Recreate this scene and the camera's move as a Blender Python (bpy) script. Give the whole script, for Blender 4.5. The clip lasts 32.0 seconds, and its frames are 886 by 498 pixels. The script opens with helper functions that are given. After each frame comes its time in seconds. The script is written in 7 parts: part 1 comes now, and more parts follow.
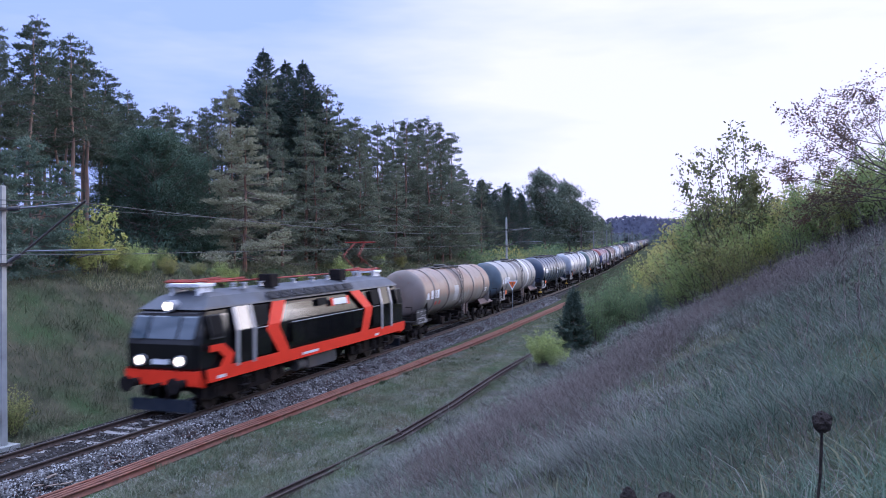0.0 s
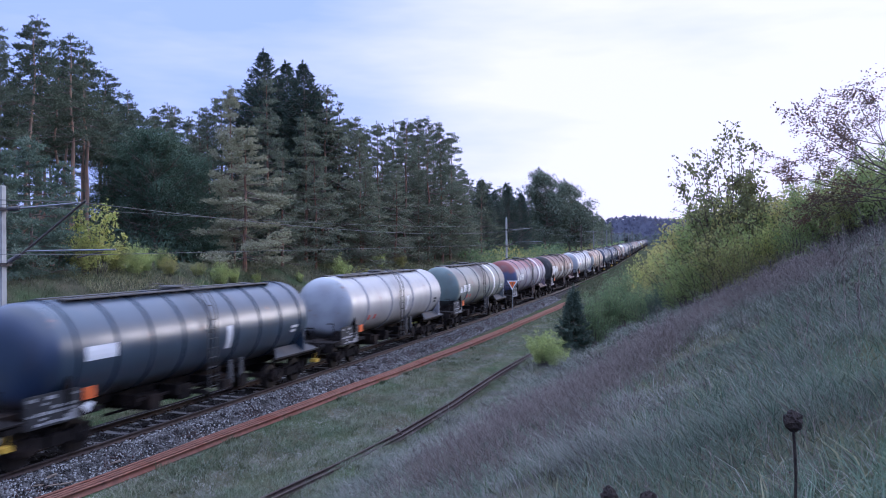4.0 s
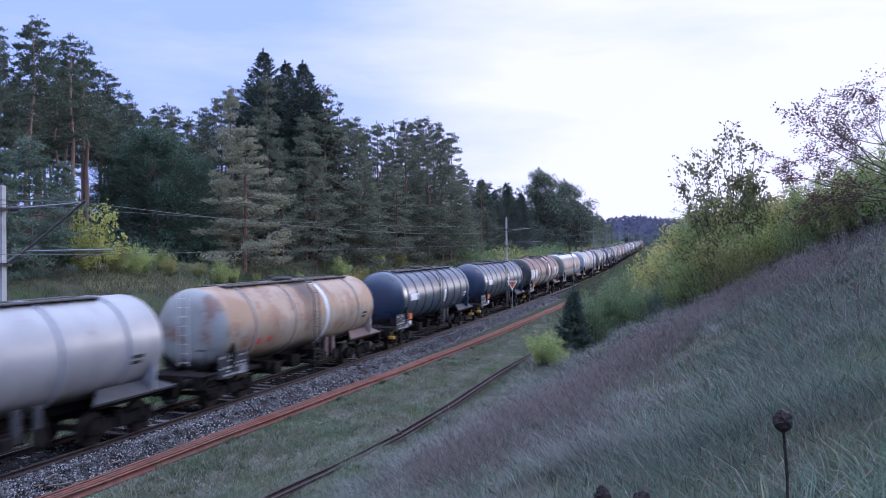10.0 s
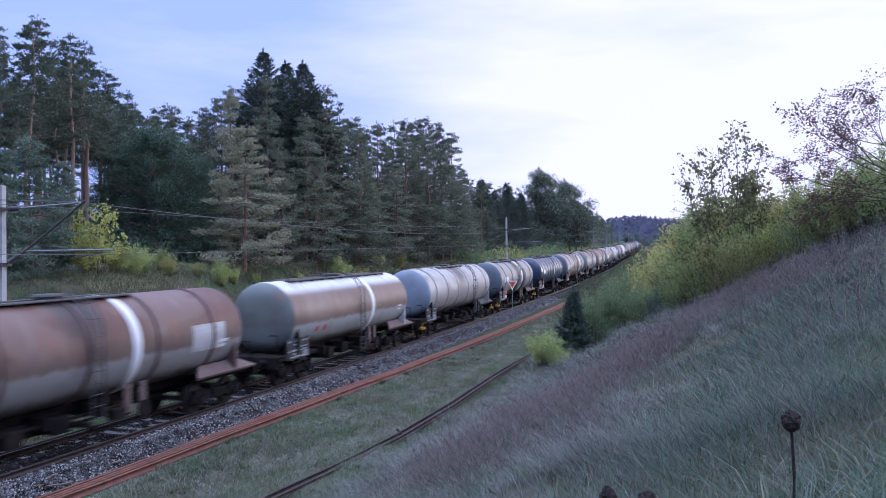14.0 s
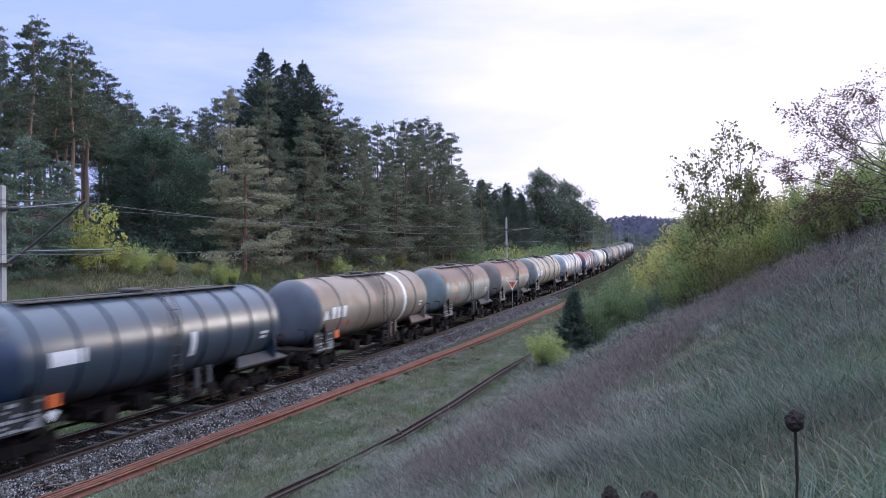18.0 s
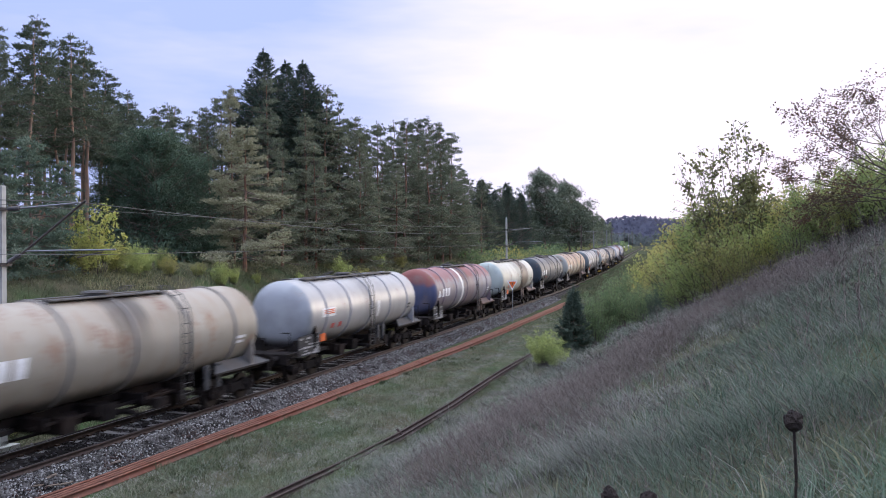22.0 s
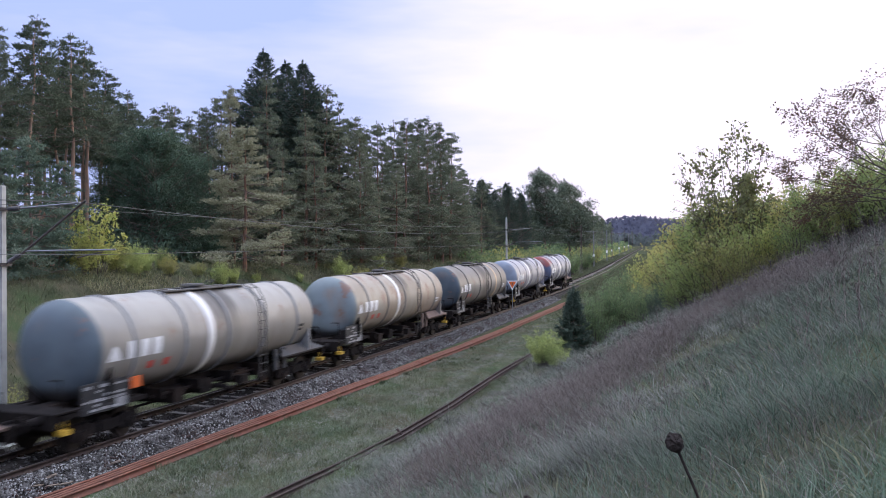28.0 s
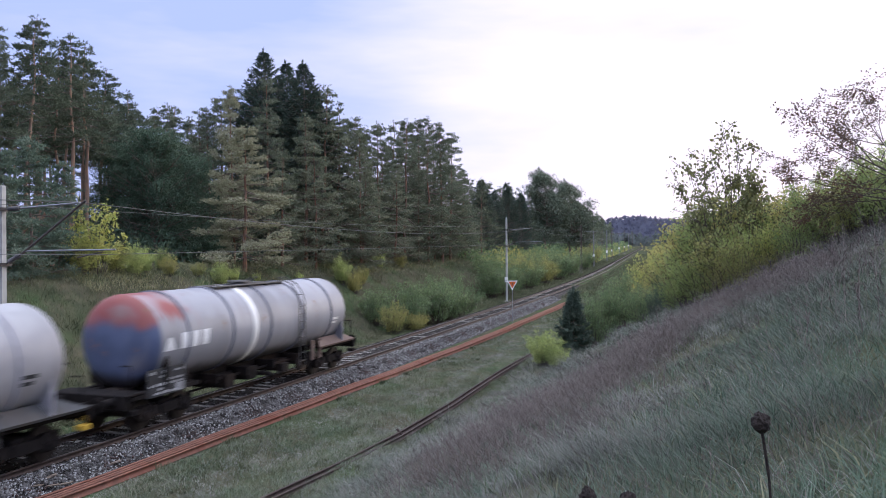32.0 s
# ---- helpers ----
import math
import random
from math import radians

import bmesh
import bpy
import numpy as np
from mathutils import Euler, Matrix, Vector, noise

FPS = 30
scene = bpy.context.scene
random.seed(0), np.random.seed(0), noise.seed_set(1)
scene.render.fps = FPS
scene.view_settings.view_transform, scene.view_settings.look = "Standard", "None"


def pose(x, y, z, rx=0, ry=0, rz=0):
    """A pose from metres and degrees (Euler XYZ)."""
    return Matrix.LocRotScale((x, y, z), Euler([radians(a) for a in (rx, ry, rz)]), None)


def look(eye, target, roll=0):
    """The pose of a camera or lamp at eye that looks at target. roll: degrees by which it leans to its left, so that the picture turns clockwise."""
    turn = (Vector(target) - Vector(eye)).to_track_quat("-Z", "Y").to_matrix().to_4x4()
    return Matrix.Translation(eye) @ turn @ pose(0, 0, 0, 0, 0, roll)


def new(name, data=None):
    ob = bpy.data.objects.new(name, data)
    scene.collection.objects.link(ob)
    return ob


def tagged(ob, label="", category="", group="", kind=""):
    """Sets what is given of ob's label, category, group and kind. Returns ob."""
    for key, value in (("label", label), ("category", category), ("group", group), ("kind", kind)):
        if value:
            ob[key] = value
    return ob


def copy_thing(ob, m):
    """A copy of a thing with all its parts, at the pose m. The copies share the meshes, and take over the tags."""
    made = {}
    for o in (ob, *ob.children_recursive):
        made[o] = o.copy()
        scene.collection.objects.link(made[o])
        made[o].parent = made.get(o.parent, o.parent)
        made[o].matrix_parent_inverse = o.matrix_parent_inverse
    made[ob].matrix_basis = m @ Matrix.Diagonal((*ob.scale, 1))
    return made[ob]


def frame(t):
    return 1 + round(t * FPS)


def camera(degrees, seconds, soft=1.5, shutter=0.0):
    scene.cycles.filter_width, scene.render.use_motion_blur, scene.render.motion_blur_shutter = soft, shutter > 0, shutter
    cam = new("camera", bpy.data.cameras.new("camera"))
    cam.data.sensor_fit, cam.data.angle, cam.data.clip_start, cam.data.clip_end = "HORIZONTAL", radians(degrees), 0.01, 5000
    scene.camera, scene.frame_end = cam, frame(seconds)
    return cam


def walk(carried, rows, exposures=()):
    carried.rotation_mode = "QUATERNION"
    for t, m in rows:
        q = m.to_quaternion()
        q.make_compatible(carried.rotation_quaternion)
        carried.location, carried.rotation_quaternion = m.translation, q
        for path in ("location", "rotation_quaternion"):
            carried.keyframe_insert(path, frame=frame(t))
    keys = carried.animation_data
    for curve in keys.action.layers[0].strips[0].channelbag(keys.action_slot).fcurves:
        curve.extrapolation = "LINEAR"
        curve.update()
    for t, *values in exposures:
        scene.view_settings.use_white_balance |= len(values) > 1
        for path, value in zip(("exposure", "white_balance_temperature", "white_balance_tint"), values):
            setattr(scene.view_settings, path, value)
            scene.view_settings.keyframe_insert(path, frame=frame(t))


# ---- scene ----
# Camera: on the slope beside the line, standing still
FOV = 58.0
EYE = (16.478, 0.0, 5.243)
PSI, TILT = 0.3305, 0.0068
TARGET = (EYE[0] - math.sin(PSI) * math.cos(TILT), EYE[1] + math.cos(PSI) * math.cos(TILT), EYE[2] + math.sin(TILT))
cam = camera(FOV, 32.0, soft=0.75, shutter=0.6)
EXPOSURES = ((0.0, 0.01, 4950, 18), (14.0, 0.0, 4950, 18), (17.0, 0.06, 5200, 14), (18.0, 0.06, 5450, 13), (19.0, 0.08, 5800, 11), (22.0, 0.08, 5800, 11), (25.0, 0.08, 5750, 11), (32.0, 0.09, 5800, 11))
walk(cam, [(0.0, look(EYE, TARGET, -0.35)), (32.0, look(EYE, TARGET, -0.35))], EXPOSURES)

# World: evening sky with thin cloud, the sun low behind the trees
SUN_AZ = math.radians(38)      # from +Y towards +X
SUN_EL = math.radians(7)
SUN_DIR = Vector((math.sin(SUN_AZ) * math.cos(SUN_EL), math.cos(SUN_AZ) * math.cos(SUN_EL), math.sin(SUN_EL)))


def build_world():
    w = bpy.data.worlds.new("evening_sky")
    scene.world = w
    w.use_nodes = True
    nt = w.node_tree
    nt.nodes.clear()
    N, L = nt.nodes.new, nt.links.new
    out, bg = N("ShaderNodeOutputWorld"), N("ShaderNodeBackground")
    sky = N("ShaderNodeTexSky")
    sky.sky_type, sky.sun_disc = "NISHITA", False
    sky.sun_elevation, sky.sun_rotation = SUN_EL, SUN_AZ
    sky.air_density, sky.dust_density, sky.ozone_density = 1.0, 1.5, 2.0
    tc = N("ShaderNodeTexCoord")
    # cloud sheets: noise stretched along the horizon
    mp = N("ShaderNodeMapping")
    mp.inputs["Scale"].default_value = (1.0, 1.0, 5.0)
    mp.inputs["Rotation"].default_value = (0.12, 0.1, 0.3)
    no = N("ShaderNodeTexNoise")
    no.inputs["Scale"].default_value, no.inputs["Detail"].default_value, no.inputs["Roughness"].default_value = 1.7, 5, 0.55
    L(tc.outputs["Generated"], mp.inputs["Vector"])
    L(mp.outputs["Vector"], no.inputs["Vector"])
    # glow round the hidden sun
    dot = N("ShaderNodeVectorMath")
    dot.operation = "DOT_PRODUCT"
    dot.inputs[1].default_value = SUN_DIR
    L(tc.outputs["Generated"], dot.inputs[0])
    thin = N("ShaderNodeVectorMath")
    thin.operation = "DOT_PRODUCT"
    thin.inputs[1].default_value = (0.187, 0.965, 0.185)
    L(tc.outputs["Generated"], thin.inputs[0])
    glow = N("ShaderNodeMapRange")
    glow.interpolation_type = "SMOOTHSTEP"
    glow.inputs[1].default_value, glow.inputs[2].default_value = 0.74, 0.99
    L(thin.outputs["Value"], glow.inputs[0])
    add = N("ShaderNodeMath")
    add.operation = "MULTIPLY_ADD"
    add.inputs[1].default_value, add.inputs[2].default_value = 2.2, -1.05
    L(no.outputs["Fac"], add.inputs[0])
    tot = N("ShaderNodeMath")
    tot.operation, tot.use_clamp = "ADD", True
    L(glow.outputs[0], tot.inputs[0])
    L(add.outputs[0], tot.inputs[1])
    cloud = N("ShaderNodeMix")
    cloud.data_type = "RGBA"
    cloud.inputs[6].default_value = (5.5, 6.2, 10.0, 1)
    cloud.inputs[7].default_value = (11.9, 10.4, 11.2, 1)
    L(tot.outputs[0], cloud.inputs[0])
    # the cloud deck is thinner and brighter overhead
    sep = N("ShaderNodeSeparateXYZ")
    L(tc.outputs["Generated"], sep.inputs[0])
    high = N("ShaderNodeMapRange")
    high.inputs[1].default_value, high.inputs[2].default_value = 0.30, 0.75
    high.inputs[3].default_value, high.inputs[4].default_value = 1.0, 3.3
    L(sep.outputs["Z"], high.inputs[0])
    deck = N("ShaderNodeMix")
    deck.data_type = "RGBA"
    deck.inputs[7].default_value = (7.2, 7.3, 7.9, 1)
    grey = N("ShaderNodeMapRange")
    grey.inputs[1].default_value, grey.inputs[2].default_value = 0.30, 0.75
    L(sep.outputs["Z"], grey.inputs[0])
    L(grey.outputs[0], deck.inputs[0])
    L(cloud.outputs[2], deck.inputs[6])
    lift = N("ShaderNodeVectorMath")
    lift.operation = "SCALE"
    L(deck.outputs[2], lift.inputs[0])
    L(high.outputs[0], lift.inputs["Scale"])
    mix = N("ShaderNodeMix")
    mix.data_type = "RGBA"
    mix.inputs[0].default_value = 0.92
    L(sky.outputs["Color"], mix.inputs[6])
    L(lift.outputs[0], mix.inputs[7])
    # the low sun behind thin cloud
    disc = N("ShaderNodeMapRange")
    disc.interpolation_type = "SMOOTHSTEP"
    disc.inputs[1].default_value, disc.inputs[2].default_value = 0.90, 0.995
    L(dot.outputs["Value"], disc.inputs[0])
    warm = N("ShaderNodeMix")
    warm.data_type = "RGBA"
    warm.inputs[7].default_value = (36, 28, 18, 1)
    L(disc.outputs[0], warm.inputs[0])
    L(mix.outputs[2], warm.inputs[6])
    bg.inputs["Strength"].default_value = 0.1
    L(warm.outputs[2], bg.inputs["Color"])
    L(bg.outputs[0], out.inputs["Surface"])


build_world()
sun_data = bpy.data.lights.new("sun", "SUN")
sun_data.energy, sun_data.angle, sun_data.color = 1.9, radians(20), (1.0, 0.82, 0.66)
sun = new("sun", sun_data)
sun.matrix_world = look(SUN_DIR * 100, (0, 0, 0))


# ---- materials ----
def material(name, c1, c2=None, scale=4.0, rough=0.8, metal=0.0, bump=0.0, c3=None, stain=0.0, island=False, spec=0.2, bump_scale=None, obj_random=0.0, trans=0.0):
    """Two scales of noise between c1 and c2, stains of c3; island: colour by loose piece."""
    m = bpy.data.materials.new(name)
    m.use_nodes = True
    nt = m.node_tree
    b = nt.nodes["Principled BSDF"]
    N, L = nt.nodes.new, nt.links.new
    c2 = c2 or tuple(x * 0.8 for x in c1)
    tc = N("ShaderNodeTexCoord")
    n1 = N("ShaderNodeTexNoise")
    n1.inputs["Scale"].default_value, n1.inputs["Detail"].default_value = scale, 6
    L(tc.outputs["Object"], n1.inputs["Vector"])
    mx = N("ShaderNodeMix")
    mx.data_type = "RGBA"
    mx.inputs[6].default_value, mx.inputs[7].default_value = (*c1, 1), (*c2, 1)
    ramp = N("ShaderNodeMapRange")
    ramp.inputs[1].default_value, ramp.inputs[2].default_value = 0.32, 0.68
    L(n1.outputs["Fac"], ramp.inputs[0])
    fac = ramp.outputs[0]
    if island:
        g = N("ShaderNodeNewGeometry")
        a = N("ShaderNodeMath")
        a.operation = "MULTIPLY_ADD"
        a.inputs[1].default_value, a.inputs[2].default_value = 0.7, -0.35
        L(g.outputs["Random Per Island"], a.inputs[0])
        s = N("ShaderNodeMath")
        s.operation, s.use_clamp = "ADD", True
        L(a.outputs[0], s.inputs[0])
        L(fac, s.inputs[1])
        fac = s.outputs[0]
    if obj_random:
        g = N("ShaderNodeObjectInfo")
        a = N("ShaderNodeMath")
        a.operation = "MULTIPLY_ADD"
        a.inputs[1].default_value, a.inputs[2].default_value = obj_random, -obj_random / 2
        L(g.outputs["Random"], a.inputs[0])
        s = N("ShaderNodeMath")
        s.operation, s.use_clamp = "ADD", True
        L(a.outputs[0], s.inputs[0])
        L(fac, s.inputs[1])
        fac = s.outputs[0]
    L(fac, mx.inputs[0])
    col = mx.outputs[2]
    if c3:
        n2 = N("ShaderNodeTexNoise")
        n2.inputs["Scale"].default_value, n2.inputs["Detail"].default_value = scale * 0.17, 4
        L(tc.outputs["Object"], n2.inputs["Vector"])
        r2 = N("ShaderNodeMapRange")
        r2.inputs[1].default_value, r2.inputs[2].default_value = 0.6 - 0.3 * stain, 0.75 - 0.2 * stain
        L(n2.outputs["Fac"], r2.inputs[0])
        m2 = N("ShaderNodeMix")
        m2.data_type = "RGBA"
        m2.inputs[7].default_value = (*c3, 1)
        L(r2.outputs[0], m2.inputs[0])
        L(col, m2.inputs[6])
        col = m2.outputs[2]
    L(col, b.inputs["Base Color"])
    b.inputs["Roughness"].default_value, b.inputs["Metallic"].default_value = rough, metal
    b.inputs["Specular IOR Level"].default_value = spec
    if trans:
        # thin leaves let some light through
        t = N("ShaderNodeBsdfTranslucent")
        L(col, t.inputs["Color"])
        ms = N("ShaderNodeMixShader")
        ms.inputs[0].default_value = trans
        L(b.outputs[0], ms.inputs[1])
        L(t.outputs[0], ms.inputs[2])
        L(ms.outputs[0], nt.nodes["Material Output"].inputs["Surface"])
    if bump:
        n3 = N("ShaderNodeTexNoise")
        n3.inputs["Scale"].default_value, n3.inputs["Detail"].default_value = bump_scale or scale * 4, 5
        L(tc.outputs["Object"], n3.inputs["Vector"])
        bp = N("ShaderNodeBump")
        bp.inputs["Strength"].default_value, bp.inputs["Distance"].default_value = bump, 0.02
        L(n3.outputs["Fac"], bp.inputs["Height"])
        L(bp.outputs[0], b.inputs["Normal"])
    return m


def glowing(name, color, strength):
    m = bpy.data.materials.new(name)
    m.use_nodes = True
    b = m.node_tree.nodes["Principled BSDF"]
    b.inputs["Base Color"].default_value = (*color, 1)
    b.inputs["Emission Color"].default_value = (*color, 1)
    b.inputs["Emission Strength"].default_value = strength
    return m


MAT = {
    "soil": material("verge_soil", (0.05, 0.052, 0.034), (0.10, 0.09, 0.06), 2.2, 0.95, bump=0.9, c3=(0.055, 0.08, 0.036), stain=0.45, spec=0.0),
    "ballast": material("ballast_stone", (0.034, 0.031, 0.029), (0.085, 0.079, 0.075), 9, 0.9, bump=1.0, c3=(0.10, 0.085, 0.075), stain=0.3, bump_scale=22, spec=0.0),
    "stone": material("ballast_pieces", (0.024, 0.021, 0.020), (0.185, 0.175, 0.168), 3, 0.85, island=True, spec=0.05),
    "palestone": material("pale_ballast_pieces", (0.42, 0.41, 0.40), (0.30, 0.29, 0.28), 3, 0.85, island=True, spec=0.05),
    "rail": material("rail_steel", (0.055, 0.042, 0.036), (0.09, 0.065, 0.055), 6, 0.6, 0.3, bump=0.2),
    "rail_head": material("polished_rail_head", (0.11, 0.095, 0.09), (0.07, 0.06, 0.055), 5, 0.55, 0.5),
    "sleeper": material("concrete_sleeper", (0.33, 0.315, 0.30), (0.19, 0.175, 0.165), 5, 0.9, bump=0.3, obj_random=0.5, spec=0.0),
    "clip": material("rail_clip_iron", (0.07, 0.05, 0.04), (0.12, 0.08, 0.06), 20, 0.7, 0.4),
    "rust": material("orange_rust", (0.25, 0.11, 0.075), (0.165, 0.082, 0.06), 5, 0.85, 0.0, bump=0.2, c3=(0.19, 0.065, 0.04), stain=0.2),
    "oldrail": material("old_dark_rail", (0.05, 0.036, 0.033), (0.10, 0.07, 0.062), 4, 0.8, 0.1, bump=0.2),
    "oldboard": material("weathered_board", (0.16, 0.12, 0.09), (0.26, 0.21, 0.17), 8, 0.9, bump=0.4),
    "concrete": material("mast_concrete", (0.41, 0.41, 0.385), (0.31, 0.31, 0.295), 3, 0.85, bump=0.2, c3=(0.25, 0.25, 0.225), stain=0.1),
    "steel": material("galvanised_steel", (0.26, 0.27, 0.28), (0.18, 0.18, 0.19), 4, 0.55, 0.6),
    "darksteel": material("dark_mast_steel", (0.07, 0.065, 0.06), (0.11, 0.09, 0.08), 5, 0.7, 0.3),
    "wire": material("copper_wire_dull", (0.085, 0.085, 0.085), (0.12, 0.12, 0.115), 5, 0.7, 0.2),
    "insulator": material("glazed_insulator", (0.05, 0.05, 0.055), (0.10, 0.09, 0.09), 8, 0.25),
    "white": material("white_enamel", (0.78, 0.78, 0.78), (0.66, 0.66, 0.66), 6, 0.5),
    "orange": material("orange_enamel", (0.62, 0.14, 0.03), (0.55, 0.12, 0.03), 6, 0.5),
    "bark": material("tree_bark", (0.13, 0.10, 0.08), (0.20, 0.16, 0.13), 5, 0.95, bump=0.8),
    "pinebark": material("pine_bark_reddish", (0.24, 0.13, 0.08), (0.14, 0.10, 0.08), 2, 0.95, bump=0.6),
    "twig": material("bare_twigs", (0.06, 0.045, 0.04), (0.10, 0.08, 0.07), 5, 0.9),
    "pine": material("pine_needles", (0.105, 0.128, 0.085), (0.25, 0.265, 0.18), 0.6, 0.8, island=True, obj_random=0.5, trans=0.25, spec=0.06),
    # pine needles again, darkened in colour for trees lit from behind
    "shadedpine": material("dark_pine_needles", (0.07, 0.092, 0.06), (0.16, 0.18, 0.12), 0.6, 0.8, island=True, obj_random=0.4, trans=0.25, spec=0.06),
    "palepine": material("pale_pine_needles", (0.25, 0.255, 0.165), (0.37, 0.36, 0.24), 0.6, 0.8, island=True, trans=0.3, spec=0.08),
    "bluepine": material("blue_pine_needles", (0.10, 0.145, 0.105), (0.185, 0.225, 0.165), 0.8, 0.8, island=True, trans=0.25, spec=0.06),
    "spruce": material("spruce_needles", (0.06, 0.085, 0.066), (0.105, 0.135, 0.10), 0.7, 0.8, island=True, trans=0.1, spec=0.08),
    "oak": material("dark_green_leaves", (0.072, 0.108, 0.075), (0.115, 0.158, 0.104), 0.7, 0.9, island=True, trans=0.2, spec=0.03),
    "green": material("fresh_green_leaves", (0.215, 0.285, 0.105), (0.37, 0.41, 0.15), 0.9, 0.7, island=True, obj_random=0.5, trans=0.5, spec=0.1),
    "hedge": material("bluish_green_leaves", (0.14, 0.205, 0.10), (0.24, 0.305, 0.14), 0.9, 0.7, island=True, obj_random=0.5, trans=0.4, spec=0.1),
    "olive": material("olive_autumn_leaves", (0.28, 0.30, 0.11), (0.45, 0.405, 0.145), 0.9, 0.7, island=True, obj_random=0.5, trans=0.55, spec=0.1),
    "yellow": material("yellow_leaves", (0.52, 0.50, 0.15), (0.36, 0.41, 0.12), 0.9, 0.6, island=True, trans=0.5),
    "faroak": material("grey_green_leaves", (0.095, 0.12, 0.085), (0.145, 0.165, 0.115), 0.25, 0.85, island=True, trans=0.2, spec=0.05),
    "oily": material("oily_dark_ballast", (0.018, 0.016, 0.015), (0.05, 0.045, 0.042), 8, 0.8, bump=1.0, bump_scale=20, c3=(0.07, 0.062, 0.056), stain=0.2, spec=0.0),
    "lime": material("lime_green_leaves", (0.47, 0.52, 0.18), (0.33, 0.41, 0.14), 0.9, 0.6, island=True, trans=0.5),
    "slim": material("thin_poplar_leaves", (0.13, 0.14, 0.06), (0.21, 0.20, 0.08), 0.9, 0.7, island=True, trans=0.3),
    "palebark": material("pale_reddish_pine_bark", (0.33, 0.20, 0.13), (0.22, 0.16, 0.12), 2, 0.95, bump=0.5),
    "russet": material("russet_leaves", (0.13, 0.065, 0.04), (0.075, 0.06, 0.035), 0.9, 0.6, island=True, trans=0.25),
    # distant crowns paled to grey, which stands for the haze
    "far": material("haze_greyed_wood_crowns", (0.12, 0.14, 0.135), (0.16, 0.18, 0.175), 0.05, 1.0, spec=0.0, trans=0.4),
    # the hill's blue haze is mixed into its base colour
    "hill": material("haze_tinted_hill_wood", (0.115, 0.12, 0.165), (0.135, 0.14, 0.185), 0.05, 1.0, spec=0.0, trans=0.5),
    "grass": material("short_grass", (0.085, 0.115, 0.065), (0.27, 0.275, 0.20), 0.35, 0.85, island=True, trans=0.15, c3=(0.10, 0.15, 0.085), stain=0.35),
    "drygrass": material("dry_bank_grass", (0.072, 0.074, 0.062), (0.285, 0.284, 0.25), 1.2, 0.85, island=True, trans=0.15, c3=(0.085, 0.118, 0.08), stain=0.4),
    "straw": material("pale_straw_grass", (0.21, 0.21, 0.185), (0.35, 0.34, 0.305), 0.6, 0.85, island=True, trans=0.15),
    "weed": material("brown_weed_stems", (0.085, 0.070, 0.060), (0.15, 0.125, 0.11), 0.8, 0.9, island=True),
    "wildgrass": material("slope_grass", (0.085, 0.11, 0.058), (0.215, 0.21, 0.13), 0.4, 0.85, island=True, trans=0.2),
    "edgeweed": material("wood_edge_weeds", (0.19, 0.20, 0.095), (0.32, 0.30, 0.18), 0.5, 0.85, island=True, trans=0.25),
    "clump": material("dark_weed_clumps", (0.055, 0.075, 0.04), (0.15, 0.15, 0.085), 0.5, 0.85, island=True, trans=0.15),
    "bankgreen": material("blue_green_bank_grass", (0.07, 0.11, 0.075), (0.15, 0.20, 0.14), 0.7, 0.85, island=True, trans=0.15),
    "browngrass": material("brown_bank_grass", (0.075, 0.060, 0.054), (0.19, 0.160, 0.148), 1.2, 0.85, island=True, trans=0.15),
    "seedhead": material("dry_seedhead", (0.018, 0.014, 0.013), (0.045, 0.035, 0.03), 40, 0.95, bump=0.6),
}


# ---- mesh helpers ----
def mesh_np(name, verts, faces, mats, index=None, smooth=False):
    """A mesh from arrays: faces all triangles or all quads."""
    me = bpy.data.meshes.new(name)
    verts, faces = np.asarray(verts, np.float32).reshape(-1, 3), np.asarray(faces, np.int32)
    n, k = faces.shape
    me.vertices.add(len(verts))
    me.vertices.foreach_set("co", verts.ravel())
    me.loops.add(n * k)
    me.loops.foreach_set("vertex_index", faces.ravel())
    me.polygons.add(n)
    me.polygons.foreach_set("loop_start", np.arange(n, dtype=np.int32) * k)
    if index is not None:
        me.polygons.foreach_set("material_index", np.asarray(index, np.int32))
    if smooth:
        me.polygons.foreach_set("use_smooth", np.ones(n, bool))
    for m in (mats if isinstance(mats, (list, tuple)) else [mats]):
        me.materials.append(m)
    me.update(calc_edges=True)
    return me


def child(ob, parent, label=""):
    ob.parent = parent
    if label:
        ob["label"] = label
    return ob


def part(name, bm, mat, parent, label="", smooth=False, m=None):
    me = bpy.data.meshes.new(name)
    bm.to_mesh(me)
    bm.free()
    me.materials.append(mat)
    if smooth:
        me.polygons.foreach_set("use_smooth", np.ones(len(me.polygons), bool))
    ob = new(name, me)
    if m is not None:
        ob.matrix_basis = m
    return child(ob, parent, label) if parent else ob


def again(ob, m, parent, name=None):
    """Another object on the same mesh."""
    o = new(name or ob.name.split(".")[0], ob.data)
    o.matrix_basis = m
    o.parent = parent
    if "label" in ob:
        o["label"] = ob["label"]
    return o


def box(bm, x0, x1, y0, y1, z0, z1, bevel=0.0):
    r = bmesh.ops.create_cube(bm, size=1.0, matrix=Matrix.Translation(((x0 + x1) / 2, (y0 + y1) / 2, (z0 + z1) / 2)) @ Matrix.Diagonal((x1 - x0, y1 - y0, z1 - z0, 1)))
    if bevel:
        es = {e for v in r["verts"] for e in v.link_edges}
        bmesh.ops.bevel(bm, geom=list(es), offset=bevel, segments=2, affect="EDGES", profile=0.6)
    return bm


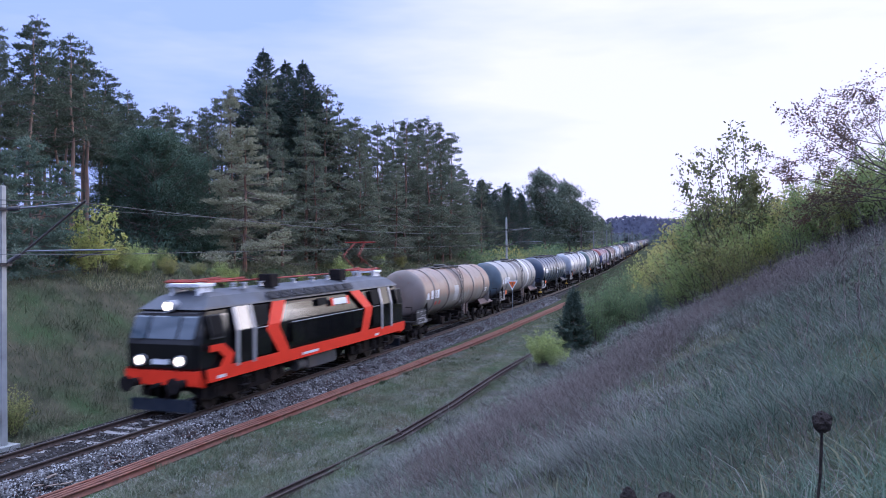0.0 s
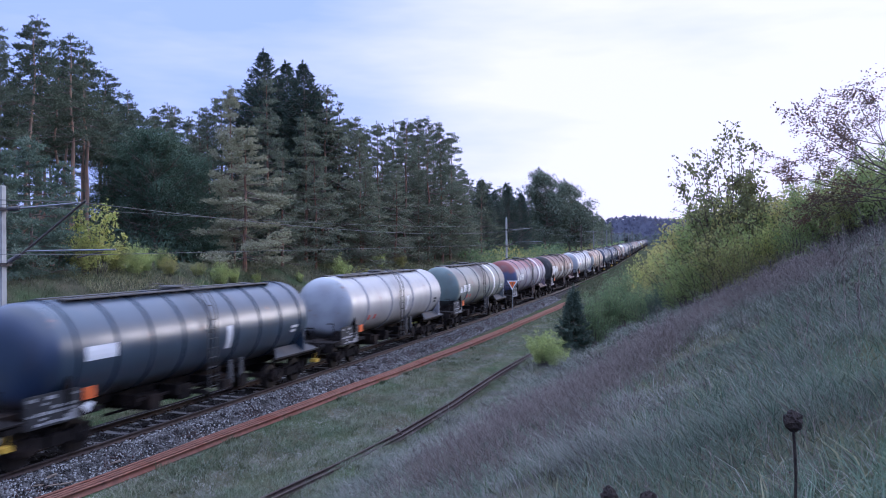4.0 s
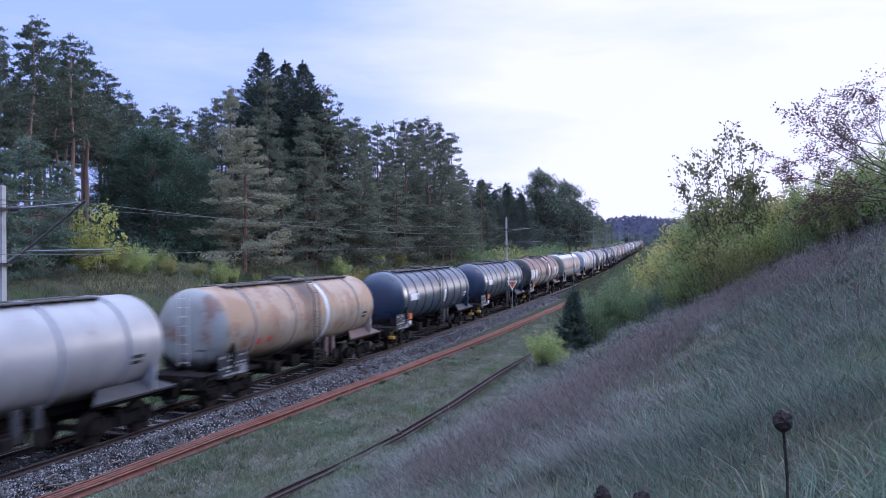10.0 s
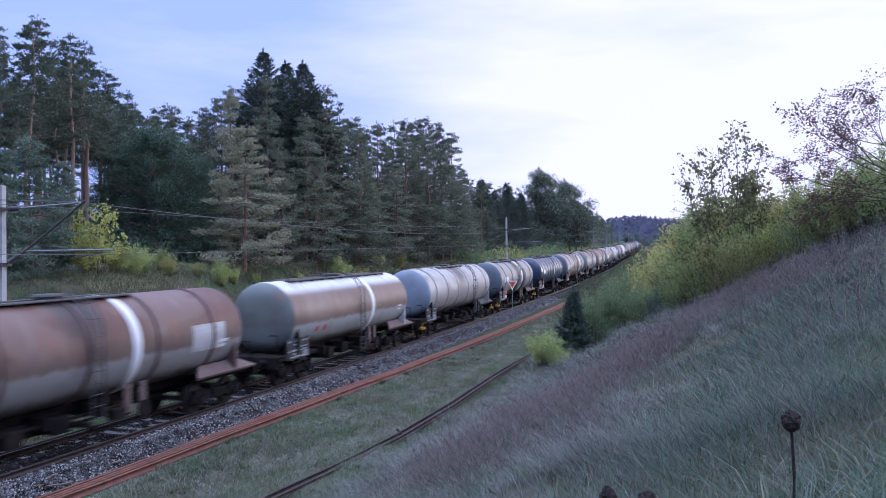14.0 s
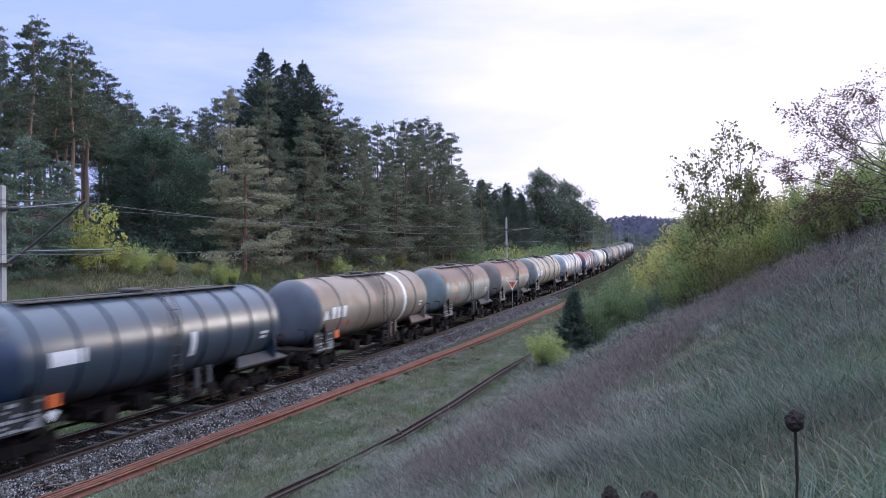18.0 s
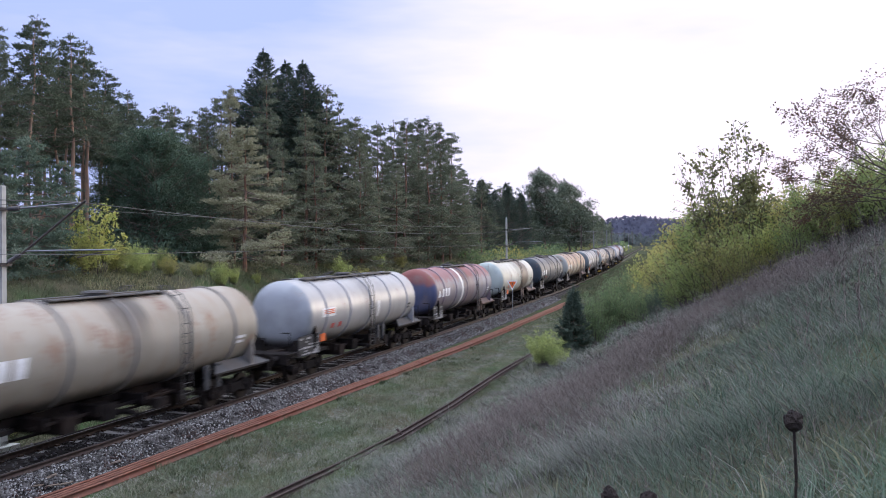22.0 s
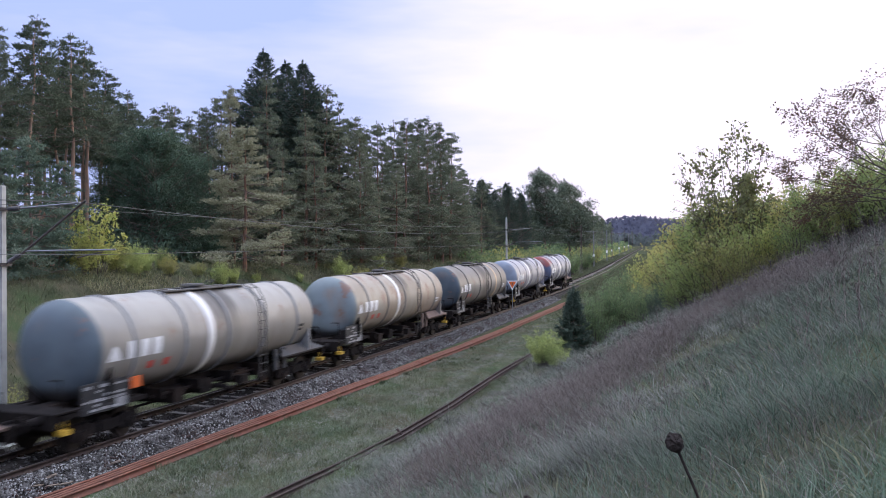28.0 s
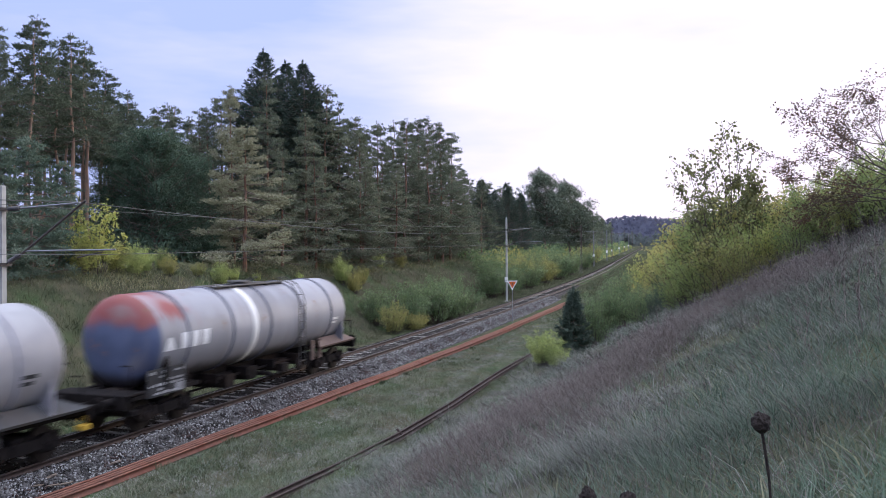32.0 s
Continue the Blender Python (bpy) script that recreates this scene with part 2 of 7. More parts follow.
def rod(bm, a, b, r, r2=None, n=8):
    a, b = Vector(a), Vector(b)
    d = b - a
    m = Matrix.Translation((a + b) / 2) @ d.to_track_quat("Z", "Y").to_matrix().to_4x4()
    bmesh.ops.create_cone(bm, cap_ends=True, segments=n, radius1=r, radius2=r if r2 is None else r2, depth=d.length, matrix=m)
    return bm


def prism(bm, outline, y0, y1, axis="y"):
    """An outline of (a, b) pairs swept along one axis."""
    def v(a, b, c):
        return (a, c, b) if axis == "y" else ((c, a, b) if axis == "x" else (a, b, c))
    lo = [bm.verts.new(v(a, b, y0)) for a, b in outline]
    hi = [bm.verts.new(v(a, b, y1)) for a, b in outline]
    n = len(outline)
    bm.faces.new(lo[::-1])
    bm.faces.new(hi)
    for i in range(n):
        bm.faces.new((lo[i], lo[(i + 1) % n], hi[(i + 1) % n], hi[i]))
    bmesh.ops.recalc_face_normals(bm, faces=bm.faces)
    return bm


def B():
    return bmesh.new()


def empty(name, m=None):
    ob = new(name)
    ob.empty_display_size = 0.3
    if m is not None:
        ob.matrix_basis = m
    return ob


# ---- the line: a straight, then a bend to the west on a rising grade ----
def line_x(s):
    s = np.asarray(s, float)
    u = np.maximum(s, -30) + 30
    return np.where(s < 95, -0.00006 * u ** 2, np.where(s < 160, -0.9375 - 0.015 * (s - 95) - 0.00035 * (s - 95) ** 2, -3.391 - 0.0605 * (s - 160)))


def line_z(s):
    s = np.asarray(s, float)
    u = np.maximum(s, -30) + 30
    return np.where(s < 98, 84.2e-6 * u ** 2, 1.3796 + 0.02155 * (np.minimum(s, 560) - 98))


def at_line(s, off=0.0, up=0.0):
    return Vector((float(line_x(s)) + off, float(s), float(line_z(s)) + up))


def line_pose(s, half=5.0):
    a, b = at_line(s - half), at_line(s + half)
    d = (b - a).normalized()
    yaw, pitch = math.atan2(-d.x, d.y), math.asin(d.z)
    return Matrix.Translation((a + b) / 2) @ Euler((pitch, 0, yaw)).to_matrix().to_4x4()


def smooth01(x):
    x = np.clip(x, 0, 1)
    return x * x * (3 - 2 * x)


def lumps(x, y):
    return 0.10 * np.sin(x * 0.9 + 1.3 * np.sin(y * 0.37)) * np.sin(y * 0.61 + x * 0.3) + 0.06 * np.sin(x * 2.1 + y * 1.3) * np.sin(y * 1.9 - x * 0.7)


def ground_z(x, y):
    """Height of the ground: a cutting with the line at its foot."""
    x, y = np.asarray(x, float), np.asarray(y, float)
    cx, cz = line_x(y), line_z(y)
    u = x - cx
    foot = cz - 0.72 + 0.46 * smooth01((y - 72) / 40) * smooth01((1500 - y) / 500)
    top = np.maximum(4.3 + 0.004 * np.clip(y, 0, 200), cz + 0.3)
    left = foot + (top - foot) * smooth01((-u - 4.4) / 9.0) + 0.05 * np.clip(-u - 13.4, 0, 60) * (y < 1000)
    bank = -0.2 + 0.5 * np.clip(x - 8.0, 0, 14) + 0.12 * np.clip(x - 22, 0, 60) - 0.02 * np.clip(y - 4, 0, 60)
    w = smooth01((x - 7.0) / 2.0)
    foot = foot + 0.22 * smooth01((5.2 - u) / 2.0)
    right = np.maximum(foot, foot * (1 - w) + bank * w)
    fade = smooth01((y - 80) / 80)
    right = right * (1 - fade) + (foot + 0.25 * np.clip(u - 7, 0, 12)) * fade
    rough = np.clip((np.abs(u) - 3.2) / 2.0, 0, 1) * np.clip(1.0 - (np.abs(y) - 150) / 200, 0, 1)
    return np.where(u < 0, left, right) + lumps(x, y) * rough


# ---- ground and line ----
def build_ground():
    ys = np.concatenate([np.linspace(-900, -60, 22)[:-1], np.linspace(-60, 0, 31)[:-1], np.linspace(0, 70, 141)[:-1], np.linspace(70, 180, 90)[:-1], np.linspace(180, 600, 70)[:-1], np.linspace(600, 4500, 26)])
    xs = np.concatenate([np.linspace(-3000, -120, 20)[:-1], np.linspace(-120, -30, 31)[:-1], np.linspace(-30, -2, 71)[:-1], np.linspace(-2, 30, 91)[:-1], np.linspace(30, 100, 25)[:-1], np.linspace(100, 3000, 18)])
    X, Y = np.meshgrid(xs, ys)
    Z = ground_z(X, Y)
    n, m = X.shape
    i = np.arange(n * m).reshape(n, m)
    F = np.stack([i[:-1, :-1], i[:-1, 1:], i[1:, 1:], i[1:, :-1]], -1).reshape(-1, 4)
    ob = new("ground", mesh_np("ground", np.stack([X, Y, Z], -1).reshape(-1, 3), F, MAT["soil"], smooth=True))
    return tagged(ob, "grassy earth of a railway cutting with sloping sides", "ground", kind="structure")


def sweep(name, outline, ss, mat, off=0.0, up=0.0, xfun=None, zfun=None, smooth=False):
    """An outline of (sideways, up) points carried along the line."""
    ss = np.asarray(ss, float)
    cx = line_x(ss) + off if xfun is None else xfun(ss)
    cz = line_z(ss) + up if zfun is None else zfun(ss)
    o = np.asarray(outline, float)
    V = np.stack([cx[:, None] + o[None, :, 0], np.repeat(ss[:, None], len(o), 1), cz[:, None] + o[None, :, 1]], -1)
    n, k = len(ss), len(o)
    i = np.arange(n * k).reshape(n, k)
    j = np.roll(i, -1, 1)
    F = np.stack([i[:-1], j[:-1], j[1:], i[1:]], -1).reshape(-1, 4)
    caps = []
    for row, flip in ((i[0], True), (i[-1], False)):
        for a in range(1, k // 2):
            q = [row[a - 1], row[a], row[k - 1 - a], row[k - a]]
            caps.append(q[::-1] if flip else q)
    F = np.concatenate([F, np.array(caps, int).reshape(-1, 4)])
    return new(name, mesh_np(name, V.reshape(-1, 3), F, mat, smooth=smooth))


RAIL = [(-0.07, -0.17), (-0.07, -0.155), (-0.012, -0.135), (-0.012, -0.045), (-0.036, -0.035), (-0.036, -0.002), (0.036, -0.002), (0.036, -0.035), (0.012, -0.045), (0.012, -0.135), (0.07, -0.155), (0.07, -0.17)]
S_LINE = np.concatenate([np.linspace(-560, -20, 60)[:-1], np.linspace(-20, 200, 221)[:-1], np.linspace(200, 640, 120)])


BED = [(-2.7, -0.78), (-1.95, -0.34), (-1.4, -0.15), (-0.9, -0.145), (-0.55, -0.175), (0.55, -0.175), (0.9, -0.145), (1.4, -0.15), (1.85, -0.40), (2.2, -0.50), (2.4, -0.75)]


def build_line():
    track = tagged(empty("track"), "single railway track on pale concrete sleepers and grey ballast", "railway track", kind="structure")
    bed = sweep("ballast_bed", BED, S_LINE, MAT["ballast"])
    child(bed, track)
    child(sweep("four_foot", [(-1.45, -0.22), (-1.45, -0.146), (-0.9, -0.139), (-0.55, -0.168), (0.55, -0.168), (0.9, -0.139), (1.12, -0.141), (1.12, -0.22)], S_LINE, MAT["oily"]), track, "dark oily ballast round the rails")
    for side in (-0.7525, 0.7525):
        r = child(sweep("rail", RAIL, S_LINE, MAT["rail"], side), track, "rusty steel running rail")
        child(sweep("rail_head", [(-0.03, -0.004), (-0.03, 0.002), (0.03, 0.002), (0.03, -0.004)], S_LINE, MAT["rail_head"], side), r, "polished running surface")
    # concrete sleepers with a waisted middle
    bm = B()
    prof = [(-1.28, -0.36), (1.28, -0.36), (1.28, -0.2), (1.2, -0.165), (0.55, -0.165), (0.4, -0.185), (-0.4, -0.185), (-0.55, -0.165), (-1.2, -0.165), (-1.28, -0.2)]
    prism(bm, prof, -0.13, 0.13)
    me = bpy.data.meshes.new("sleeper")
    bm.to_mesh(me)
    bm.free()
    me.materials.append(MAT["sleeper"])
    bm = B()
    for x in (-0.87, -0.635, 0.635, 0.87):
        box(bm, x - 0.04, x + 0.04, -0.06, 0.06, -0.17, -0.12)
    clips = bpy.data.meshes.new("rail_clips")
    bm.to_mesh(clips)
    bm.free()
    clips.materials.append(MAT["clip"])
    rnd = random.Random(5)
    s, k = 9.0, 0
    while k < 290:
        o = child(new("sleeper", me), track)
        o.matrix_basis = line_pose(s, 1) @ pose(rnd.uniform(-0.02, 0.02), 0, rnd.uniform(-0.002, 0.022), 0, rnd.uniform(-0.5, 0.5), rnd.uniform(-0.6, 0.6))
        if k < 110:
            child(new("rail_clips", clips), o)
        s += 0.6
        k += 1
    base = np.array([v.co[:] for v in me.vertices])
    bf = [[v for v in p.vertices] for p in me.polygons if len(p.vertices) == 4]
    V, F = [], []
    for q in np.concatenate([np.arange(-200, 9, 0.6), np.arange(s, 560, 0.6)]):
        F.append(np.array(bf) + len(V) * len(base))
        V.append(base + [float(line_x(q)), q, float(line_z(q)) - 0.012])
    tagged(child(new("far_sleepers", mesh_np("far_sleepers", np.concatenate(V), np.concatenate(F), MAT["sleeper"])), track), kind="stuff")
    return track


def ico_stones(name, P, size, mat, seed):
    """Loose broken stones: distorted octahedra at the points P."""
    rng = np.random.default_rng(seed)
    o = np.array([(1, 0, 0), (-1, 0, 0), (0, 1, 0), (0, -1, 0), (0, 0, 1), (0, 0, -1)], float)
    f = np.array([(0, 2, 4), (2, 1, 4), (1, 3, 4), (3, 0, 4), (2, 0, 5), (1, 2, 5), (3, 1, 5), (0, 3, 5)])
    n = len(P)
    q = rng.normal(size=(n, 3, 3))
    q, _ = np.linalg.qr(q)
    V = (o[None] * rng.uniform(0.55, 1.25, (n, 6, 1))) @ q
    V = V * (np.asarray(size).reshape(-1, 1, 1) * np.ones((n, 1, 1))) + P[:, None, :]
    F = f[None] + 6 * np.arange(n)[:, None, None]
    return new(name, mesh_np(name, V.reshape(-1, 3), F.reshape(-1, 3), mat))


def bed_z(u):
    return np.interp(u, [p[0] for p in BED], [p[1] for p in BED])


def build_stones():
    rng = np.random.default_rng(11)
    n = 46000
    y = 11 + 70 * rng.random(n) ** 1.7
    u = np.where(rng.random(n) < 0.86, rng.uniform(1.0, 2.3, n), rng.uniform(-2.3, 1.0, n))
    P = np.stack([line_x(y) + u, y, line_z(y) + bed_z(u) + 0.01], -1)
    ob = ico_stones("ballast_stones", P, rng.uniform(0.018, 0.052, n), MAT["stone"], 3)
    tagged(ob, "loose grey crushed stones lying on the ballast", "ballast", kind="stuff")
    n = 5200
    y = 11 + 70 * rng.random(n) ** 1.7
    u = rng.uniform(0.95, 2.25, n)
    P = np.stack([line_x(y) + u, y, line_z(y) + bed_z(u) + 0.025], -1)
    tagged(ico_stones("pale_stones", P, rng.uniform(0.02, 0.045, n), MAT["palestone"], 9), "single pale stones among the darker ballast", "ballast", kind="stuff")
    # dark clods left beside the sleepers
    n = 1500
    cy = rng.choice(np.arange(14, 75, 3.1), n) + rng.normal(0, 0.35, n)
    u = 1.75 + rng.normal(0, 0.14, n)
    P = np.stack([line_x(cy) + u, cy, line_z(cy) + bed_z(u) + rng.uniform(0.0, 0.08, n)], -1)
    tagged(ico_stones("earth_clods", P, rng.uniform(0.02, 0.05, n), MAT["oldrail"], 4), "dark clods of earth in heaps on the ballast", "earth", kind="stuff")


def build_spare_rails():
    """Four rusty rails laid along the foot of the ballast, and old dark ones beyond the grass."""
    ss = np.linspace(10, 76, 60)
    for i in range(4):
        def fx(s, i=i):
            return np.interp(s, [10, 15.6, 24, 34, 47, 76], [2.15, 2.28, 2.42, 2.7, 3.0, 2.95]) + 0.15 * (i - 1.5) + 0.012 * np.sin(s * 0.4 + i * 2)
        def fz(s):
            return line_z(s) - 0.31 + 0.012 * np.sin(s * 0.7)
        ob = sweep("spare_rail", RAIL, ss, MAT["rust"], xfun=fx, zfun=fz)
        tagged(ob, "long orange-rusty spare rail lying along the ballast", "rail", group="spare rails along the track")
    for i in range(2):
        def gx(s, i=i):
            return np.interp(s, [12, 16, 19.5, 23, 28, 36, 46], [6.0, 6.41, 6.79, 7.05, 7.15, 6.97, 6.9]) + 0.16 * i
        def gz(s, i=i):
            return line_z(s) - 0.50 + 0.05 * np.sin(s * 0.21 + 1) - 0.05 * i
        ob = sweep("old_rail", [(a * 0.7, b * 0.75) for a, b in RAIL], np.linspace(12, 45, 50), MAT["oldrail"], xfun=gx, zfun=gz)
        tagged(ob, "old dark rail lying crooked on wooden stubs in grass", "rail", group="old rails in the grass")
    for s, h in ((15.5, 0.3), (23.2, 0.45), (30.0, 0.35), (38, 0.3)):
        x = float(np.interp(s, [12, 16, 19.5, 23, 28, 36, 46], [6.0, 6.41, 6.79, 7.05, 7.15, 6.97, 6.9]))
        z = float(ground_z(x, s))
        bm = B()
        rod(bm, (x + 0.05, s, z - 0.1), (x + 0.1, s + 0.05, float(line_z(s)) - 0.58), 0.06, 0.05, 7)
        rod(bm, (x + 0.25, s, z - 0.1), (x - 0.1, s + 0.02, z + h * 0.6), 0.04, 0.035, 7)
        tagged(part("wooden_stub", bm, MAT["oldrail"], None), "dark wooden stub propping the old rails", "stub", group="rail props")
    # splintered boards left in the ballast
    rnd = random.Random(17)
    for u, y, ln, turn in ((1.80, 15.05, 0.55, 12), (1.95, 15.32, 0.45, 25), (1.72, 14.70, 0.60, 5), (1.60, 14.45, 0.50, -8), (1.72, 16.78, 0.50, 38), (1.50, 14.95, 0.40, 60)):
        bm = B()
        box(bm, -ln / 2, ln / 2, -0.05, 0.05, -0.012, 0.012, 0.004)
        for v in bm.verts:
            v.co.y += 0.02 * rnd.uniform(-1, 1) * (abs(v.co.x) > 0.1)
        ob = part("board", bm, MAT["oldboard"], None)
        ob.matrix_basis = pose(float(line_x(y)) + u, y, float(line_z(y)) + float(bed_z(u)) + 0.035, 3, -12, turn)
        tagged(ob, "short splintered grey-brown board lying on the ballast", "board", group="boards on the ballast")


def wire(name, pts, r, label, sag=0.0, n=14):
    bm = B()
    for a, b in zip(pts[:-1], pts[1:]):
        a, b = Vector(a), Vector(b)
        prev = a
        for k in range(1, n + 1):
            t = k / n
            q = a.lerp(b, t)
            q.z -= 4 * sag * t * (1 - t)
            rod(bm, prev, q, r, r, 5)
            prev = q
    return tagged(part(name, bm, MAT["wire"], None), label, "wire")


MAST_Y = (18.4, 79.5, 138.0, 219.0, 290.0, 363.0)


def build_masts():
    for k, y in enumerate(MAST_Y):
        near = k < 2
        off = (-3.72, -3.2, -3.5, -3.5, -3.5, -3.5)[k]
        b = at_line(y, off)
        b.z = float(ground_z(b.x, b.y)) - 0.1
        mast = tagged(empty("catenary_mast", Matrix.Translation(b)), "slim concrete catenary mast with a steel bracket arm" if near else "dark lattice catenary mast beside the track", "mast", group="masts along the line")
        top = (float(line_z(y)) + (7.2 if k == 0 else 8.0)) - b.z
        bm = B()
        if near:
            w0, w1 = (0.125, 0.105) if k == 0 else (0.10, 0.08)
            prism(bm, [(-w0, -w0), (w0, -w0), (w0, w0), (-w0, w0)], 0, top, "z")
            for v in bm.verts:
                if v.co.z > top / 2:
                    v.co.x *= w1 / w0
                    v.co.y *= w1 / w0
            bmesh.ops.bevel(bm, geom=bm.edges[:], offset=0.03, segments=2, affect="EDGES")
            part("pole", bm, MAT["concrete"], mast)
        else:
            for dx in (-0.14, 0.14):
                box(bm, dx - 0.04, dx + 0.04, -0.08, 0.08, 0, top)
            for j in range(int(top / 0.45)):
                s = 1 if j % 2 else -1
                rod(bm, (-0.14 * s, 0, j * 0.45), (0.14 * s, 0, j * 0.45 + 0.45), 0.025, n=5)
            part("pole", bm, MAT["darksteel"], mast)
        bm = B()
        prism(bm, [(-0.35, -0.35), (0.35, -0.35), (0.35, 0.35), (-0.35, 0.35)], -0.2, 0.22, "z")
        part("footing", bm, MAT["concrete"], mast, "square concrete footing")
        lz = float(line_z(y)) - b.z - (0.48 if k == 0 else 0.25)
        # bracket: tie, strut and registration arm, with insulators
        x1 = -off - 0.75
        bm = B()
        rod(bm, (0.75, 0, lz + 6.98), (x1, 0, lz + 7.08), 0.028)
        part("tie_rod", bm, MAT["steel"], mast)
        bm = B()
        rod(bm, (0.8, 0, lz + 5.62), (x1 + 0.2, 0, lz + 7.14), 0.035)
        part("strut", bm, MAT["darksteel"], mast)
        bm = B()
        rod(bm, (0.95, 0, lz + 5.70), (x1 + 1.25, 0, lz + 5.72), 0.025)
        part("registration_arm", bm, MAT["steel"], mast)
        bm = B()
        rod(bm, (x1 - 0.1, 0, lz + 5.5), (x1 + 0.8, 0, lz + 5.66), 0.02)
        part("steady_arm", bm, MAT["darksteel"], mast)
        for z0, z1 in ((6.96, 6.98), (5.3, 5.62)):
            bm = B()
            a, c = Vector((0.15, 0, lz + z0)), Vector((0.78, 0, lz + z1))
            rod(bm, a, c, 0.025)
            for j in range(6):
                q = a.lerp(c, 0.3 + 0.11 * j)
                d = (c - a).normalized() * 0.02
                rod(bm, q - d, q + d, 0.075, 0.05, 10)
            part("insulator", bm, MAT["insulator"], mast, "ribbed dark insulator")
        for z0 in (6.96, 5.3):
            bm = B()
            box(bm, -0.2, 0.2, -0.2, 0.2, lz + z0 - 0.05, lz + z0 + 0.05)
            part("clamp", bm, MAT["darksteel"], mast)
        if k in (0, 1, 3, 4):
            bm = B()
            zp = 0.95 if k == 0 else 2.15
            box(bm, -0.16, 0.16, -0.25, -0.2, zp, zp + (0.3 if k == 0 else 0.5), 0.008)
            part("plate", bm, MAT["white"], mast, "white enamel plate")
            bm = B()
            for j in range(2):
                box(bm, -0.1, 0.1, -0.258, -0.253, zp + 0.09 + 0.08 * j, zp + 0.12 + 0.08 * j)
            part("marking", bm, MAT["insulator"], mast, "two unreadable dark bars")
    # slim poles of a line of cable posts between the masts
    for y, h in ((162.0, 7.4), (200.0, 7.8), (255.0, 7.5), (325.0, 7.5)):
        b = at_line(y, -3.5)
        b.z = float(ground_z(b.x, b.y)) - 0.1
        post = tagged(empty("cable_post", Matrix.Translation(b)), "slim weathered grey post with a white plate", "post", group="posts along the line")
        bm = B()
        rod(bm, (0, 0, 0), (0, 0, h), 0.13, 0.09, 10)
        part("pole", bm, MAT["steel"], post)
        bm = B()
        box(bm, -0.18, 0.18, -0.2, -0.15, 2.1, 2.75, 0.01)
        part("plate", bm, MAT["white"], post, "white enamel plate")
        bm = B()
        box(bm, -0.5, 0.5, -0.05, 0.05, h - 0.5, h - 0.4)
        part("crossbar", bm, MAT["darksteel"], post)
    ends = [at_line(-45, -0.5, 7.1)] + [at_line(y, -0.78 + 0.1 * (k % 2), 6.62 if k == 0 else 6.85) for k, y in enumerate(MAST_Y)]
    wire("catenary_wire", ends, 0.012, "dull copper catenary wire over the track", 0.75)
    ends = [at_line(-45, 0.2, 5.55)] + [at_line(y, 0.25 if k % 2 else -0.2, 5.1 if k == 0 else 5.3) for k, y in enumerate(MAST_Y)]
    wire("contact_wire", ends, 0.009, "thin copper contact wire over the track", 0.05)
    ends = [at_line(-45, -3.4, 6.6)] + [at_line(y, -3.45, 6.62 if k == 0 else 7.2) for k, y in enumerate(MAST_Y)]
    wire("feeder_wire", ends, 0.008, "thin grey feeder wire along the masts", 0.35)
    for k in range(len(MAST_Y) - 1):
        a, b = MAST_Y[k], MAST_Y[k + 1]
        bm = B()
        for j in range(1, 8):
            t = j / 8
            y = a + (b - a) * t
            top = at_line(y, -0.74)
            za = float(line_z(a)) * (1 - t) + float(line_z(b)) * t + 6.8 - 4 * 0.75 * t * (1 - t)
            rod(bm, (top.x, y, za), (top.x + 0.7, y, float(line_z(y)) + 5.28), 0.005, n=4)
        tagged(part("dropper_wires", bm, MAT["wire"], None), "thin droppers between catenary and contact wire", "wire", kind="stuff")


def build_sign():
    """A warning triangle, point down, on a thin post."""
    p = SIGN
    z = float(line_z(p[1])) + float(bed_z(p[0] - float(line_x(p[1])))) - 0.05
    sign = tagged(empty("warning_sign", Matrix.Translation((p[0], p[1], z)) @ pose(0, 0, 0, 0, 0, 12)), "orange triangular signal board with white border on a thin post", "sign")
    top = p[2] - z
    bm = B()
    rod(bm, (0, 0, 0), (0, 0, top - 0.1), 0.028)
    part("post", bm, MAT["steel"], sign)
    w, h = p[3] / 2, p[3] * 0.9
    bm = B()
    prism(bm, [(-w, top), (0, top - h), (w, top)], -0.06, -0.045)
    part("border", bm, MAT["white"], sign, "white triangle border")
    bm = B()
    prism(bm, [(-w * 0.72, top - h * 0.1), (0, top - h * 0.8), (w * 0.72, top - h * 0.1)], -0.066, -0.061)
    part("face", bm, MAT["orange"], sign, "orange triangle face")
    bm = B()
    box(bm, -0.035, 0.035, -0.072, -0.0665, top - h * 0.48, top - h * 0.2)
    part("mark", bm, MAT["rust"], sign, "small dark upright mark")


SIGN = (2.05, 57.9, 3.27, 0.80)
build_ground()
build_line()
build_stones()
build_spare_rails()
build_masts()
build_sign()


# ---- the train ----
SPEED = 15.1476
TRAIN = {}
WHEELS = []


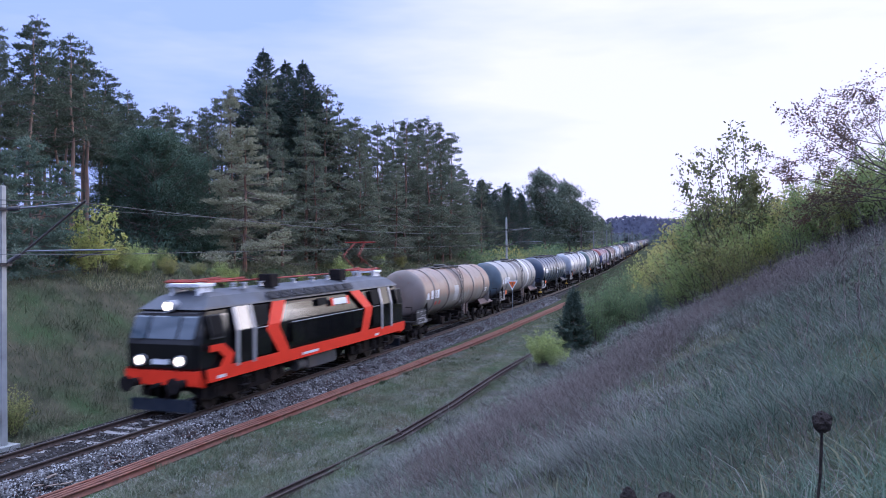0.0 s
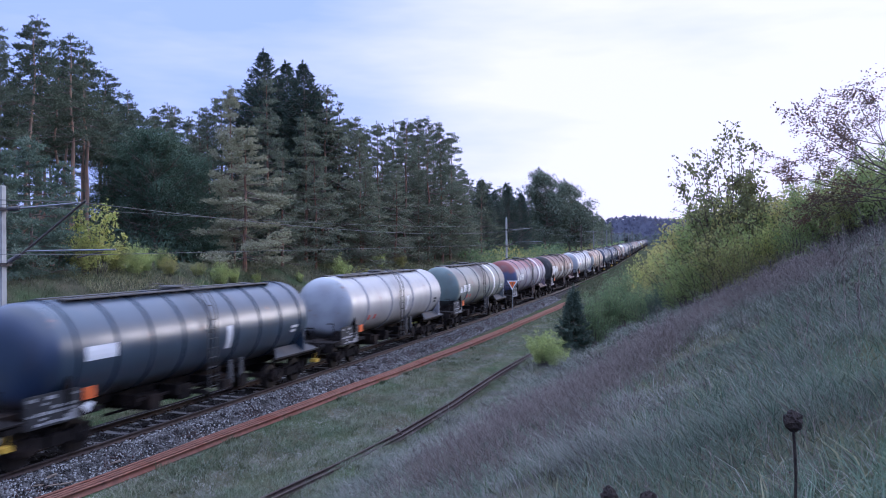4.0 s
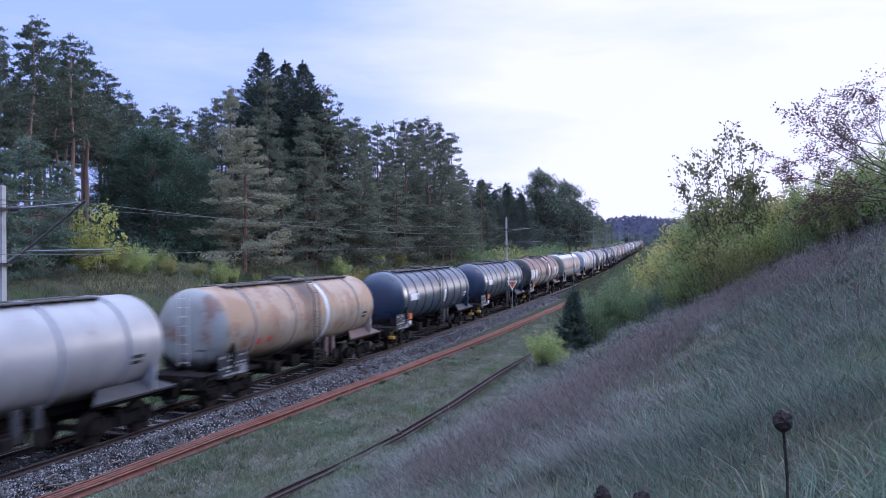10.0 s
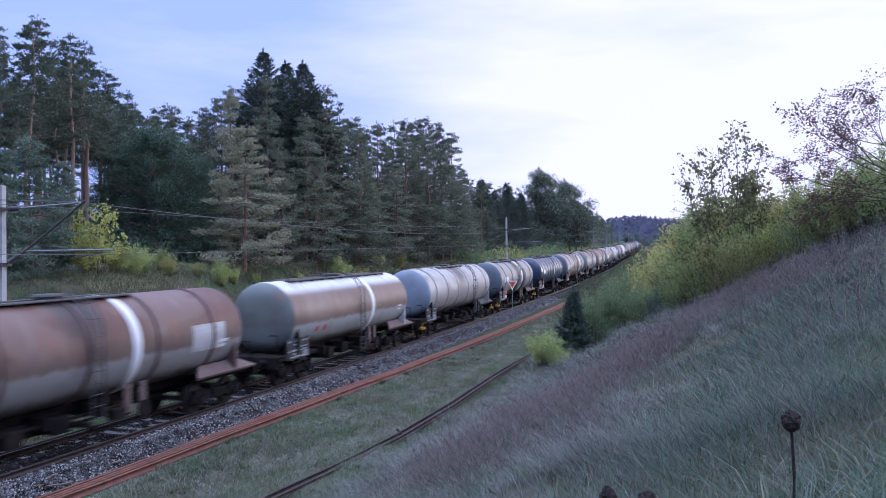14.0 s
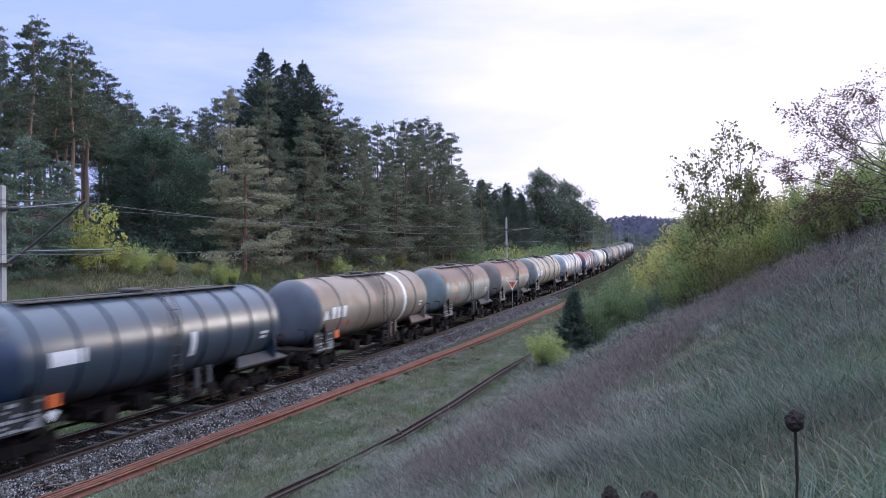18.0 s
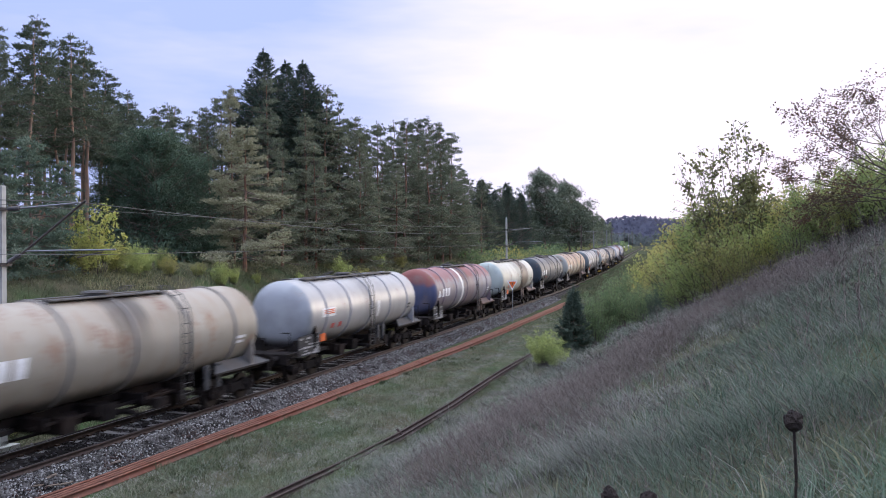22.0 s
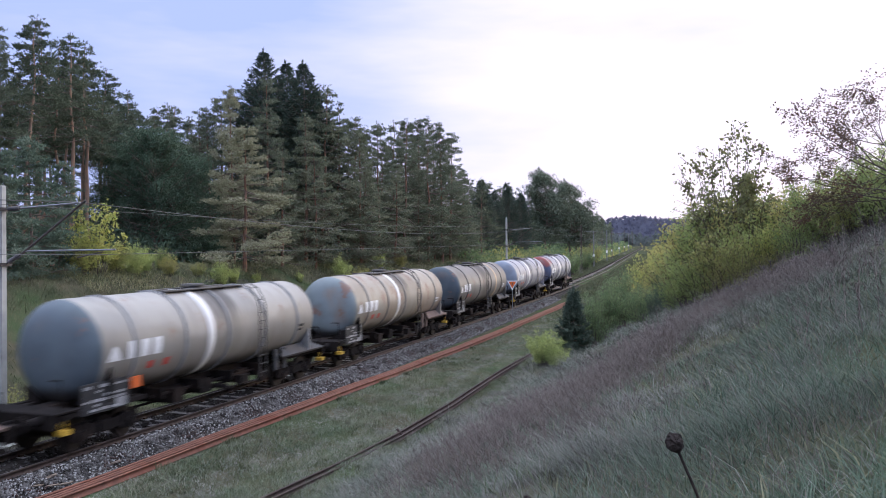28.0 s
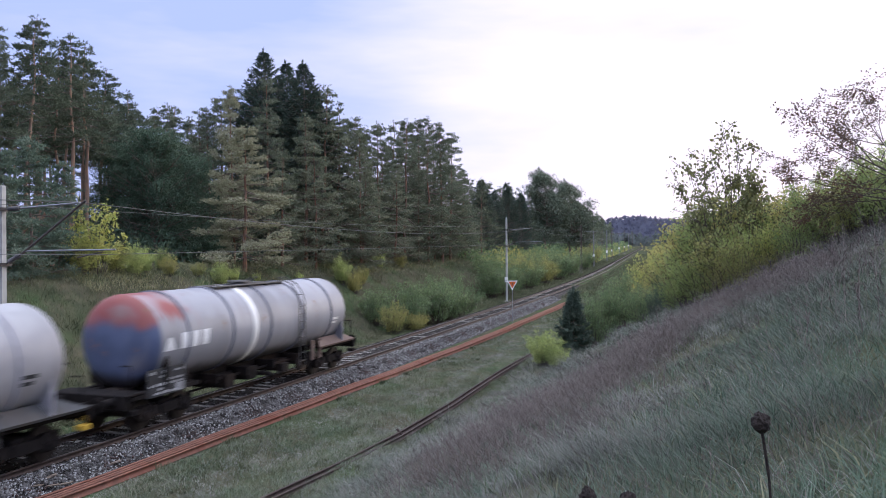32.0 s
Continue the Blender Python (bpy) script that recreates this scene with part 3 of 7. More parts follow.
def tank_paint(name, side, top, front, dirt, rust=0.2, topline=0.9, metal=0.0, rough=0.5, low=None, spill=0.8, span=1.0, keel=-2.0, patchy_=0.35, capped=False, spec=0.3, ragged=1.6, bays=0.5):
    """Weathered tank paint in the tank's own space: y along it, z up from its axis."""
    m = bpy.data.materials.new(name)
    m.use_nodes = True
    nt = m.node_tree
    b = nt.nodes["Principled BSDF"]
    N, L = nt.nodes.new, nt.links.new

    def math_node(op, a, c=None, d=None, clamp=False):
        n = N("ShaderNodeMath")
        n.operation, n.use_clamp = op, clamp
        for i, v in enumerate((a, c, d)):
            if v is None:
                continue
            if isinstance(v, (int, float)):
                n.inputs[i].default_value = v
            else:
                L(v, n.inputs[i])
        return n.outputs[0]

    def mix(fac, a, c):
        n = N("ShaderNodeMix")
        n.data_type = "RGBA"
        L(fac, n.inputs[0])
        for i, v in ((6, a), (7, c)):
            if isinstance(v, tuple):
                n.inputs[i].default_value = (*v, 1)
            else:
                L(v, n.inputs[i])
        return n.outputs[2]

    def noise_at(sx, sy, sz, scale, detail=5):
        mp = N("ShaderNodeMapping")
        mp.inputs["Scale"].default_value = (sx, sy, sz)
        L(tc.outputs["Object"], mp.inputs["Vector"])
        n = N("ShaderNodeTexNoise")
        n.inputs["Scale"].default_value, n.inputs["Detail"].default_value = scale, detail
        L(mp.outputs[0], n.inputs["Vector"])
        return n.outputs["Fac"]

    def step(v, lo, hi):
        n = N("ShaderNodeMapRange")
        n.interpolation_type = "SMOOTHSTEP"
        n.inputs[1].default_value, n.inputs[2].default_value = lo, hi
        L(v, n.inputs[0])
        return n.outputs[0]

    b.inputs["Specular IOR Level"].default_value = spec
    side, top = tuple(c * k for c, k in zip(side, (0.86, 0.84, 0.79))), tuple(c * k for c, k in zip(top, (0.86, 0.84, 0.79)))
    tc = N("ShaderNodeTexCoord")
    sep = N("ShaderNodeSeparateXYZ")
    L(tc.outputs["Object"], sep.inputs[0])
    z, y = sep.outputs["Z"], sep.outputs["Y"]
    streak = noise_at(0.5, 2.6, 0.22, 1.6)
    cloudy = noise_at(1, 1, 1, 0.9, 6)
    fine = noise_at(1, 1, 1, 9, 6)
    col = mix(step(cloudy, 0.35, 0.7), side, tuple(c * 0.82 for c in side))
    # bays between the rings fade differently
    wn = N("ShaderNodeTexWhiteNoise")
    wn.noise_dimensions = "2D"
    oi = N("ShaderNodeObjectInfo")
    cx = N("ShaderNodeCombineXYZ")
    L(math_node("FLOOR", math_node("MULTIPLY", math_node("ADD", y, math_node("MULTIPLY_ADD", fine, 0.10, 20.0)), 0.46)), cx.inputs[0])
    L(oi.outputs["Random"], cx.inputs[1])
    L(cx.outputs[0], wn.inputs["Vector"])
    tone = wn.outputs["Value"]
    col = mix(math_node("MULTIPLY", step(tone, 0.45, 1.0), bays), col, tuple(0.55 * a + 0.45 * c for a, c in zip(dirt, top)))
    col = mix(math_node("MULTIPLY", step(tone, 0.4, 0.0), bays * 0.7), col, tuple(min(0.6, c * 1.3 + 0.03) for c in side))
    if low:
        edge = math_node("ADD", z, math_node("MULTIPLY_ADD", streak, -0.5, 0.25))
        col = mix(step(edge, -0.35, -0.2), low, col)
    # faded or rusted upper part with a ragged lower border
    edge = math_node("ADD", z, math_node("MULTIPLY_ADD", streak, ragged, -ragged / 2))
    gen = N("ShaderNodeSeparateXYZ")
    L(tc.outputs["Generated"], gen.inputs[0])
    up = step(edge, topline - 0.22, topline + 0.12)
    if span < 1:
        up = math_node("MULTIPLY", up, step(math_node("ADD", gen.outputs["Y"], math_node("MULTIPLY_ADD", cloudy, 0.5, -0.25)), span + 0.08, span - 0.08))
    col = mix(up, col, top)
    # larger repainted or bleached areas
    fade = step(noise_at(1.0, 0.55, 0.8, 0.55, 2), 0.52, 0.60)
    col = mix(math_node("MULTIPLY", fade, patchy_), col, tuple(min(0.62, c * 1.25 + 0.04) for c in side))
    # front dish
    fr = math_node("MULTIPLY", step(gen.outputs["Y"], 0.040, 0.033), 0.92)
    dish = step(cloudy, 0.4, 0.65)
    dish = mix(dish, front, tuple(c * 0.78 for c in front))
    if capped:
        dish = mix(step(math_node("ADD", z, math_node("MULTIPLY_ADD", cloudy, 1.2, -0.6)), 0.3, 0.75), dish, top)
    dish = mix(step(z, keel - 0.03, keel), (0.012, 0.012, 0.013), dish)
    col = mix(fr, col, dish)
    # streaks of dirt running down, rust in blotches
    col = mix(math_node("MULTIPLY", step(streak, 0.52, 0.78), 0.55), col, dirt)
    col = mix(math_node("MULTIPLY", step(math_node("ADD", cloudy, math_node("MULTIPLY_ADD", fine, 0.3, -0.15)), 0.66 - 0.22 * rust, 0.78 - 0.2 * rust), 0.75), col, (0.20, 0.10, 0.065))
    # spill below the filling dome
    near = step(math_node("ABSOLUTE", math_node("ADD", y, math_node("MULTIPLY_ADD", streak, 1.6, -0.9))), 0.85, 0.4)
    near = math_node("MULTIPLY", near, math_node("MULTIPLY", step(z, -0.7, 1.2), spill))
    col = mix(near, col, (0.045, 0.038, 0.034))
    # dark brown towards the belly, with a ragged upper edge
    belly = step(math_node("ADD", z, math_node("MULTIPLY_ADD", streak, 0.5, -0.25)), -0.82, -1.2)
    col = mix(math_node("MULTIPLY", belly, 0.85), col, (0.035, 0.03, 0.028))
    L(col, b.inputs["Base Color"])
    b.inputs["Metallic"].default_value = metal
    r = math_node("MULTIPLY_ADD", streak, 0.35, rough - 0.15)
    L(r, b.inputs["Roughness"])
    bp = N("ShaderNodeBump")
    bp.inputs["Strength"].default_value, bp.inputs["Distance"].default_value = 0.12, 0.02
    L(cloudy, bp.inputs["Height"])
    L(bp.outputs[0], b.inputs["Normal"])
    return m


PAINT = {
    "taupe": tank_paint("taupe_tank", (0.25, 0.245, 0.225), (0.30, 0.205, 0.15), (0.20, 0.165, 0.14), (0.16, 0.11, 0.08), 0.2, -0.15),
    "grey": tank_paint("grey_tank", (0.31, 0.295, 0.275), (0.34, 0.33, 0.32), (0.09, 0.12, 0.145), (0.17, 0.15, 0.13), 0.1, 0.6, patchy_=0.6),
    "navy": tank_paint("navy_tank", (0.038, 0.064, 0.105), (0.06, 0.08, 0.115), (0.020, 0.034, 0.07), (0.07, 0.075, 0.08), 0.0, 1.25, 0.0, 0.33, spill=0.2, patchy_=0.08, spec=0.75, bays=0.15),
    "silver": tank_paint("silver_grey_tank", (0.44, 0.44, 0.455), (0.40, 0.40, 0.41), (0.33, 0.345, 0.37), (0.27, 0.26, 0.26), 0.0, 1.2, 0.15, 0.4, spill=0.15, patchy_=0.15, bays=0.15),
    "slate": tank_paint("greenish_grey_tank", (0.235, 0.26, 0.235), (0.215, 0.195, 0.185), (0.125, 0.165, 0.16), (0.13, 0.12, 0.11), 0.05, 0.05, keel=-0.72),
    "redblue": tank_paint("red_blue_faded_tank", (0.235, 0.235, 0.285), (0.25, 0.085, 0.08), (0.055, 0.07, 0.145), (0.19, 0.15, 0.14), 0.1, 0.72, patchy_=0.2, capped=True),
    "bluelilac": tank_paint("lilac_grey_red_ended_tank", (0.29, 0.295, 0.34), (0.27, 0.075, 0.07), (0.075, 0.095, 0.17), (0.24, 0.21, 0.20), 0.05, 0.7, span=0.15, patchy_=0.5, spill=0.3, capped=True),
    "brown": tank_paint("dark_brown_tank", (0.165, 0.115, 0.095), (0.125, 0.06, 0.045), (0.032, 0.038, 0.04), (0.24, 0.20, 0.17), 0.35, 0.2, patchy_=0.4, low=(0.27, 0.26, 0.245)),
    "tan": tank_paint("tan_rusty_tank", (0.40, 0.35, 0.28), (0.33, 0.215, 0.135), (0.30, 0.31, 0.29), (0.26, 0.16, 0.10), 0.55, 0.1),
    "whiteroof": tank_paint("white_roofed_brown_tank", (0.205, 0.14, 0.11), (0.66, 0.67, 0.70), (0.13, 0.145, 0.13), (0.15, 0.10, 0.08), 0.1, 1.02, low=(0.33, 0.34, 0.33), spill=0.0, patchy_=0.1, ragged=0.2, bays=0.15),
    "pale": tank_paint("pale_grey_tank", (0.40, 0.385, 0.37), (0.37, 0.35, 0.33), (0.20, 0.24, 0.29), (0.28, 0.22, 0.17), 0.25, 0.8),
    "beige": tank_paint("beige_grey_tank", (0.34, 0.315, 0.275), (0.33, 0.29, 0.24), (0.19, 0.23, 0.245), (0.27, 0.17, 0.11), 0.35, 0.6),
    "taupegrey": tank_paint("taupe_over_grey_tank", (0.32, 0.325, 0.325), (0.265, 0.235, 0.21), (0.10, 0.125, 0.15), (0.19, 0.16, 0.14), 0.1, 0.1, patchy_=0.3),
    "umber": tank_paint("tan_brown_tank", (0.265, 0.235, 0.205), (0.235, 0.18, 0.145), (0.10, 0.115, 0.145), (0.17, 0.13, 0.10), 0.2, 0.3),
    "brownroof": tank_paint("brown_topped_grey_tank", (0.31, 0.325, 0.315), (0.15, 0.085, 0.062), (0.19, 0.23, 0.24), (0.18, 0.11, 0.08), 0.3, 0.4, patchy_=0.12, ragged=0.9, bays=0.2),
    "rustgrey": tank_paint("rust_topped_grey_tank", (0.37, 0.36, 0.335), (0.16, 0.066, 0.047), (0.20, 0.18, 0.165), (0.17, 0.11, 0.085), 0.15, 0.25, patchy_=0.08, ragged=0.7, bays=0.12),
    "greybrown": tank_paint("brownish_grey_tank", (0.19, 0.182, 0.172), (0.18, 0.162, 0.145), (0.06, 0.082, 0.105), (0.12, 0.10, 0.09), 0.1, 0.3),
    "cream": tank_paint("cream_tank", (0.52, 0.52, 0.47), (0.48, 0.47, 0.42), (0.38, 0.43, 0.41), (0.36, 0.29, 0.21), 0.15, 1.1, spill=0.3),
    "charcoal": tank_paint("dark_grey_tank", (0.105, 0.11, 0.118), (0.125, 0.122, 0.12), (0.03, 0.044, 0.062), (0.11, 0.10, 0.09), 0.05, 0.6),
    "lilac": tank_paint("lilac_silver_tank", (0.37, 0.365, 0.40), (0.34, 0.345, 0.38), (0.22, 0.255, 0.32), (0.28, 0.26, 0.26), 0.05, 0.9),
}
RIB = {k: material(k + "_rib", c, tuple(x * 0.75 for x in c), 2.0, 0.5) for k, c in {
    "taupe": (0.22, 0.19, 0.17), "grey": (0.27, 0.27, 0.27), "navy": (0.025, 0.04, 0.065), "silver": (0.35, 0.35, 0.37), "slate": (0.16, 0.17, 0.17), "redblue": (0.22, 0.18, 0.22), "bluelilac": (0.2, 0.2, 0.23), "brown": (0.13, 0.085, 0.075), "tan": (0.36, 0.31, 0.26), "whiteroof": (0.50, 0.50, 0.50), "pale": (0.36, 0.35, 0.34), "umber": (0.20, 0.175, 0.155), "beige": (0.24, 0.22, 0.20), "taupegrey": (0.2, 0.185, 0.17), "brownroof": (0.25, 0.25, 0.25), "rustgrey": (0.15, 0.12, 0.11), "cream": (0.43, 0.41, 0.37), "charcoal": (0.10, 0.10, 0.11), "greybrown": (0.12, 0.115, 0.11), "lilac": (0.33, 0.32, 0.35)}.items()}
MAT.update({
    "under": material("grimy_underframe", (0.009, 0.008, 0.008), (0.022, 0.018, 0.017), 3, 0.9, 0.0, bump=0.3, c3=(0.04, 0.028, 0.022), stain=0.12, spec=0.1),
    "saddle": material("brown_end_saddle", (0.14, 0.098, 0.08), (0.19, 0.14, 0.118), 3, 0.8, bump=0.2, c3=(0.13, 0.09, 0.08), stain=0.3),
    "greysaddle": material("grey_end_saddle", (0.085, 0.085, 0.088), (0.055, 0.055, 0.057), 3, 0.7, bump=0.2, c3=(0.09, 0.075, 0.065), stain=0.3),
    "wheel": material("worn_wheel_steel", (0.05, 0.042, 0.038), (0.025, 0.021, 0.02), 4, 0.6, 0.4),
    "wheeltread": material("bright_wheel_tread", (0.40, 0.40, 0.41), (0.30, 0.30, 0.31), 8, 0.35, 1.0),
    "bandwhite": material("white_band_paint", (0.76, 0.755, 0.74), (0.68, 0.67, 0.65), 3, 0.55, c3=(0.50, 0.47, 0.43), stain=0.05),
    "bandtan": material("tan_band_paint", (0.48, 0.37, 0.24), (0.40, 0.31, 0.21), 3, 0.6),
    "oldwhite": material("faded_white_panel", (0.50, 0.49, 0.47), (0.38, 0.36, 0.34), 2.5, 0.6, c3=(0.28, 0.24, 0.21), stain=0.3),
    "stainbrown": material("brown_oil_stain", (0.15, 0.12, 0.095), (0.22, 0.175, 0.135), 1.2, 0.5, c3=(0.24, 0.13, 0.08), stain=0.2),
    "paledeck": material("dusty_walkway_plate", (0.24, 0.23, 0.23), (0.15, 0.135, 0.13), 2.5, 0.7, c3=(0.12, 0.07, 0.05), stain=0.3),
    "boardgrey": material("worn_grey_lettering", (0.46, 0.46, 0.47), (0.20, 0.20, 0.21), 2.2, 0.7, c3=(0.10, 0.10, 0.10), stain=0.3),
    "letter": material("white_lettering", (0.74, 0.74, 0.74), (0.62, 0.62, 0.62), 5, 0.55),
    "orangeplate": material("orange_warning_plate", (0.62, 0.14, 0.035), (0.52, 0.11, 0.03), 6, 0.6),
    "redmark": material("red_mark_paint", (0.55, 0.07, 0.05), (0.45, 0.06, 0.05), 6, 0.6),
    "blackmark": material("dark_panel_paint", (0.022, 0.023, 0.026), (0.04, 0.04, 0.042), 5, 0.6),
    "grate": material("walkway_grating", (0.11, 0.105, 0.10), (0.07, 0.065, 0.06), 12, 0.7, 0.4),
    "yellowmark": material("yellow_handrail_paint", (0.62, 0.40, 0.05), (0.50, 0.32, 0.05), 6, 0.6),
})


def saved(key, make):
    """Meshes that many wagons share are made once."""
    if key not in TRAIN:
        bm = B()
        make(bm)
        me = bpy.data.meshes.new(key)
        bm.to_mesh(me)
        bm.free()
        TRAIN[key] = me
    return TRAIN[key]


def shared(name, key, make, mat, parent, m=None, label="", smooth=False):
    fresh = key not in TRAIN
    me = saved(key, make)
    if fresh and smooth:
        me.polygons.foreach_set("use_smooth", np.ones(len(me.polygons), bool))
    mk = key + "|" + mat.name
    if mk not in TRAIN:
        c = me if not me.materials else me.copy()
        c.materials.clear()
        c.materials.append(mat)
        TRAIN[mk] = c
    ob = new(name, TRAIN[mk])
    if m is not None:
        ob.matrix_basis = m
    return child(ob, parent, label)


def revolve_y(bm, prof, n=36):
    """(y, radius) points turned about the y axis."""
    rings = []
    for y, r in prof:
        rings.append([bm.verts.new((r * math.sin(2 * math.pi * i / n), y, r * math.cos(2 * math.pi * i / n))) for i in range(n)] if r > 0 else [bm.verts.new((0, y, 0))])
    for a, c in zip(rings[:-1], rings[1:]):
        for i in range(n):
            j = (i + 1) % n
            if len(a) == 1:
                bm.faces.new((a[0], c[j], c[i]))
            elif len(c) == 1:
                bm.faces.new((a[i], a[j], c[0]))
            else:
                bm.faces.new((a[i], a[j], c[j], c[i]))
    bmesh.ops.recalc_face_normals(bm, faces=bm.faces)


def tank_shape(length, R):
    h = length / 2
    prof = [(-h, 0)]
    for k in range(1, 9):
        a = k / 8 * math.pi / 2
        prof.append((-h + 0.56 * (1 - math.cos(a)), R * math.sin(a) ** 0.58))
    prof += [(-h + 0.56 + (2 * h - 1.12) * k / 8, R) for k in range(1, 8)]
    return prof + [(-y, r) for y, r in prof[8::-1]]


def curved_patch(bm, pts, R):
    """Polygons of (y, angle) points laid on the tank's skin, angle 0 to the side, up positive."""
    for poly in pts:
        vs = [bm.verts.new((R * math.cos(a), y, R * math.sin(a))) for y, a in poly]
        bm.faces.new(vs)


def patch_rect(y0, y1, a0, a1, n=3):
    out = []
    for k in range(n):
        b0, b1 = a0 + (a1 - a0) * k / n, a0 + (a1 - a0) * (k + 1) / n
        out.append([(y0, b0), (y1, b0), (y1, b1), (y0, b1)])
    return out


def ladder(bm, x, y, z0, z1, w=0.42):
    for d in (-w / 2, w / 2):
        rod(bm, (x, y + d, z0), (x, y + d, z1), 0.022, n=6)
    k = z0 + 0.15
    while k < z1:
        rod(bm, (x, y - w / 2, k), (x, y + w / 2, k), 0.014, n=5)
        k += 0.3


def bogie_parts(parent, y, key):
    bg = empty("bogie", pose(0, y, 0))
    child(bg, parent, "black grimy two-axle bogie")

    def side(bm):
        prism(bm, [(-1.25, 0.42), (-1.1, 0.3), (-0.7, 0.3), (-0.5, 0.42), (0.5, 0.42), (0.7, 0.3), (1.1, 0.3), (1.25, 0.42), (1.25, 0.62), (0.8, 0.76), (0.35, 0.66), (-0.35, 0.66), (-0.8, 0.76), (-1.25, 0.62)], -0.07, 0.07, "x")
        for d in (-0.9, 0.9):
            rod(bm, (0.0, d, 0.46), (0.16, d, 0.46), 0.14, 0.12, 10)
            for e in (-0.22, 0.22):
                rod(bm, (0.04, d + e, 0.5), (0.04, d + e, 0.78), 0.085, n=8)
        box(bm, -0.02, 0.13, -0.28, 0.28, 0.4, 0.7, 0.02)
    for x in (-1.0, 1.0):
        shared("side_frame", "bogie_side", side, MAT["under"], bg, Matrix.Translation((x, 0, 0)) @ (Matrix.Diagonal((-1, 1, 1, 1)) if x < 0 else Matrix()))

    def bolster(bm):
        box(bm, -1.0, 1.0, -0.22, 0.22, 0.5, 0.8, 0.03)
        for d in (-1.22, 1.22):
            box(bm, -0.95, 0.95, d - 0.05, d + 0.05, 0.45, 0.6)
    shared("bolster", "bogie_bolster", bolster, MAT["under"], bg)

    def wheels(bm):
        rod(bm, (-0.95, 0, 0), (0.95, 0, 0), 0.08, n=10)
        for s in (-1, 1):
            for x0, x1, r0, r1 in ((0.69, 0.72, 0.485, 0.48), (0.72, 0.83, 0.455, 0.45), (0.66, 0.86, 0.16, 0.16)):
                rod(bm, (s * x0, 0, 0), (s * x1, 0, 0), r0, r1, 20)
    for d in (-0.9, 0.9):
        WHEELS.append((shared("wheelset", "wheelset", wheels, MAT["wheel"], bg, pose(0, d, 0.465), "worn steel wheels on an axle"), d, 0.465))
    return bg


def wagon(spec, short=0.0, tail=0.0):
    """A bogie tank wagon from its spec; its own y runs back along the train, its origin is on the rails."""
    L, look_, ribs, band, logo, saddle_, label = spec[:7]
    opts = spec[7] if len(spec) > 7 else ""
    R, zc = (1.40, 2.53)
    back = short / 2
    LT = L - 3.1 - 2 * back + tail
    back += tail / 2
    ob = tagged(empty("tank_wagon"), label, "tank wagon", group="wagons of the train")
    tk = Matrix.Translation((0, back, zc))
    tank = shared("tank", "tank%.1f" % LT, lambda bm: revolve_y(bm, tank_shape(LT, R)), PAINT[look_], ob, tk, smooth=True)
    # stiffening rings
    if "smooth" not in opts:
        for k in range(ribs):
            y = -LT / 2 + LT * (k + 0.75) / (ribs + 0.5)
            shared("rib", "rib%d" % (ribs > 6), lambda bm: revolve_y(bm, [(-0.06, R - 0.01), (-0.05, R + 0.045), (0.05, R + 0.045), (0.06, R - 0.01)] if ribs <= 6 else [(-0.04, R - 0.01), (-0.03, R + 0.03), (0.03, R + 0.03), (0.04, R - 0.01)]), RIB[look_], ob, pose(0, y + back, zc), smooth=False)
    if band:
        shared("band", "band%.2f" % (0.36 if band > 0 else 0.3), lambda bm: revolve_y(bm, [(-0.17, R + 0.006), (-0.165, R + 0.012), (0.165, R + 0.012), (0.17, R + 0.006)], 48), MAT["bandtan" if "tanband" in opts else "bandwhite"], ob, pose(0, back - LT / 2 + LT * abs(band), zc), "pale painted band", smooth=True)
    # filling dome, walkway and its rails
    def dome(bm):
        rod(bm, (0, 0, -0.1), (0, 0, 0.10), 0.36, 0.34, 16)
        rod(bm, (0, 0, 0.10), (0, 0, 0.15), 0.4, 0.36, 16)
        box(bm, -0.07, 0.07, -0.5, 0.5, 0.06, 0.11)
    shared("manhole", "manhole", dome, MAT["grate"], ob, pose(0, 0.2, zc + R))
    wl = LT * (0.75 if "longwalk" in opts else 0.34)

    def walk_(bm):
        for x in (-0.36, 0.36):
            box(bm, x - 0.15, x + 0.15, -wl / 2, wl / 2, -0.01, 0.025)
            for k in range(int(wl / 0.9) + 1):
                yy = -wl / 2 + 0.05 + k * (wl - 0.1) / int(wl / 0.9)
                box(bm, x - 0.15, x + 0.15, yy - 0.03, yy + 0.03, -0.18, -0.01)
        for x in (-0.55, 0.55):
            rod(bm, (x, -wl / 2, 0.0), (x, wl / 2, 0.0), 0.02, n=6)
    shared("walkway", "walkway%.1f" % wl, walk_, MAT["paledeck" if "palewalk" in opts else "grate"], ob, pose(0, 0.2, zc + R))
    # ladders
    ly = LT * (0.17 if "backladder" in opts else 0.02)

    def lad(bm):
        ladder(bm, 1.5, 0, 0.75, 3.1)
        pts = [(1.5, 3.1), (1.42, 3.45), (1.15, 3.85), (0.6, 4.12)]
        for d in (-0.21, 0.21):
            for (a, c), (e, g) in zip(pts[:-1], pts[1:]):
                rod(bm, (a, d, c), (e, d, g), 0.022, n=6)
        for a, c in pts[1:]:
            rod(bm, (a, -0.21, c), (a, 0.21, c), 0.014, n=5)
        rod(bm, (1.46, -0.05, 2.6), (1.3, -0.05, 2.6), 0.02, n=5)
    for sgn in (1, -1):
        shared("ladder", "ladder", lad, MAT["grate"], ob, pose(0, ly, 0) @ Matrix.Diagonal((sgn, 1, 1, 1)))
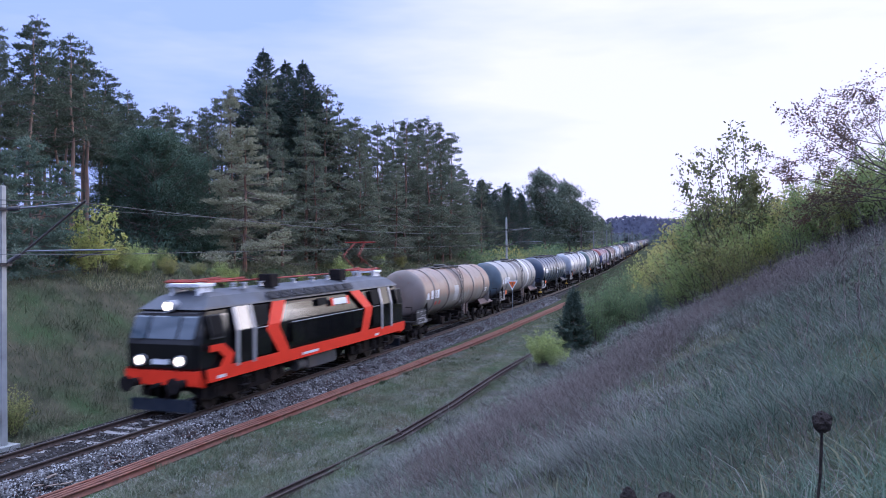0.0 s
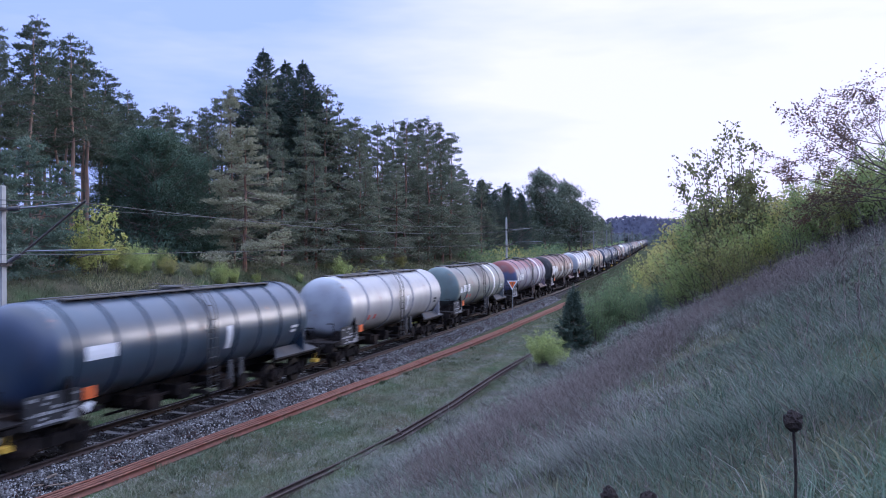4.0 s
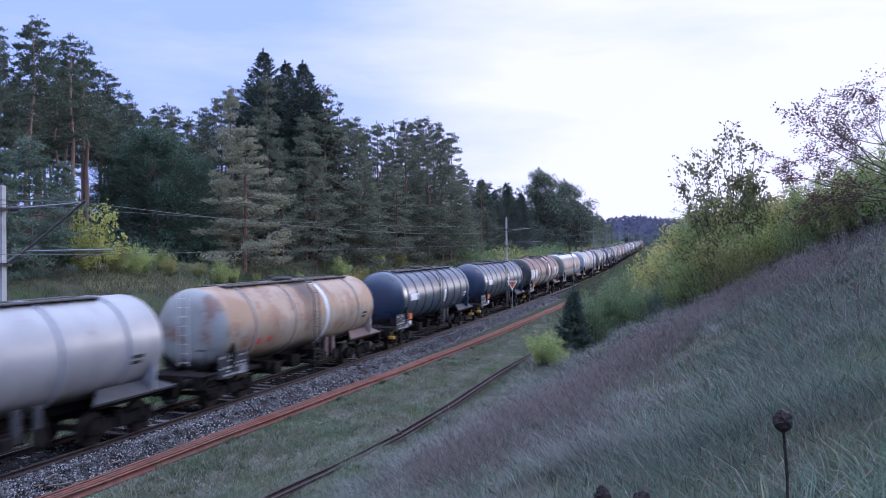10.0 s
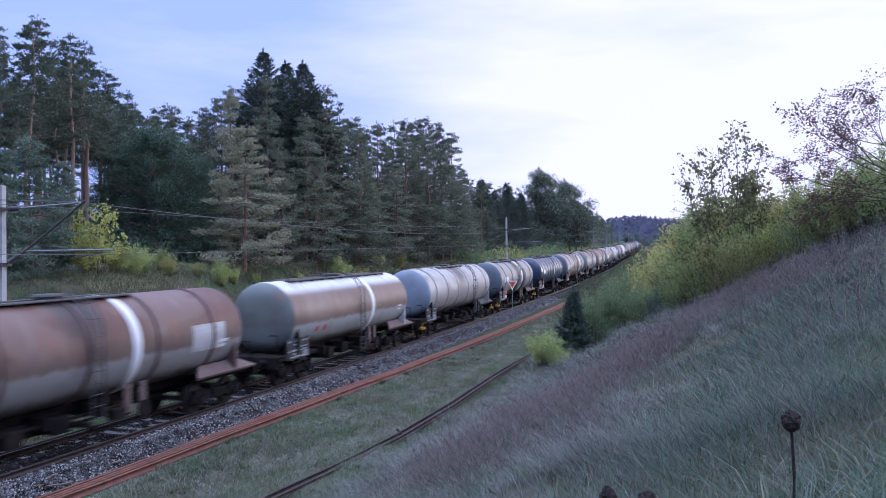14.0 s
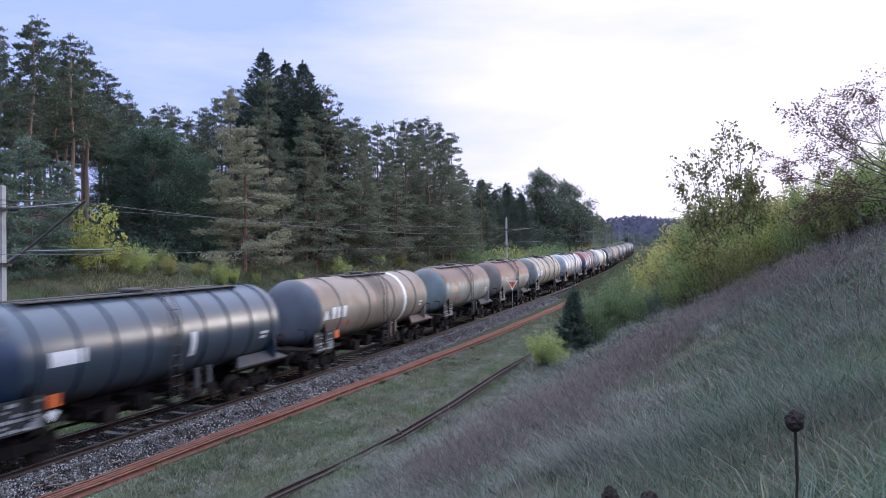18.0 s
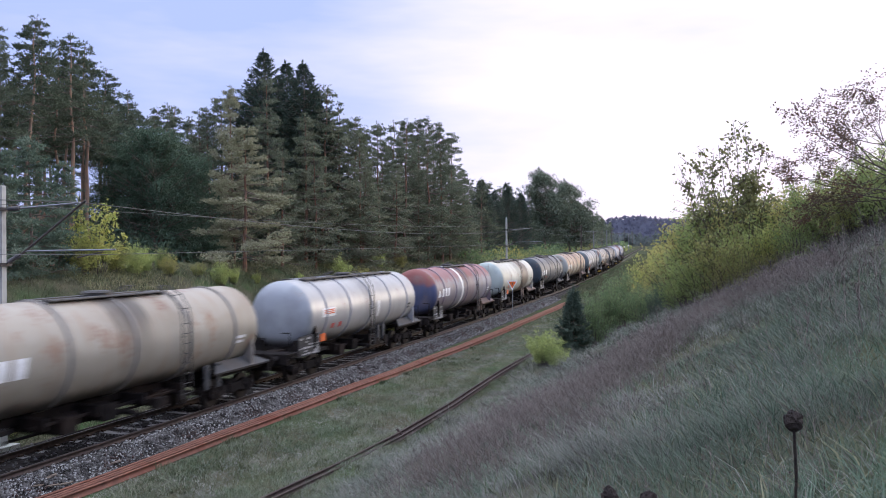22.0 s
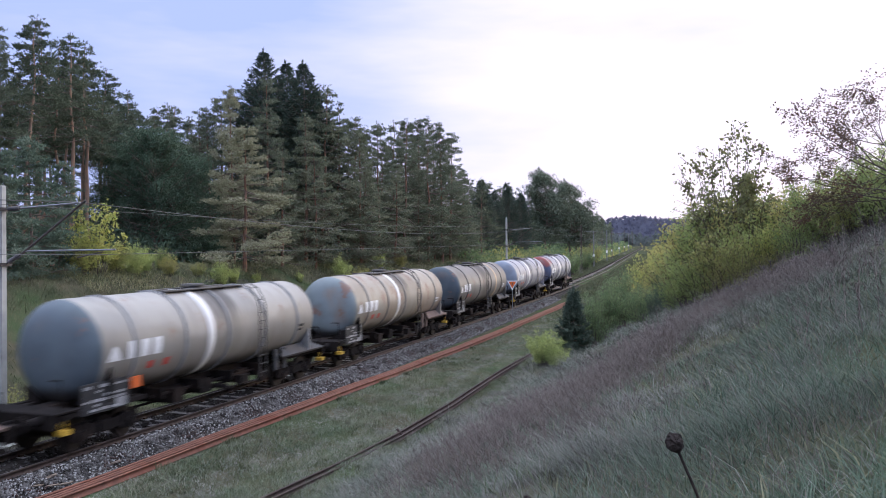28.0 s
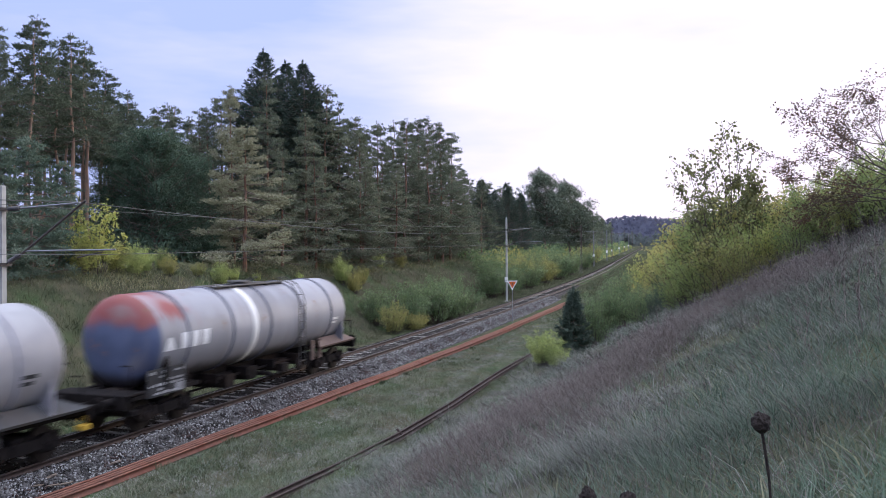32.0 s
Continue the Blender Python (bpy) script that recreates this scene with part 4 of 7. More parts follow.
    if "endladder" in opts:
        def endlad(bm):
            for d in (-0.2, 0.2):
                rod(bm, (d, 0, -1.1), (d, 0, 1.25), 0.022, n=6)
            for j in range(8):
                rod(bm, (-0.2, 0, -1.0 + 0.3 * j), (0.2, 0, -1.0 + 0.3 * j), 0.014, n=5)
        shared("end_ladder", "endladder", endlad, MAT["oldwhite"], ob, pose(0.15, -LT / 2 - 0.1, zc))
    # underframe
    for x in (-1.05, 1.05):
        for d in (-1, 1):
            shared("end_sill", "endsill", lambda bm: box(bm, -0.06, 0.06, -1.55, 1.55, 1.0, 1.17), MAT["under"], ob, pose(x, d * (L / 2 - 2.2), 0))
    shared("centre_sill", "csill%.1f" % L, lambda bm: box(bm, -0.25, 0.25, -L / 2 + 0.65, L / 2 - 0.65, 0.92, 1.2), MAT["under"], ob)
    sad = MAT["saddle" if saddle_ == "b" else "greysaddle"]
    for sgn in (-1, 1):
        end = pose(0, sgn * (L / 2 - 0.6), 0, 0, 0, 0 if sgn > 0 else 180)

        def headstock(bm):
            box(bm, -1.3, 1.3, -0.12, 0.0, 0.82, 1.2, 0.015)
            box(bm, -1.32, 1.32, -0.85, 0.0, 1.18, 1.22)
        shared("headstock", "headstock", headstock, MAT["under"], ob, end)

        def saddle(bm):
            # plates that rise from the frame's end to cradle the tank
            for s in (-1, 1):
                vs = [(s * 1.38, -0.2, 1.22), (s * 1.38, -3.5, 1.22), (s * 1.04, -3.0, 1.52), (s * 1.04, -0.9, 1.52)]
                a = [bm.verts.new(v) for v in vs]
                c = [bm.verts.new((v[0] - s * 0.03, v[1], v[2] - 0.07)) for v in vs]
                bm.faces.new(a)
                bm.faces.new(c[::-1])
                for i in range(4):
                    bm.faces.new((a[i], a[(i + 1) % 4], c[(i + 1) % 4], c[i]))
            box(bm, -1.0, 1.0, -2.75, -0.9, 1.24, 1.45)
            bmesh.ops.recalc_face_normals(bm, faces=bm.faces)

        def low_saddle(bm):
            # at the leading end only narrow dark sills carry the tank
            for s in (-1, 1):
                box(bm, min(s * 0.8, s * 1.3), max(s * 0.8, s * 1.3), -3.4, -0.3, 1.02, 1.14, 0.02)
                for d in (-2.9, -1.6):
                    box(bm, min(s * 0.7, s * 1.16), max(s * 0.7, s * 1.16), d - 0.06, d + 0.06, 1.1, 1.55)
            box(bm, -0.8, 0.8, -2.75, -1.7, 1.1, 1.3)
        if sgn > 0:
            shared("end_saddle", "saddle", saddle, sad, ob, end)
        else:
            shared("end_saddle", "lowsaddle", low_saddle, MAT["under"], ob, end)

        def cradle(bm):
            # an upright wing plate that hugs the tank near its end
            arc = [((R + 0.02) * math.cos(a), zc + (R + 0.02) * math.sin(a)) for a in (-0.30, -0.45, -0.6, -0.75, -0.9, -1.02)]
            prism(bm, [(1.02, 1.2), (1.36, 1.2), (1.40, 1.75)] + arc, -0.05, 0.05)
        for fl in (1, -1):
            shared("cradle_wing", "cradle", cradle, RIB[look_] if sgn > 0 else MAT["under"], ob, pose(0, back + sgn * (LT / 2 - 0.75), 0) @ Matrix.Diagonal((fl, 1, 1, 1)))
        for x in (-0.875, 0.875):
            def buffer_(bm):
                rod(bm, (0, 0, 0), (0, 0.38, 0), 0.12, 0.1, 12)
                rod(bm, (0, 0.36, 0), (0, 0.56, 0), 0.075, n=10)
                rod(bm, (0, 0.56, 0), (0, 0.6, 0), 0.23, 0.22, 18)
            shared("buffer", "buffer", buffer_, MAT["under"], ob, end @ pose(x, 0, 1.05))

        def hook(bm):
            rod(bm, (0, -0.1, 0.98), (0, 0.42, 0.98), 0.05)
            rod(bm, (0, 0.4, 0.98), (0, 0.55, 0.84), 0.035)
            rod(bm, (0.35, -0.05, 0.85), (0.3, 0.3, 0.55), 0.03, n=6)
        shared("coupling", "coupling", hook, MAT["under"], ob, end)

        def rail_(bm):
            rod(bm, (1.25, -0.3, 1.24), (1.25, -0.3, 2.01), 0.02, n=6)
            rod(bm, (1.26, -0.3, 2.0), (0.9, -0.3, 2.0), 0.02, n=6)

        def step_(bm):
            box(bm, 1.14, 1.42, -0.45, -0.2, 0.66, 0.78)
            for d in (-0.44, -0.22):
                rod(bm, (1.28, d, 0.7), (1.28, d, 1.0), 0.012, n=5)
        for fl in (1, -1):
            side = end @ Matrix.Diagonal((fl, 1, 1, 1))
            shared("hand_rail", "endrail", rail_, MAT["under"], ob, side)
            shared("footstep", "footstep", step_, MAT["yellowmark" if "yellow" in opts else "under"], ob, side)
        bogie_parts(ob, sgn * (L / 2 - 2.65), saddle_)
    # cradle legs, brake gear and bottom outlet under the tank
    ly2 = ly + 1.5
    for y in (ly2, ly2 + 0.62):
        for x in (-1.12, 1.12):
            shared("cradle_leg", "cradleleg", lambda bm: box(bm, -0.05, 0.05, -0.11, 0.11, 0.72, 1.5, 0.02), sad, ob, pose(x, y, 0))

    def outlet(bm):
        rod(bm, (0, 0, 1.3), (0, 0, 0.6), 0.12, n=10)
        rod(bm, (-1.15, 0, 0.68), (1.15, 0, 0.68), 0.085, n=10)
        for s in (-1, 1):
            rod(bm, (s * 1.12, 0, 0.68), (s * 1.3, 0, 0.6), 0.11, n=10)
    shared("outlet_pipe", "outlet", outlet, MAT["under"], ob, pose(0, 0.3, 0))

    def brake(bm):
        rod(bm, (0.3, -1.6, 0.75), (0.3, -0.8, 0.75), 0.2, n=12)
        rod(bm, (-0.6, -2.2, 0.7), (-0.6, -1.0, 0.7), 0.17, n=12)
        rod(bm, (1.2, -2.5, 0.62), (1.2, 1.8, 0.62), 0.02, n=5)
        box(bm, 0.95, 1.2, 1.2, 1.7, 0.6, 0.9, 0.02)
        rod(bm, (1.25, 2.3, 0.75), (1.31, 2.3, 0.75), 0.24, n=14)
        for x in (-0.75, 0.7):
            rod(bm, (x, -2.9, 0.86), (x, 2.9, 0.86), 0.05, n=6)
        rod(bm, (0.0, -2.9, 0.5), (0.0, 2.9, 0.5), 0.04, n=6)
        box(bm, -0.9, 0.9, -2.0, -1.5, 0.5, 0.95, 0.03)
        box(bm, -0.8, 0.8, -0.5, 0.1, 0.55, 1.0, 0.03)
        box(bm, -0.95, 0.6, 1.9, 2.6, 0.5, 0.95, 0.03)
        for d in (-2.7, -0.9, 0.9, 2.7):
            box(bm, -1.05, 1.05, d - 0.05, d + 0.05, 0.8, 1.1)
    shared("brake_gear", "brake", brake, MAT["under"], ob)
    # data boards at the front end of the side, with unreadable bars
    yb = -L / 2 + 1.5

    def board(bm):
        box(bm, 1.28, 1.31, 0, 1.75, 0.98, 1.78, 0.01)
        for d in (0.2, 1.5):
            box(bm, 1.05, 1.29, d, d + 0.06, 1.05, 1.1)
    shared("data_board", "databoard", board, MAT["blackmark"], ob, pose(0, yb, 0), "dark data board under the tank")

    def bars(bm):
        rnd = random.Random(14)
        for j in range(6):
            z0, y0 = 1.04 + 0.118 * j, 0.08
            while y0 < 1.6:
                w = rnd.uniform(0.08, 0.30)
                if rnd.random() < 0.55:
                    box(bm, 1.312, 1.317, y0, min(y0 + w, 1.68), z0, z0 + rnd.uniform(0.05, 0.085))
                y0 += w + rnd.uniform(0.05, 0.14)
        box(bm, 1.312, 1.318, 1.26, 1.66, 1.02, 1.26)
    tagged(shared("board_marking", "boardbars", bars, MAT["boardgrey"], ob, pose(0, yb, 0), "rows of unreadable white blocks"), kind="stuff")

    def hazard(bm):
        box(bm, 1.28, 1.31, 1.85, 2.27, 1.4, 1.72, 0.008)
    if look_ in ("slate", "brown", "cream", "navy", "taupegrey", "grey", "silver", "umber"):
        shared("hazard_plate", "hazard", hazard, MAT["orangeplate"], ob, pose(0, yb, 0), "orange hazard plate")
    if "plate" in opts and look_ in ("navy", "taupegrey"):
        def diamond(bm):
            prism(bm, [(2.0, 1.05), (2.22, 1.27), (2.0, 1.36), (1.78, 1.27)], 1.29, 1.31, "x")
        shared("danger_label", "diamond", diamond, MAT["letter"], ob, pose(0, yb, 0), "white and red danger label")

    if "red" in opts and look_ != "navy":
        for d in (2.3, 3.0):
            shared("red_label", "redlabel", lambda bm: curved_patch(bm, patch_rect(0, 0.24, -0.5, -0.33), R + 0.01), MAT["redmark"], ob, pose(0, back + d - LT / 2, zc), "small red label")
    if logo:
        # a triangle and three broad shapes in white
        def mark(bm):
            lo, hi = -0.20, 0.14
            P, n = [], 5
            for q in range(n):
                t0, t1 = q / n, (q + 1) / n
                a0, a1 = lo + (hi - lo) * t0, lo + (hi - lo) * t1
                if q < n - 1:
                    P.append([(0.6 + 0.28 * t0, a0), (1.16 - 0.28 * t0, a0), (1.16 - 0.28 * t1, a1), (0.6 + 0.28 * t1, a1)])
                for j in range(3):
                    x = 1.36 + 0.52 * j
                    P.append([(x + 0.07 * t0, a0), (x + 0.36 + 0.07 * t0, a0), (x + 0.36 + 0.07 * t1, a1), (x + 0.07 * t1, a1)])
            curved_patch(bm, P, R + 0.012)
        shared("logo", "logo", mark, MAT["letter"], ob, pose(0, back - LT / 2, zc), "white painted emblem shapes")

    def stencil(bm):
        curved_patch(bm, patch_rect(-1.7, -1.2, -0.22, -0.15) + patch_rect(-1.7, -1.3, -0.34, -0.27), R + 0.01)
    shared("stencil", "stencil", stencil, MAT["blackmark" if look_ in ("pale", "cream", "silver", "lilac", "grey", "tan") else "letter"], ob, pose(0, back + LT / 2, zc), "small unreadable stencil bars")
    if "patch" in opts:
        for at, w, lo, hi in ((0.30, 1.7, -0.35, 0.25), (-0.5 + 0.4 / LT, 2.9, -0.32, 0.28)):
            if at < 0 and look_ != "brown":
                continue
            shared("repaint_patch", "bigpatch%.1f" % w, lambda bm: curved_patch(bm, patch_rect(0, w, lo, hi, 6), R + 0.008), MAT["oldwhite"], ob, pose(0, LT * at, zc), "repainted pale rectangular patch")
    if "dark" in opts:
        shared("repaint_patch", "darkpatch", lambda bm: curved_patch(bm, patch_rect(0, 2.1, -0.85, -0.1, 6), R + 0.009), MAT["blackmark"], ob, pose(0, -LT * 0.16, zc), "black repainted patch")
        shared("repaint_band", "darkband", lambda bm: curved_patch(bm, patch_rect(0, 1.15, -1.2, 0.5, 14), R + 0.009), MAT["blackmark"], ob, pose(0, LT * 0.135, zc), "black repainted band")
    if "laddermark" in opts:
        shared("repaint_patch", "ladpatch", lambda bm: curved_patch(bm, patch_rect(0, 0.85, -0.5, 0.2, 6), R + 0.008), MAT["oldwhite"], ob, pose(0, ly - 1.25, zc), "pale repainted patch beside the ladder")
    if "brownband" in opts:
        shared("stain_band", "brownband", lambda bm: revolve_y(bm, [(-1.25, R + 0.004), (-1.2, R + 0.008), (1.2, R + 0.008), (1.25, R + 0.004)], 48), MAT["stainbrown"], ob, pose(0, LT * 0.17, zc), "broad brown stained band", smooth=True)
    if "bar" in opts:
        def bar(bm):
            curved_patch(bm, patch_rect(-0.14, 0.14, -0.42, 0.12, 5), R + 0.011)
        shared("level_mark", "bar", bar, MAT["letter"], ob, pose(0, LT * (0.1 if look_ != "charcoal" else 0.12), zc), "short white upright bar")
    if "plate" in opts:
        def lab(bm):
            curved_patch(bm, patch_rect(1.3, 2.5, -0.1, 0.16, 3), R + 0.011)
        shared("name_board", "lab", lab, MAT["bandtan" if "creamplate" in opts else "letter"], ob, pose(0, back - LT / 2, zc), "white rectangular board")
    if "orangelabel" in opts:
        def ol(bm):
            for j in range(3):
                curved_patch(bm, patch_rect(1.5, 2.4, -0.02 + 0.05 * j, 0.012 + 0.05 * j, 1), R + 0.016)
        shared("orange_bars", "ol", ol, MAT["orangeplate"], ob, pose(0, back - LT / 2, zc), "unreadable orange bars")
    return ob


REARS = (38.5, 55.5, 71.8, 88.6, 104.6, 120.3, 137.1, 154.3, 170.4, 185.9, 201.8, 217.9, 235.4, 251.0, 267.6, 282.7, 298.2, 314.7, 328.2, 341.6, 357.5, 373.4, 389.3, 404.3, 419.6, 437.1, 452.6, 468.8, 484.8, 500.2, 516.2)
LOOKS = (
    ("taupe", 5, 0, True, "b", "brown-topped grey weathered tank wagon with white emblem", "red laddermark"),
    ("grey", 4, 0.72, True, "b", "pale grey tank wagon with white band and dark end", ""),
    ("navy", 9, 0, False, "g", "navy blue many-ribbed tank wagon with white board", "plate bar yellow longwalk"),
    ("silver", 4, 0, False, "g", "clean silver-grey long tank wagon with roof rail", "bar red longwalk"),
    ("slate", 4, 0.72, True, "g", "greenish grey tank wagon with white band", "red longwalk"),
    ("redblue", 5, 0.74, True, "b", "faded red and blue tank wagon with white band", ""),
    ("brown", 5, 0, True, "b", "dark brown rusty tank wagon with pale patches", "patch laddermark"),
    ("silver", 5, 0, False, "g", "silver-grey tank wagon with orange label bars", "plate orangelabel longwalk"),
    ("tan", 4, 0.6, False, "b", "tan tank wagon streaked with orange rust", "red endladder longwalk"),
    ("navy", 9, 0, False, "g", "navy blue many-ribbed tank wagon, dull and dusty", "plate bar yellow longwalk"),
    ("navy", 9, 0, False, "g", "navy blue many-ribbed tank wagon with a white mark", "plate bar yellow longwalk"),
    ("brown", 5, 0.62, True, "b", "rusty brown tank wagon with white band", "patch"),
    ("whiteroof", 2, 0.62, False, "b", "brown-sided tank wagon with a white top", "red longwalk smooth"),
    ("pale", 6, 0, False, "g", "pale grey ribbed tank wagon with rusty end", "yellow backladder"),
    ("taupegrey", 5, 0.6, False, "b", "taupe and grey tank wagon with white band and black panels", "dark plate longwalk yellow"),
    ("navy", 9, 0, False, "g", "navy blue many-ribbed tank wagon with red label", "plate bar longwalk red"),
    ("umber", 4, 0.72, True, "b", "tan-brown tank wagon with white band and blue end", "red"),
    ("brownroof", 1, 0, False, "g", "grey short tank wagon with rust-brown top", "plate creamplate palewalk longwalk red"),
    ("rustgrey", 1, 0, False, "g", "rust-brown short tank wagon with grey lower side", "plate creamplate palewalk longwalk"),
    ("beige", 5, 0, True, "g", "beige-grey tank wagon with white emblem", "backladder"),
    ("silver", 5, 0, False, "g", "smooth silver tank wagon with orange label bars", "plate orangelabel bar red longwalk"),
    ("redblue", 5, 0.42, True, "b", "faded red-topped tank wagon with blue end", "backladder"),
    ("cream", 2, 0, False, "b", "cream white tank wagon with a broad brown stain", "red brownband endladder longwalk smooth"),
    ("charcoal", 4, 0, True, "g", "dark grey-blue tank wagon with white emblem", "bar red backladder"),
    ("tan", 5, 0, True, "b", "orange-tan rusty tank wagon with pale lower side", "backladder"),
    ("grey", 5, 0.42, True, "g", "grey tank wagon with white band and blue end", "yellow backladder red"),
    ("beige", 5, 0.43, True, "b", "beige and tan tank wagon with white band", "backladder red yellow"),
    ("greybrown", 4, 0.72, True, "g", "brownish grey tank wagon with a tan band", "tanband red"),
    ("lilac", 5, 0.42, True, "g", "silver-lilac tank wagon with white band", "red yellow backladder"),
    ("bluelilac", 5, 0.42, True, "b", "grey-lilac last tank wagon with red and blue end", "backladder"),
)
TAIL = {3: 0.75, 4: 0.55, 7: 0.6, 8: 0.4, 15: 0.6, 19: 0.4, 22: 0.0, 26: 0.4}
SHORT = {0: 0.75, 5: 0.9, 6: 0.5, 25: 0.2, 26: 0.5}
MOVING = []


def build_wagons():
    for k, l in enumerate(LOOKS):
        a, b = REARS[k] + (1.75 if k else 0.62), REARS[k + 1] + 1.75
        ob = wagon((b - a,) + l, SHORT.get(k, 0.5 if l[0] in ("navy", "silver", "slate") else 0.0), TAIL.get(k, 0.3))
        MOVING.append((ob, (a + b) / 2, (b - a) / 2 - 2.65))


build_wagons()


# ---- locomotive ----
MAT.update({
    "lblack": material("gloss_black_paint", (0.010, 0.010, 0.011), (0.013, 0.012, 0.012), 2, 0.10, spec=0.22),
    "lred": material("orange_red_paint", (0.72, 0.045, 0.018), (0.64, 0.04, 0.016), 2, 0.45, spec=0.06),
    "lroof": material("grey_roof_paint", (0.11, 0.115, 0.13), (0.075, 0.08, 0.09), 2, 0.5, c3=(0.09, 0.085, 0.08), stain=0.25),
    "lpanto": material("red_frame_paint", (0.34, 0.045, 0.03), (0.24, 0.04, 0.03), 5, 0.5),
    "lgrey": material("light_grey_metal", (0.42, 0.42, 0.43), (0.34, 0.34, 0.35), 4, 0.4, 0.3),
    "lglass": material("dark_tinted_glass", (0.006, 0.006, 0.007), (0.01, 0.01, 0.011), 1, 0.06, spec=0.12),
    "lscreen": material("windscreen_glass", (0.05, 0.07, 0.09), (0.06, 0.08, 0.10), 1, 0.05, spec=0.7),
    "lpost": material("brushed_grey_post", (0.36, 0.36, 0.37), (0.28, 0.28, 0.29), 4, 0.45, 0.2),
    "lvent": material("dark_recessed_pane", (0.006, 0.006, 0.007), (0.011, 0.011, 0.012), 1, 0.6, spec=0.03),
    "lamp": glowing("lit_headlamp", (1.0, 0.78, 0.52), 4.5),
    "plough": material("blue_grey_plough", (0.022, 0.027, 0.04), (0.035, 0.04, 0.05), 3, 0.7, spec=0.05),
})


def lean(bm):
    """The flanks lean inwards above the waist."""
    g = bm.verts[:] + bm.edges[:] + bm.faces[:]
    bmesh.ops.bisect_plane(bm, geom=g, plane_co=(0, 0, 2.52), plane_no=(0, 0, 1))
    for v in bm.verts:
        if v.co.z > 2.52 and abs(v.co.x) > 0.4:
            v.co.x -= math.copysign(0.23 * (v.co.z - 2.52), v.co.x)


def both(name, pts, mat, ob, x0=1.504, t=0.012, label=""):
    """The same flat piece on both flanks."""
    for s in (1, -1):
        bm = B()
        prism(bm, pts, x0, x0 + t, "x")
        lean(bm)
        o = part(name, bm, mat, ob, label)
        if s < 0:
            o.matrix_basis = Matrix.Diagonal((-1, 1, 1, 1))


def rect(y0, y1, z0, z1):
    return [(y0, z0), (y1, z0), (y1, z1), (y0, z1)]


def locomotive():
    ob = tagged(empty("locomotive"), "black electric locomotive with orange-red stripes and lit headlamps", "locomotive")
    bm = B()
    prism(bm, [(-8.45, 1.0), (-8.72, 1.5), (-8.75, 2.25), (-8.32, 3.2), (-8.05, 3.32), (8.35, 3.32), (8.62, 3.2), (9.05, 2.25), (9.02, 1.5), (8.75, 1.0)], -1.5, 1.5, "x")
    for v in bm.verts:
        if abs(v.co.y) > 8.2:
            v.co.x *= 0.9
    bmesh.ops.bevel(bm, geom=[e for e in bm.edges if abs(e.verts[0].co.y) > 8.0 and abs(e.verts[1].co.y) > 8.0 and abs(e.verts[0].co.x - e.verts[1].co.x) < 0.2], offset=0.12, segments=3, affect="EDGES")
    lean(bm)
    part("body", bm, MAT["lblack"], ob)
    bm = B()
    prism(bm, [(-1.335, 3.30), (-1.32, 3.36), (-1.05, 3.68), (-0.7, 3.79), (0.0, 3.85), (0.7, 3.79), (1.05, 3.68), (1.32, 3.36), (1.335, 3.30)], -8.2, 8.5)
    for v in bm.verts:
        if abs(v.co.y) > 8:
            k = (v.co.z - 3.30) / 0.56
            v.co.y -= math.copysign(1.0 * k, v.co.y)
            v.co.x *= 0.92
    part("roof", bm, MAT["lroof"], ob, "dull grey curved roof")
    # lower stripe and arrows
    both("stripe", [(-8.42, 1.02), (8.75, 1.02), (8.8, 1.46), (-8.5, 1.46)], MAT["lred"], ob, label="orange-red stripe")
    both("chevron", [(-8.3, 2.2), (-7.55, 2.2), (-6.92, 1.8), (-7.1, 1.46), (-7.75, 1.46), (-7.5, 1.75), (-7.85, 1.98), (-8.3, 1.98)], MAT["lred"], ob, 1.506, label="orange-red arrow")
    both("chevron", [(-4.15, 3.31), (-3.2, 3.31), (-3.95, 2.4), (-3.2, 1.46), (-4.0, 1.46), (-4.85, 2.38)], MAT["lred"], ob, 1.509, label="orange-red arrow")
    both("chevron", [(2.55, 3.31), (3.55, 3.31), (4.67, 2.45), (4.15, 1.46), (3.3, 1.46), (3.8, 2.42)], MAT["lred"], ob, 1.509, label="orange-red arrow")
    # cab windows, doors with posts, panels
    for y0, y1, d0, d1 in ((-8.15, -7.5, -6.72, -5.69), (7.9, 8.5, 5.75, 6.95)):
        both("cab_window", rect(y0, y1, 2.42, 3.1), MAT["lvent"], ob, 1.508)
        both("window_frame", rect(y0 - 0.05, y1 + 0.05, 2.37, 3.15), MAT["blackmark"], ob, 1.503, 0.008)
        both("door", rect(d0, d1, 1.42, 3.3), MAT["lblack"], ob, 1.507)
        both("door_window", rect(d0 + 0.26, d1 - 0.26, 1.75, 2.5), MAT["lglass"], ob, 1.52)
        for y in (d0, d1):
            both("door_rail", rect(y - 0.085, y + 0.085, 1.35, 3.3), MAT["lpost"], ob, 1.522, 0.03, "light grey door post")
        c = (d0 + d1) / 2
        for sd in (-1.45, 1.45):
            bm = B()
            for j in range(3):
                box(bm, sd - 0.1, sd + 0.1, c - 0.25, c + 0.25, 0.35 + 0.28 * j, 0.38 + 0.28 * j)
            for d in (-0.24, 0.24):
                box(bm, sd - 0.02, sd + 0.02, c + d - 0.02, c + d + 0.02, 0.35, 1.02)
            part("door_step", bm, MAT["under"], ob)
    for y0, y1 in ((-5.5, -4.55), (4.75, 5.55)):
        both("panel", rect(y0, y1, 1.52, 2.42), MAT["lglass"], ob, 1.507)
        both("panel", rect(y0, y1, 2.56, 3.25), MAT["lvent"], ob, 1.507)
        both("trim", rect(y0, y1, 2.47, 2.5), MAT["lpost"], ob, 1.507)
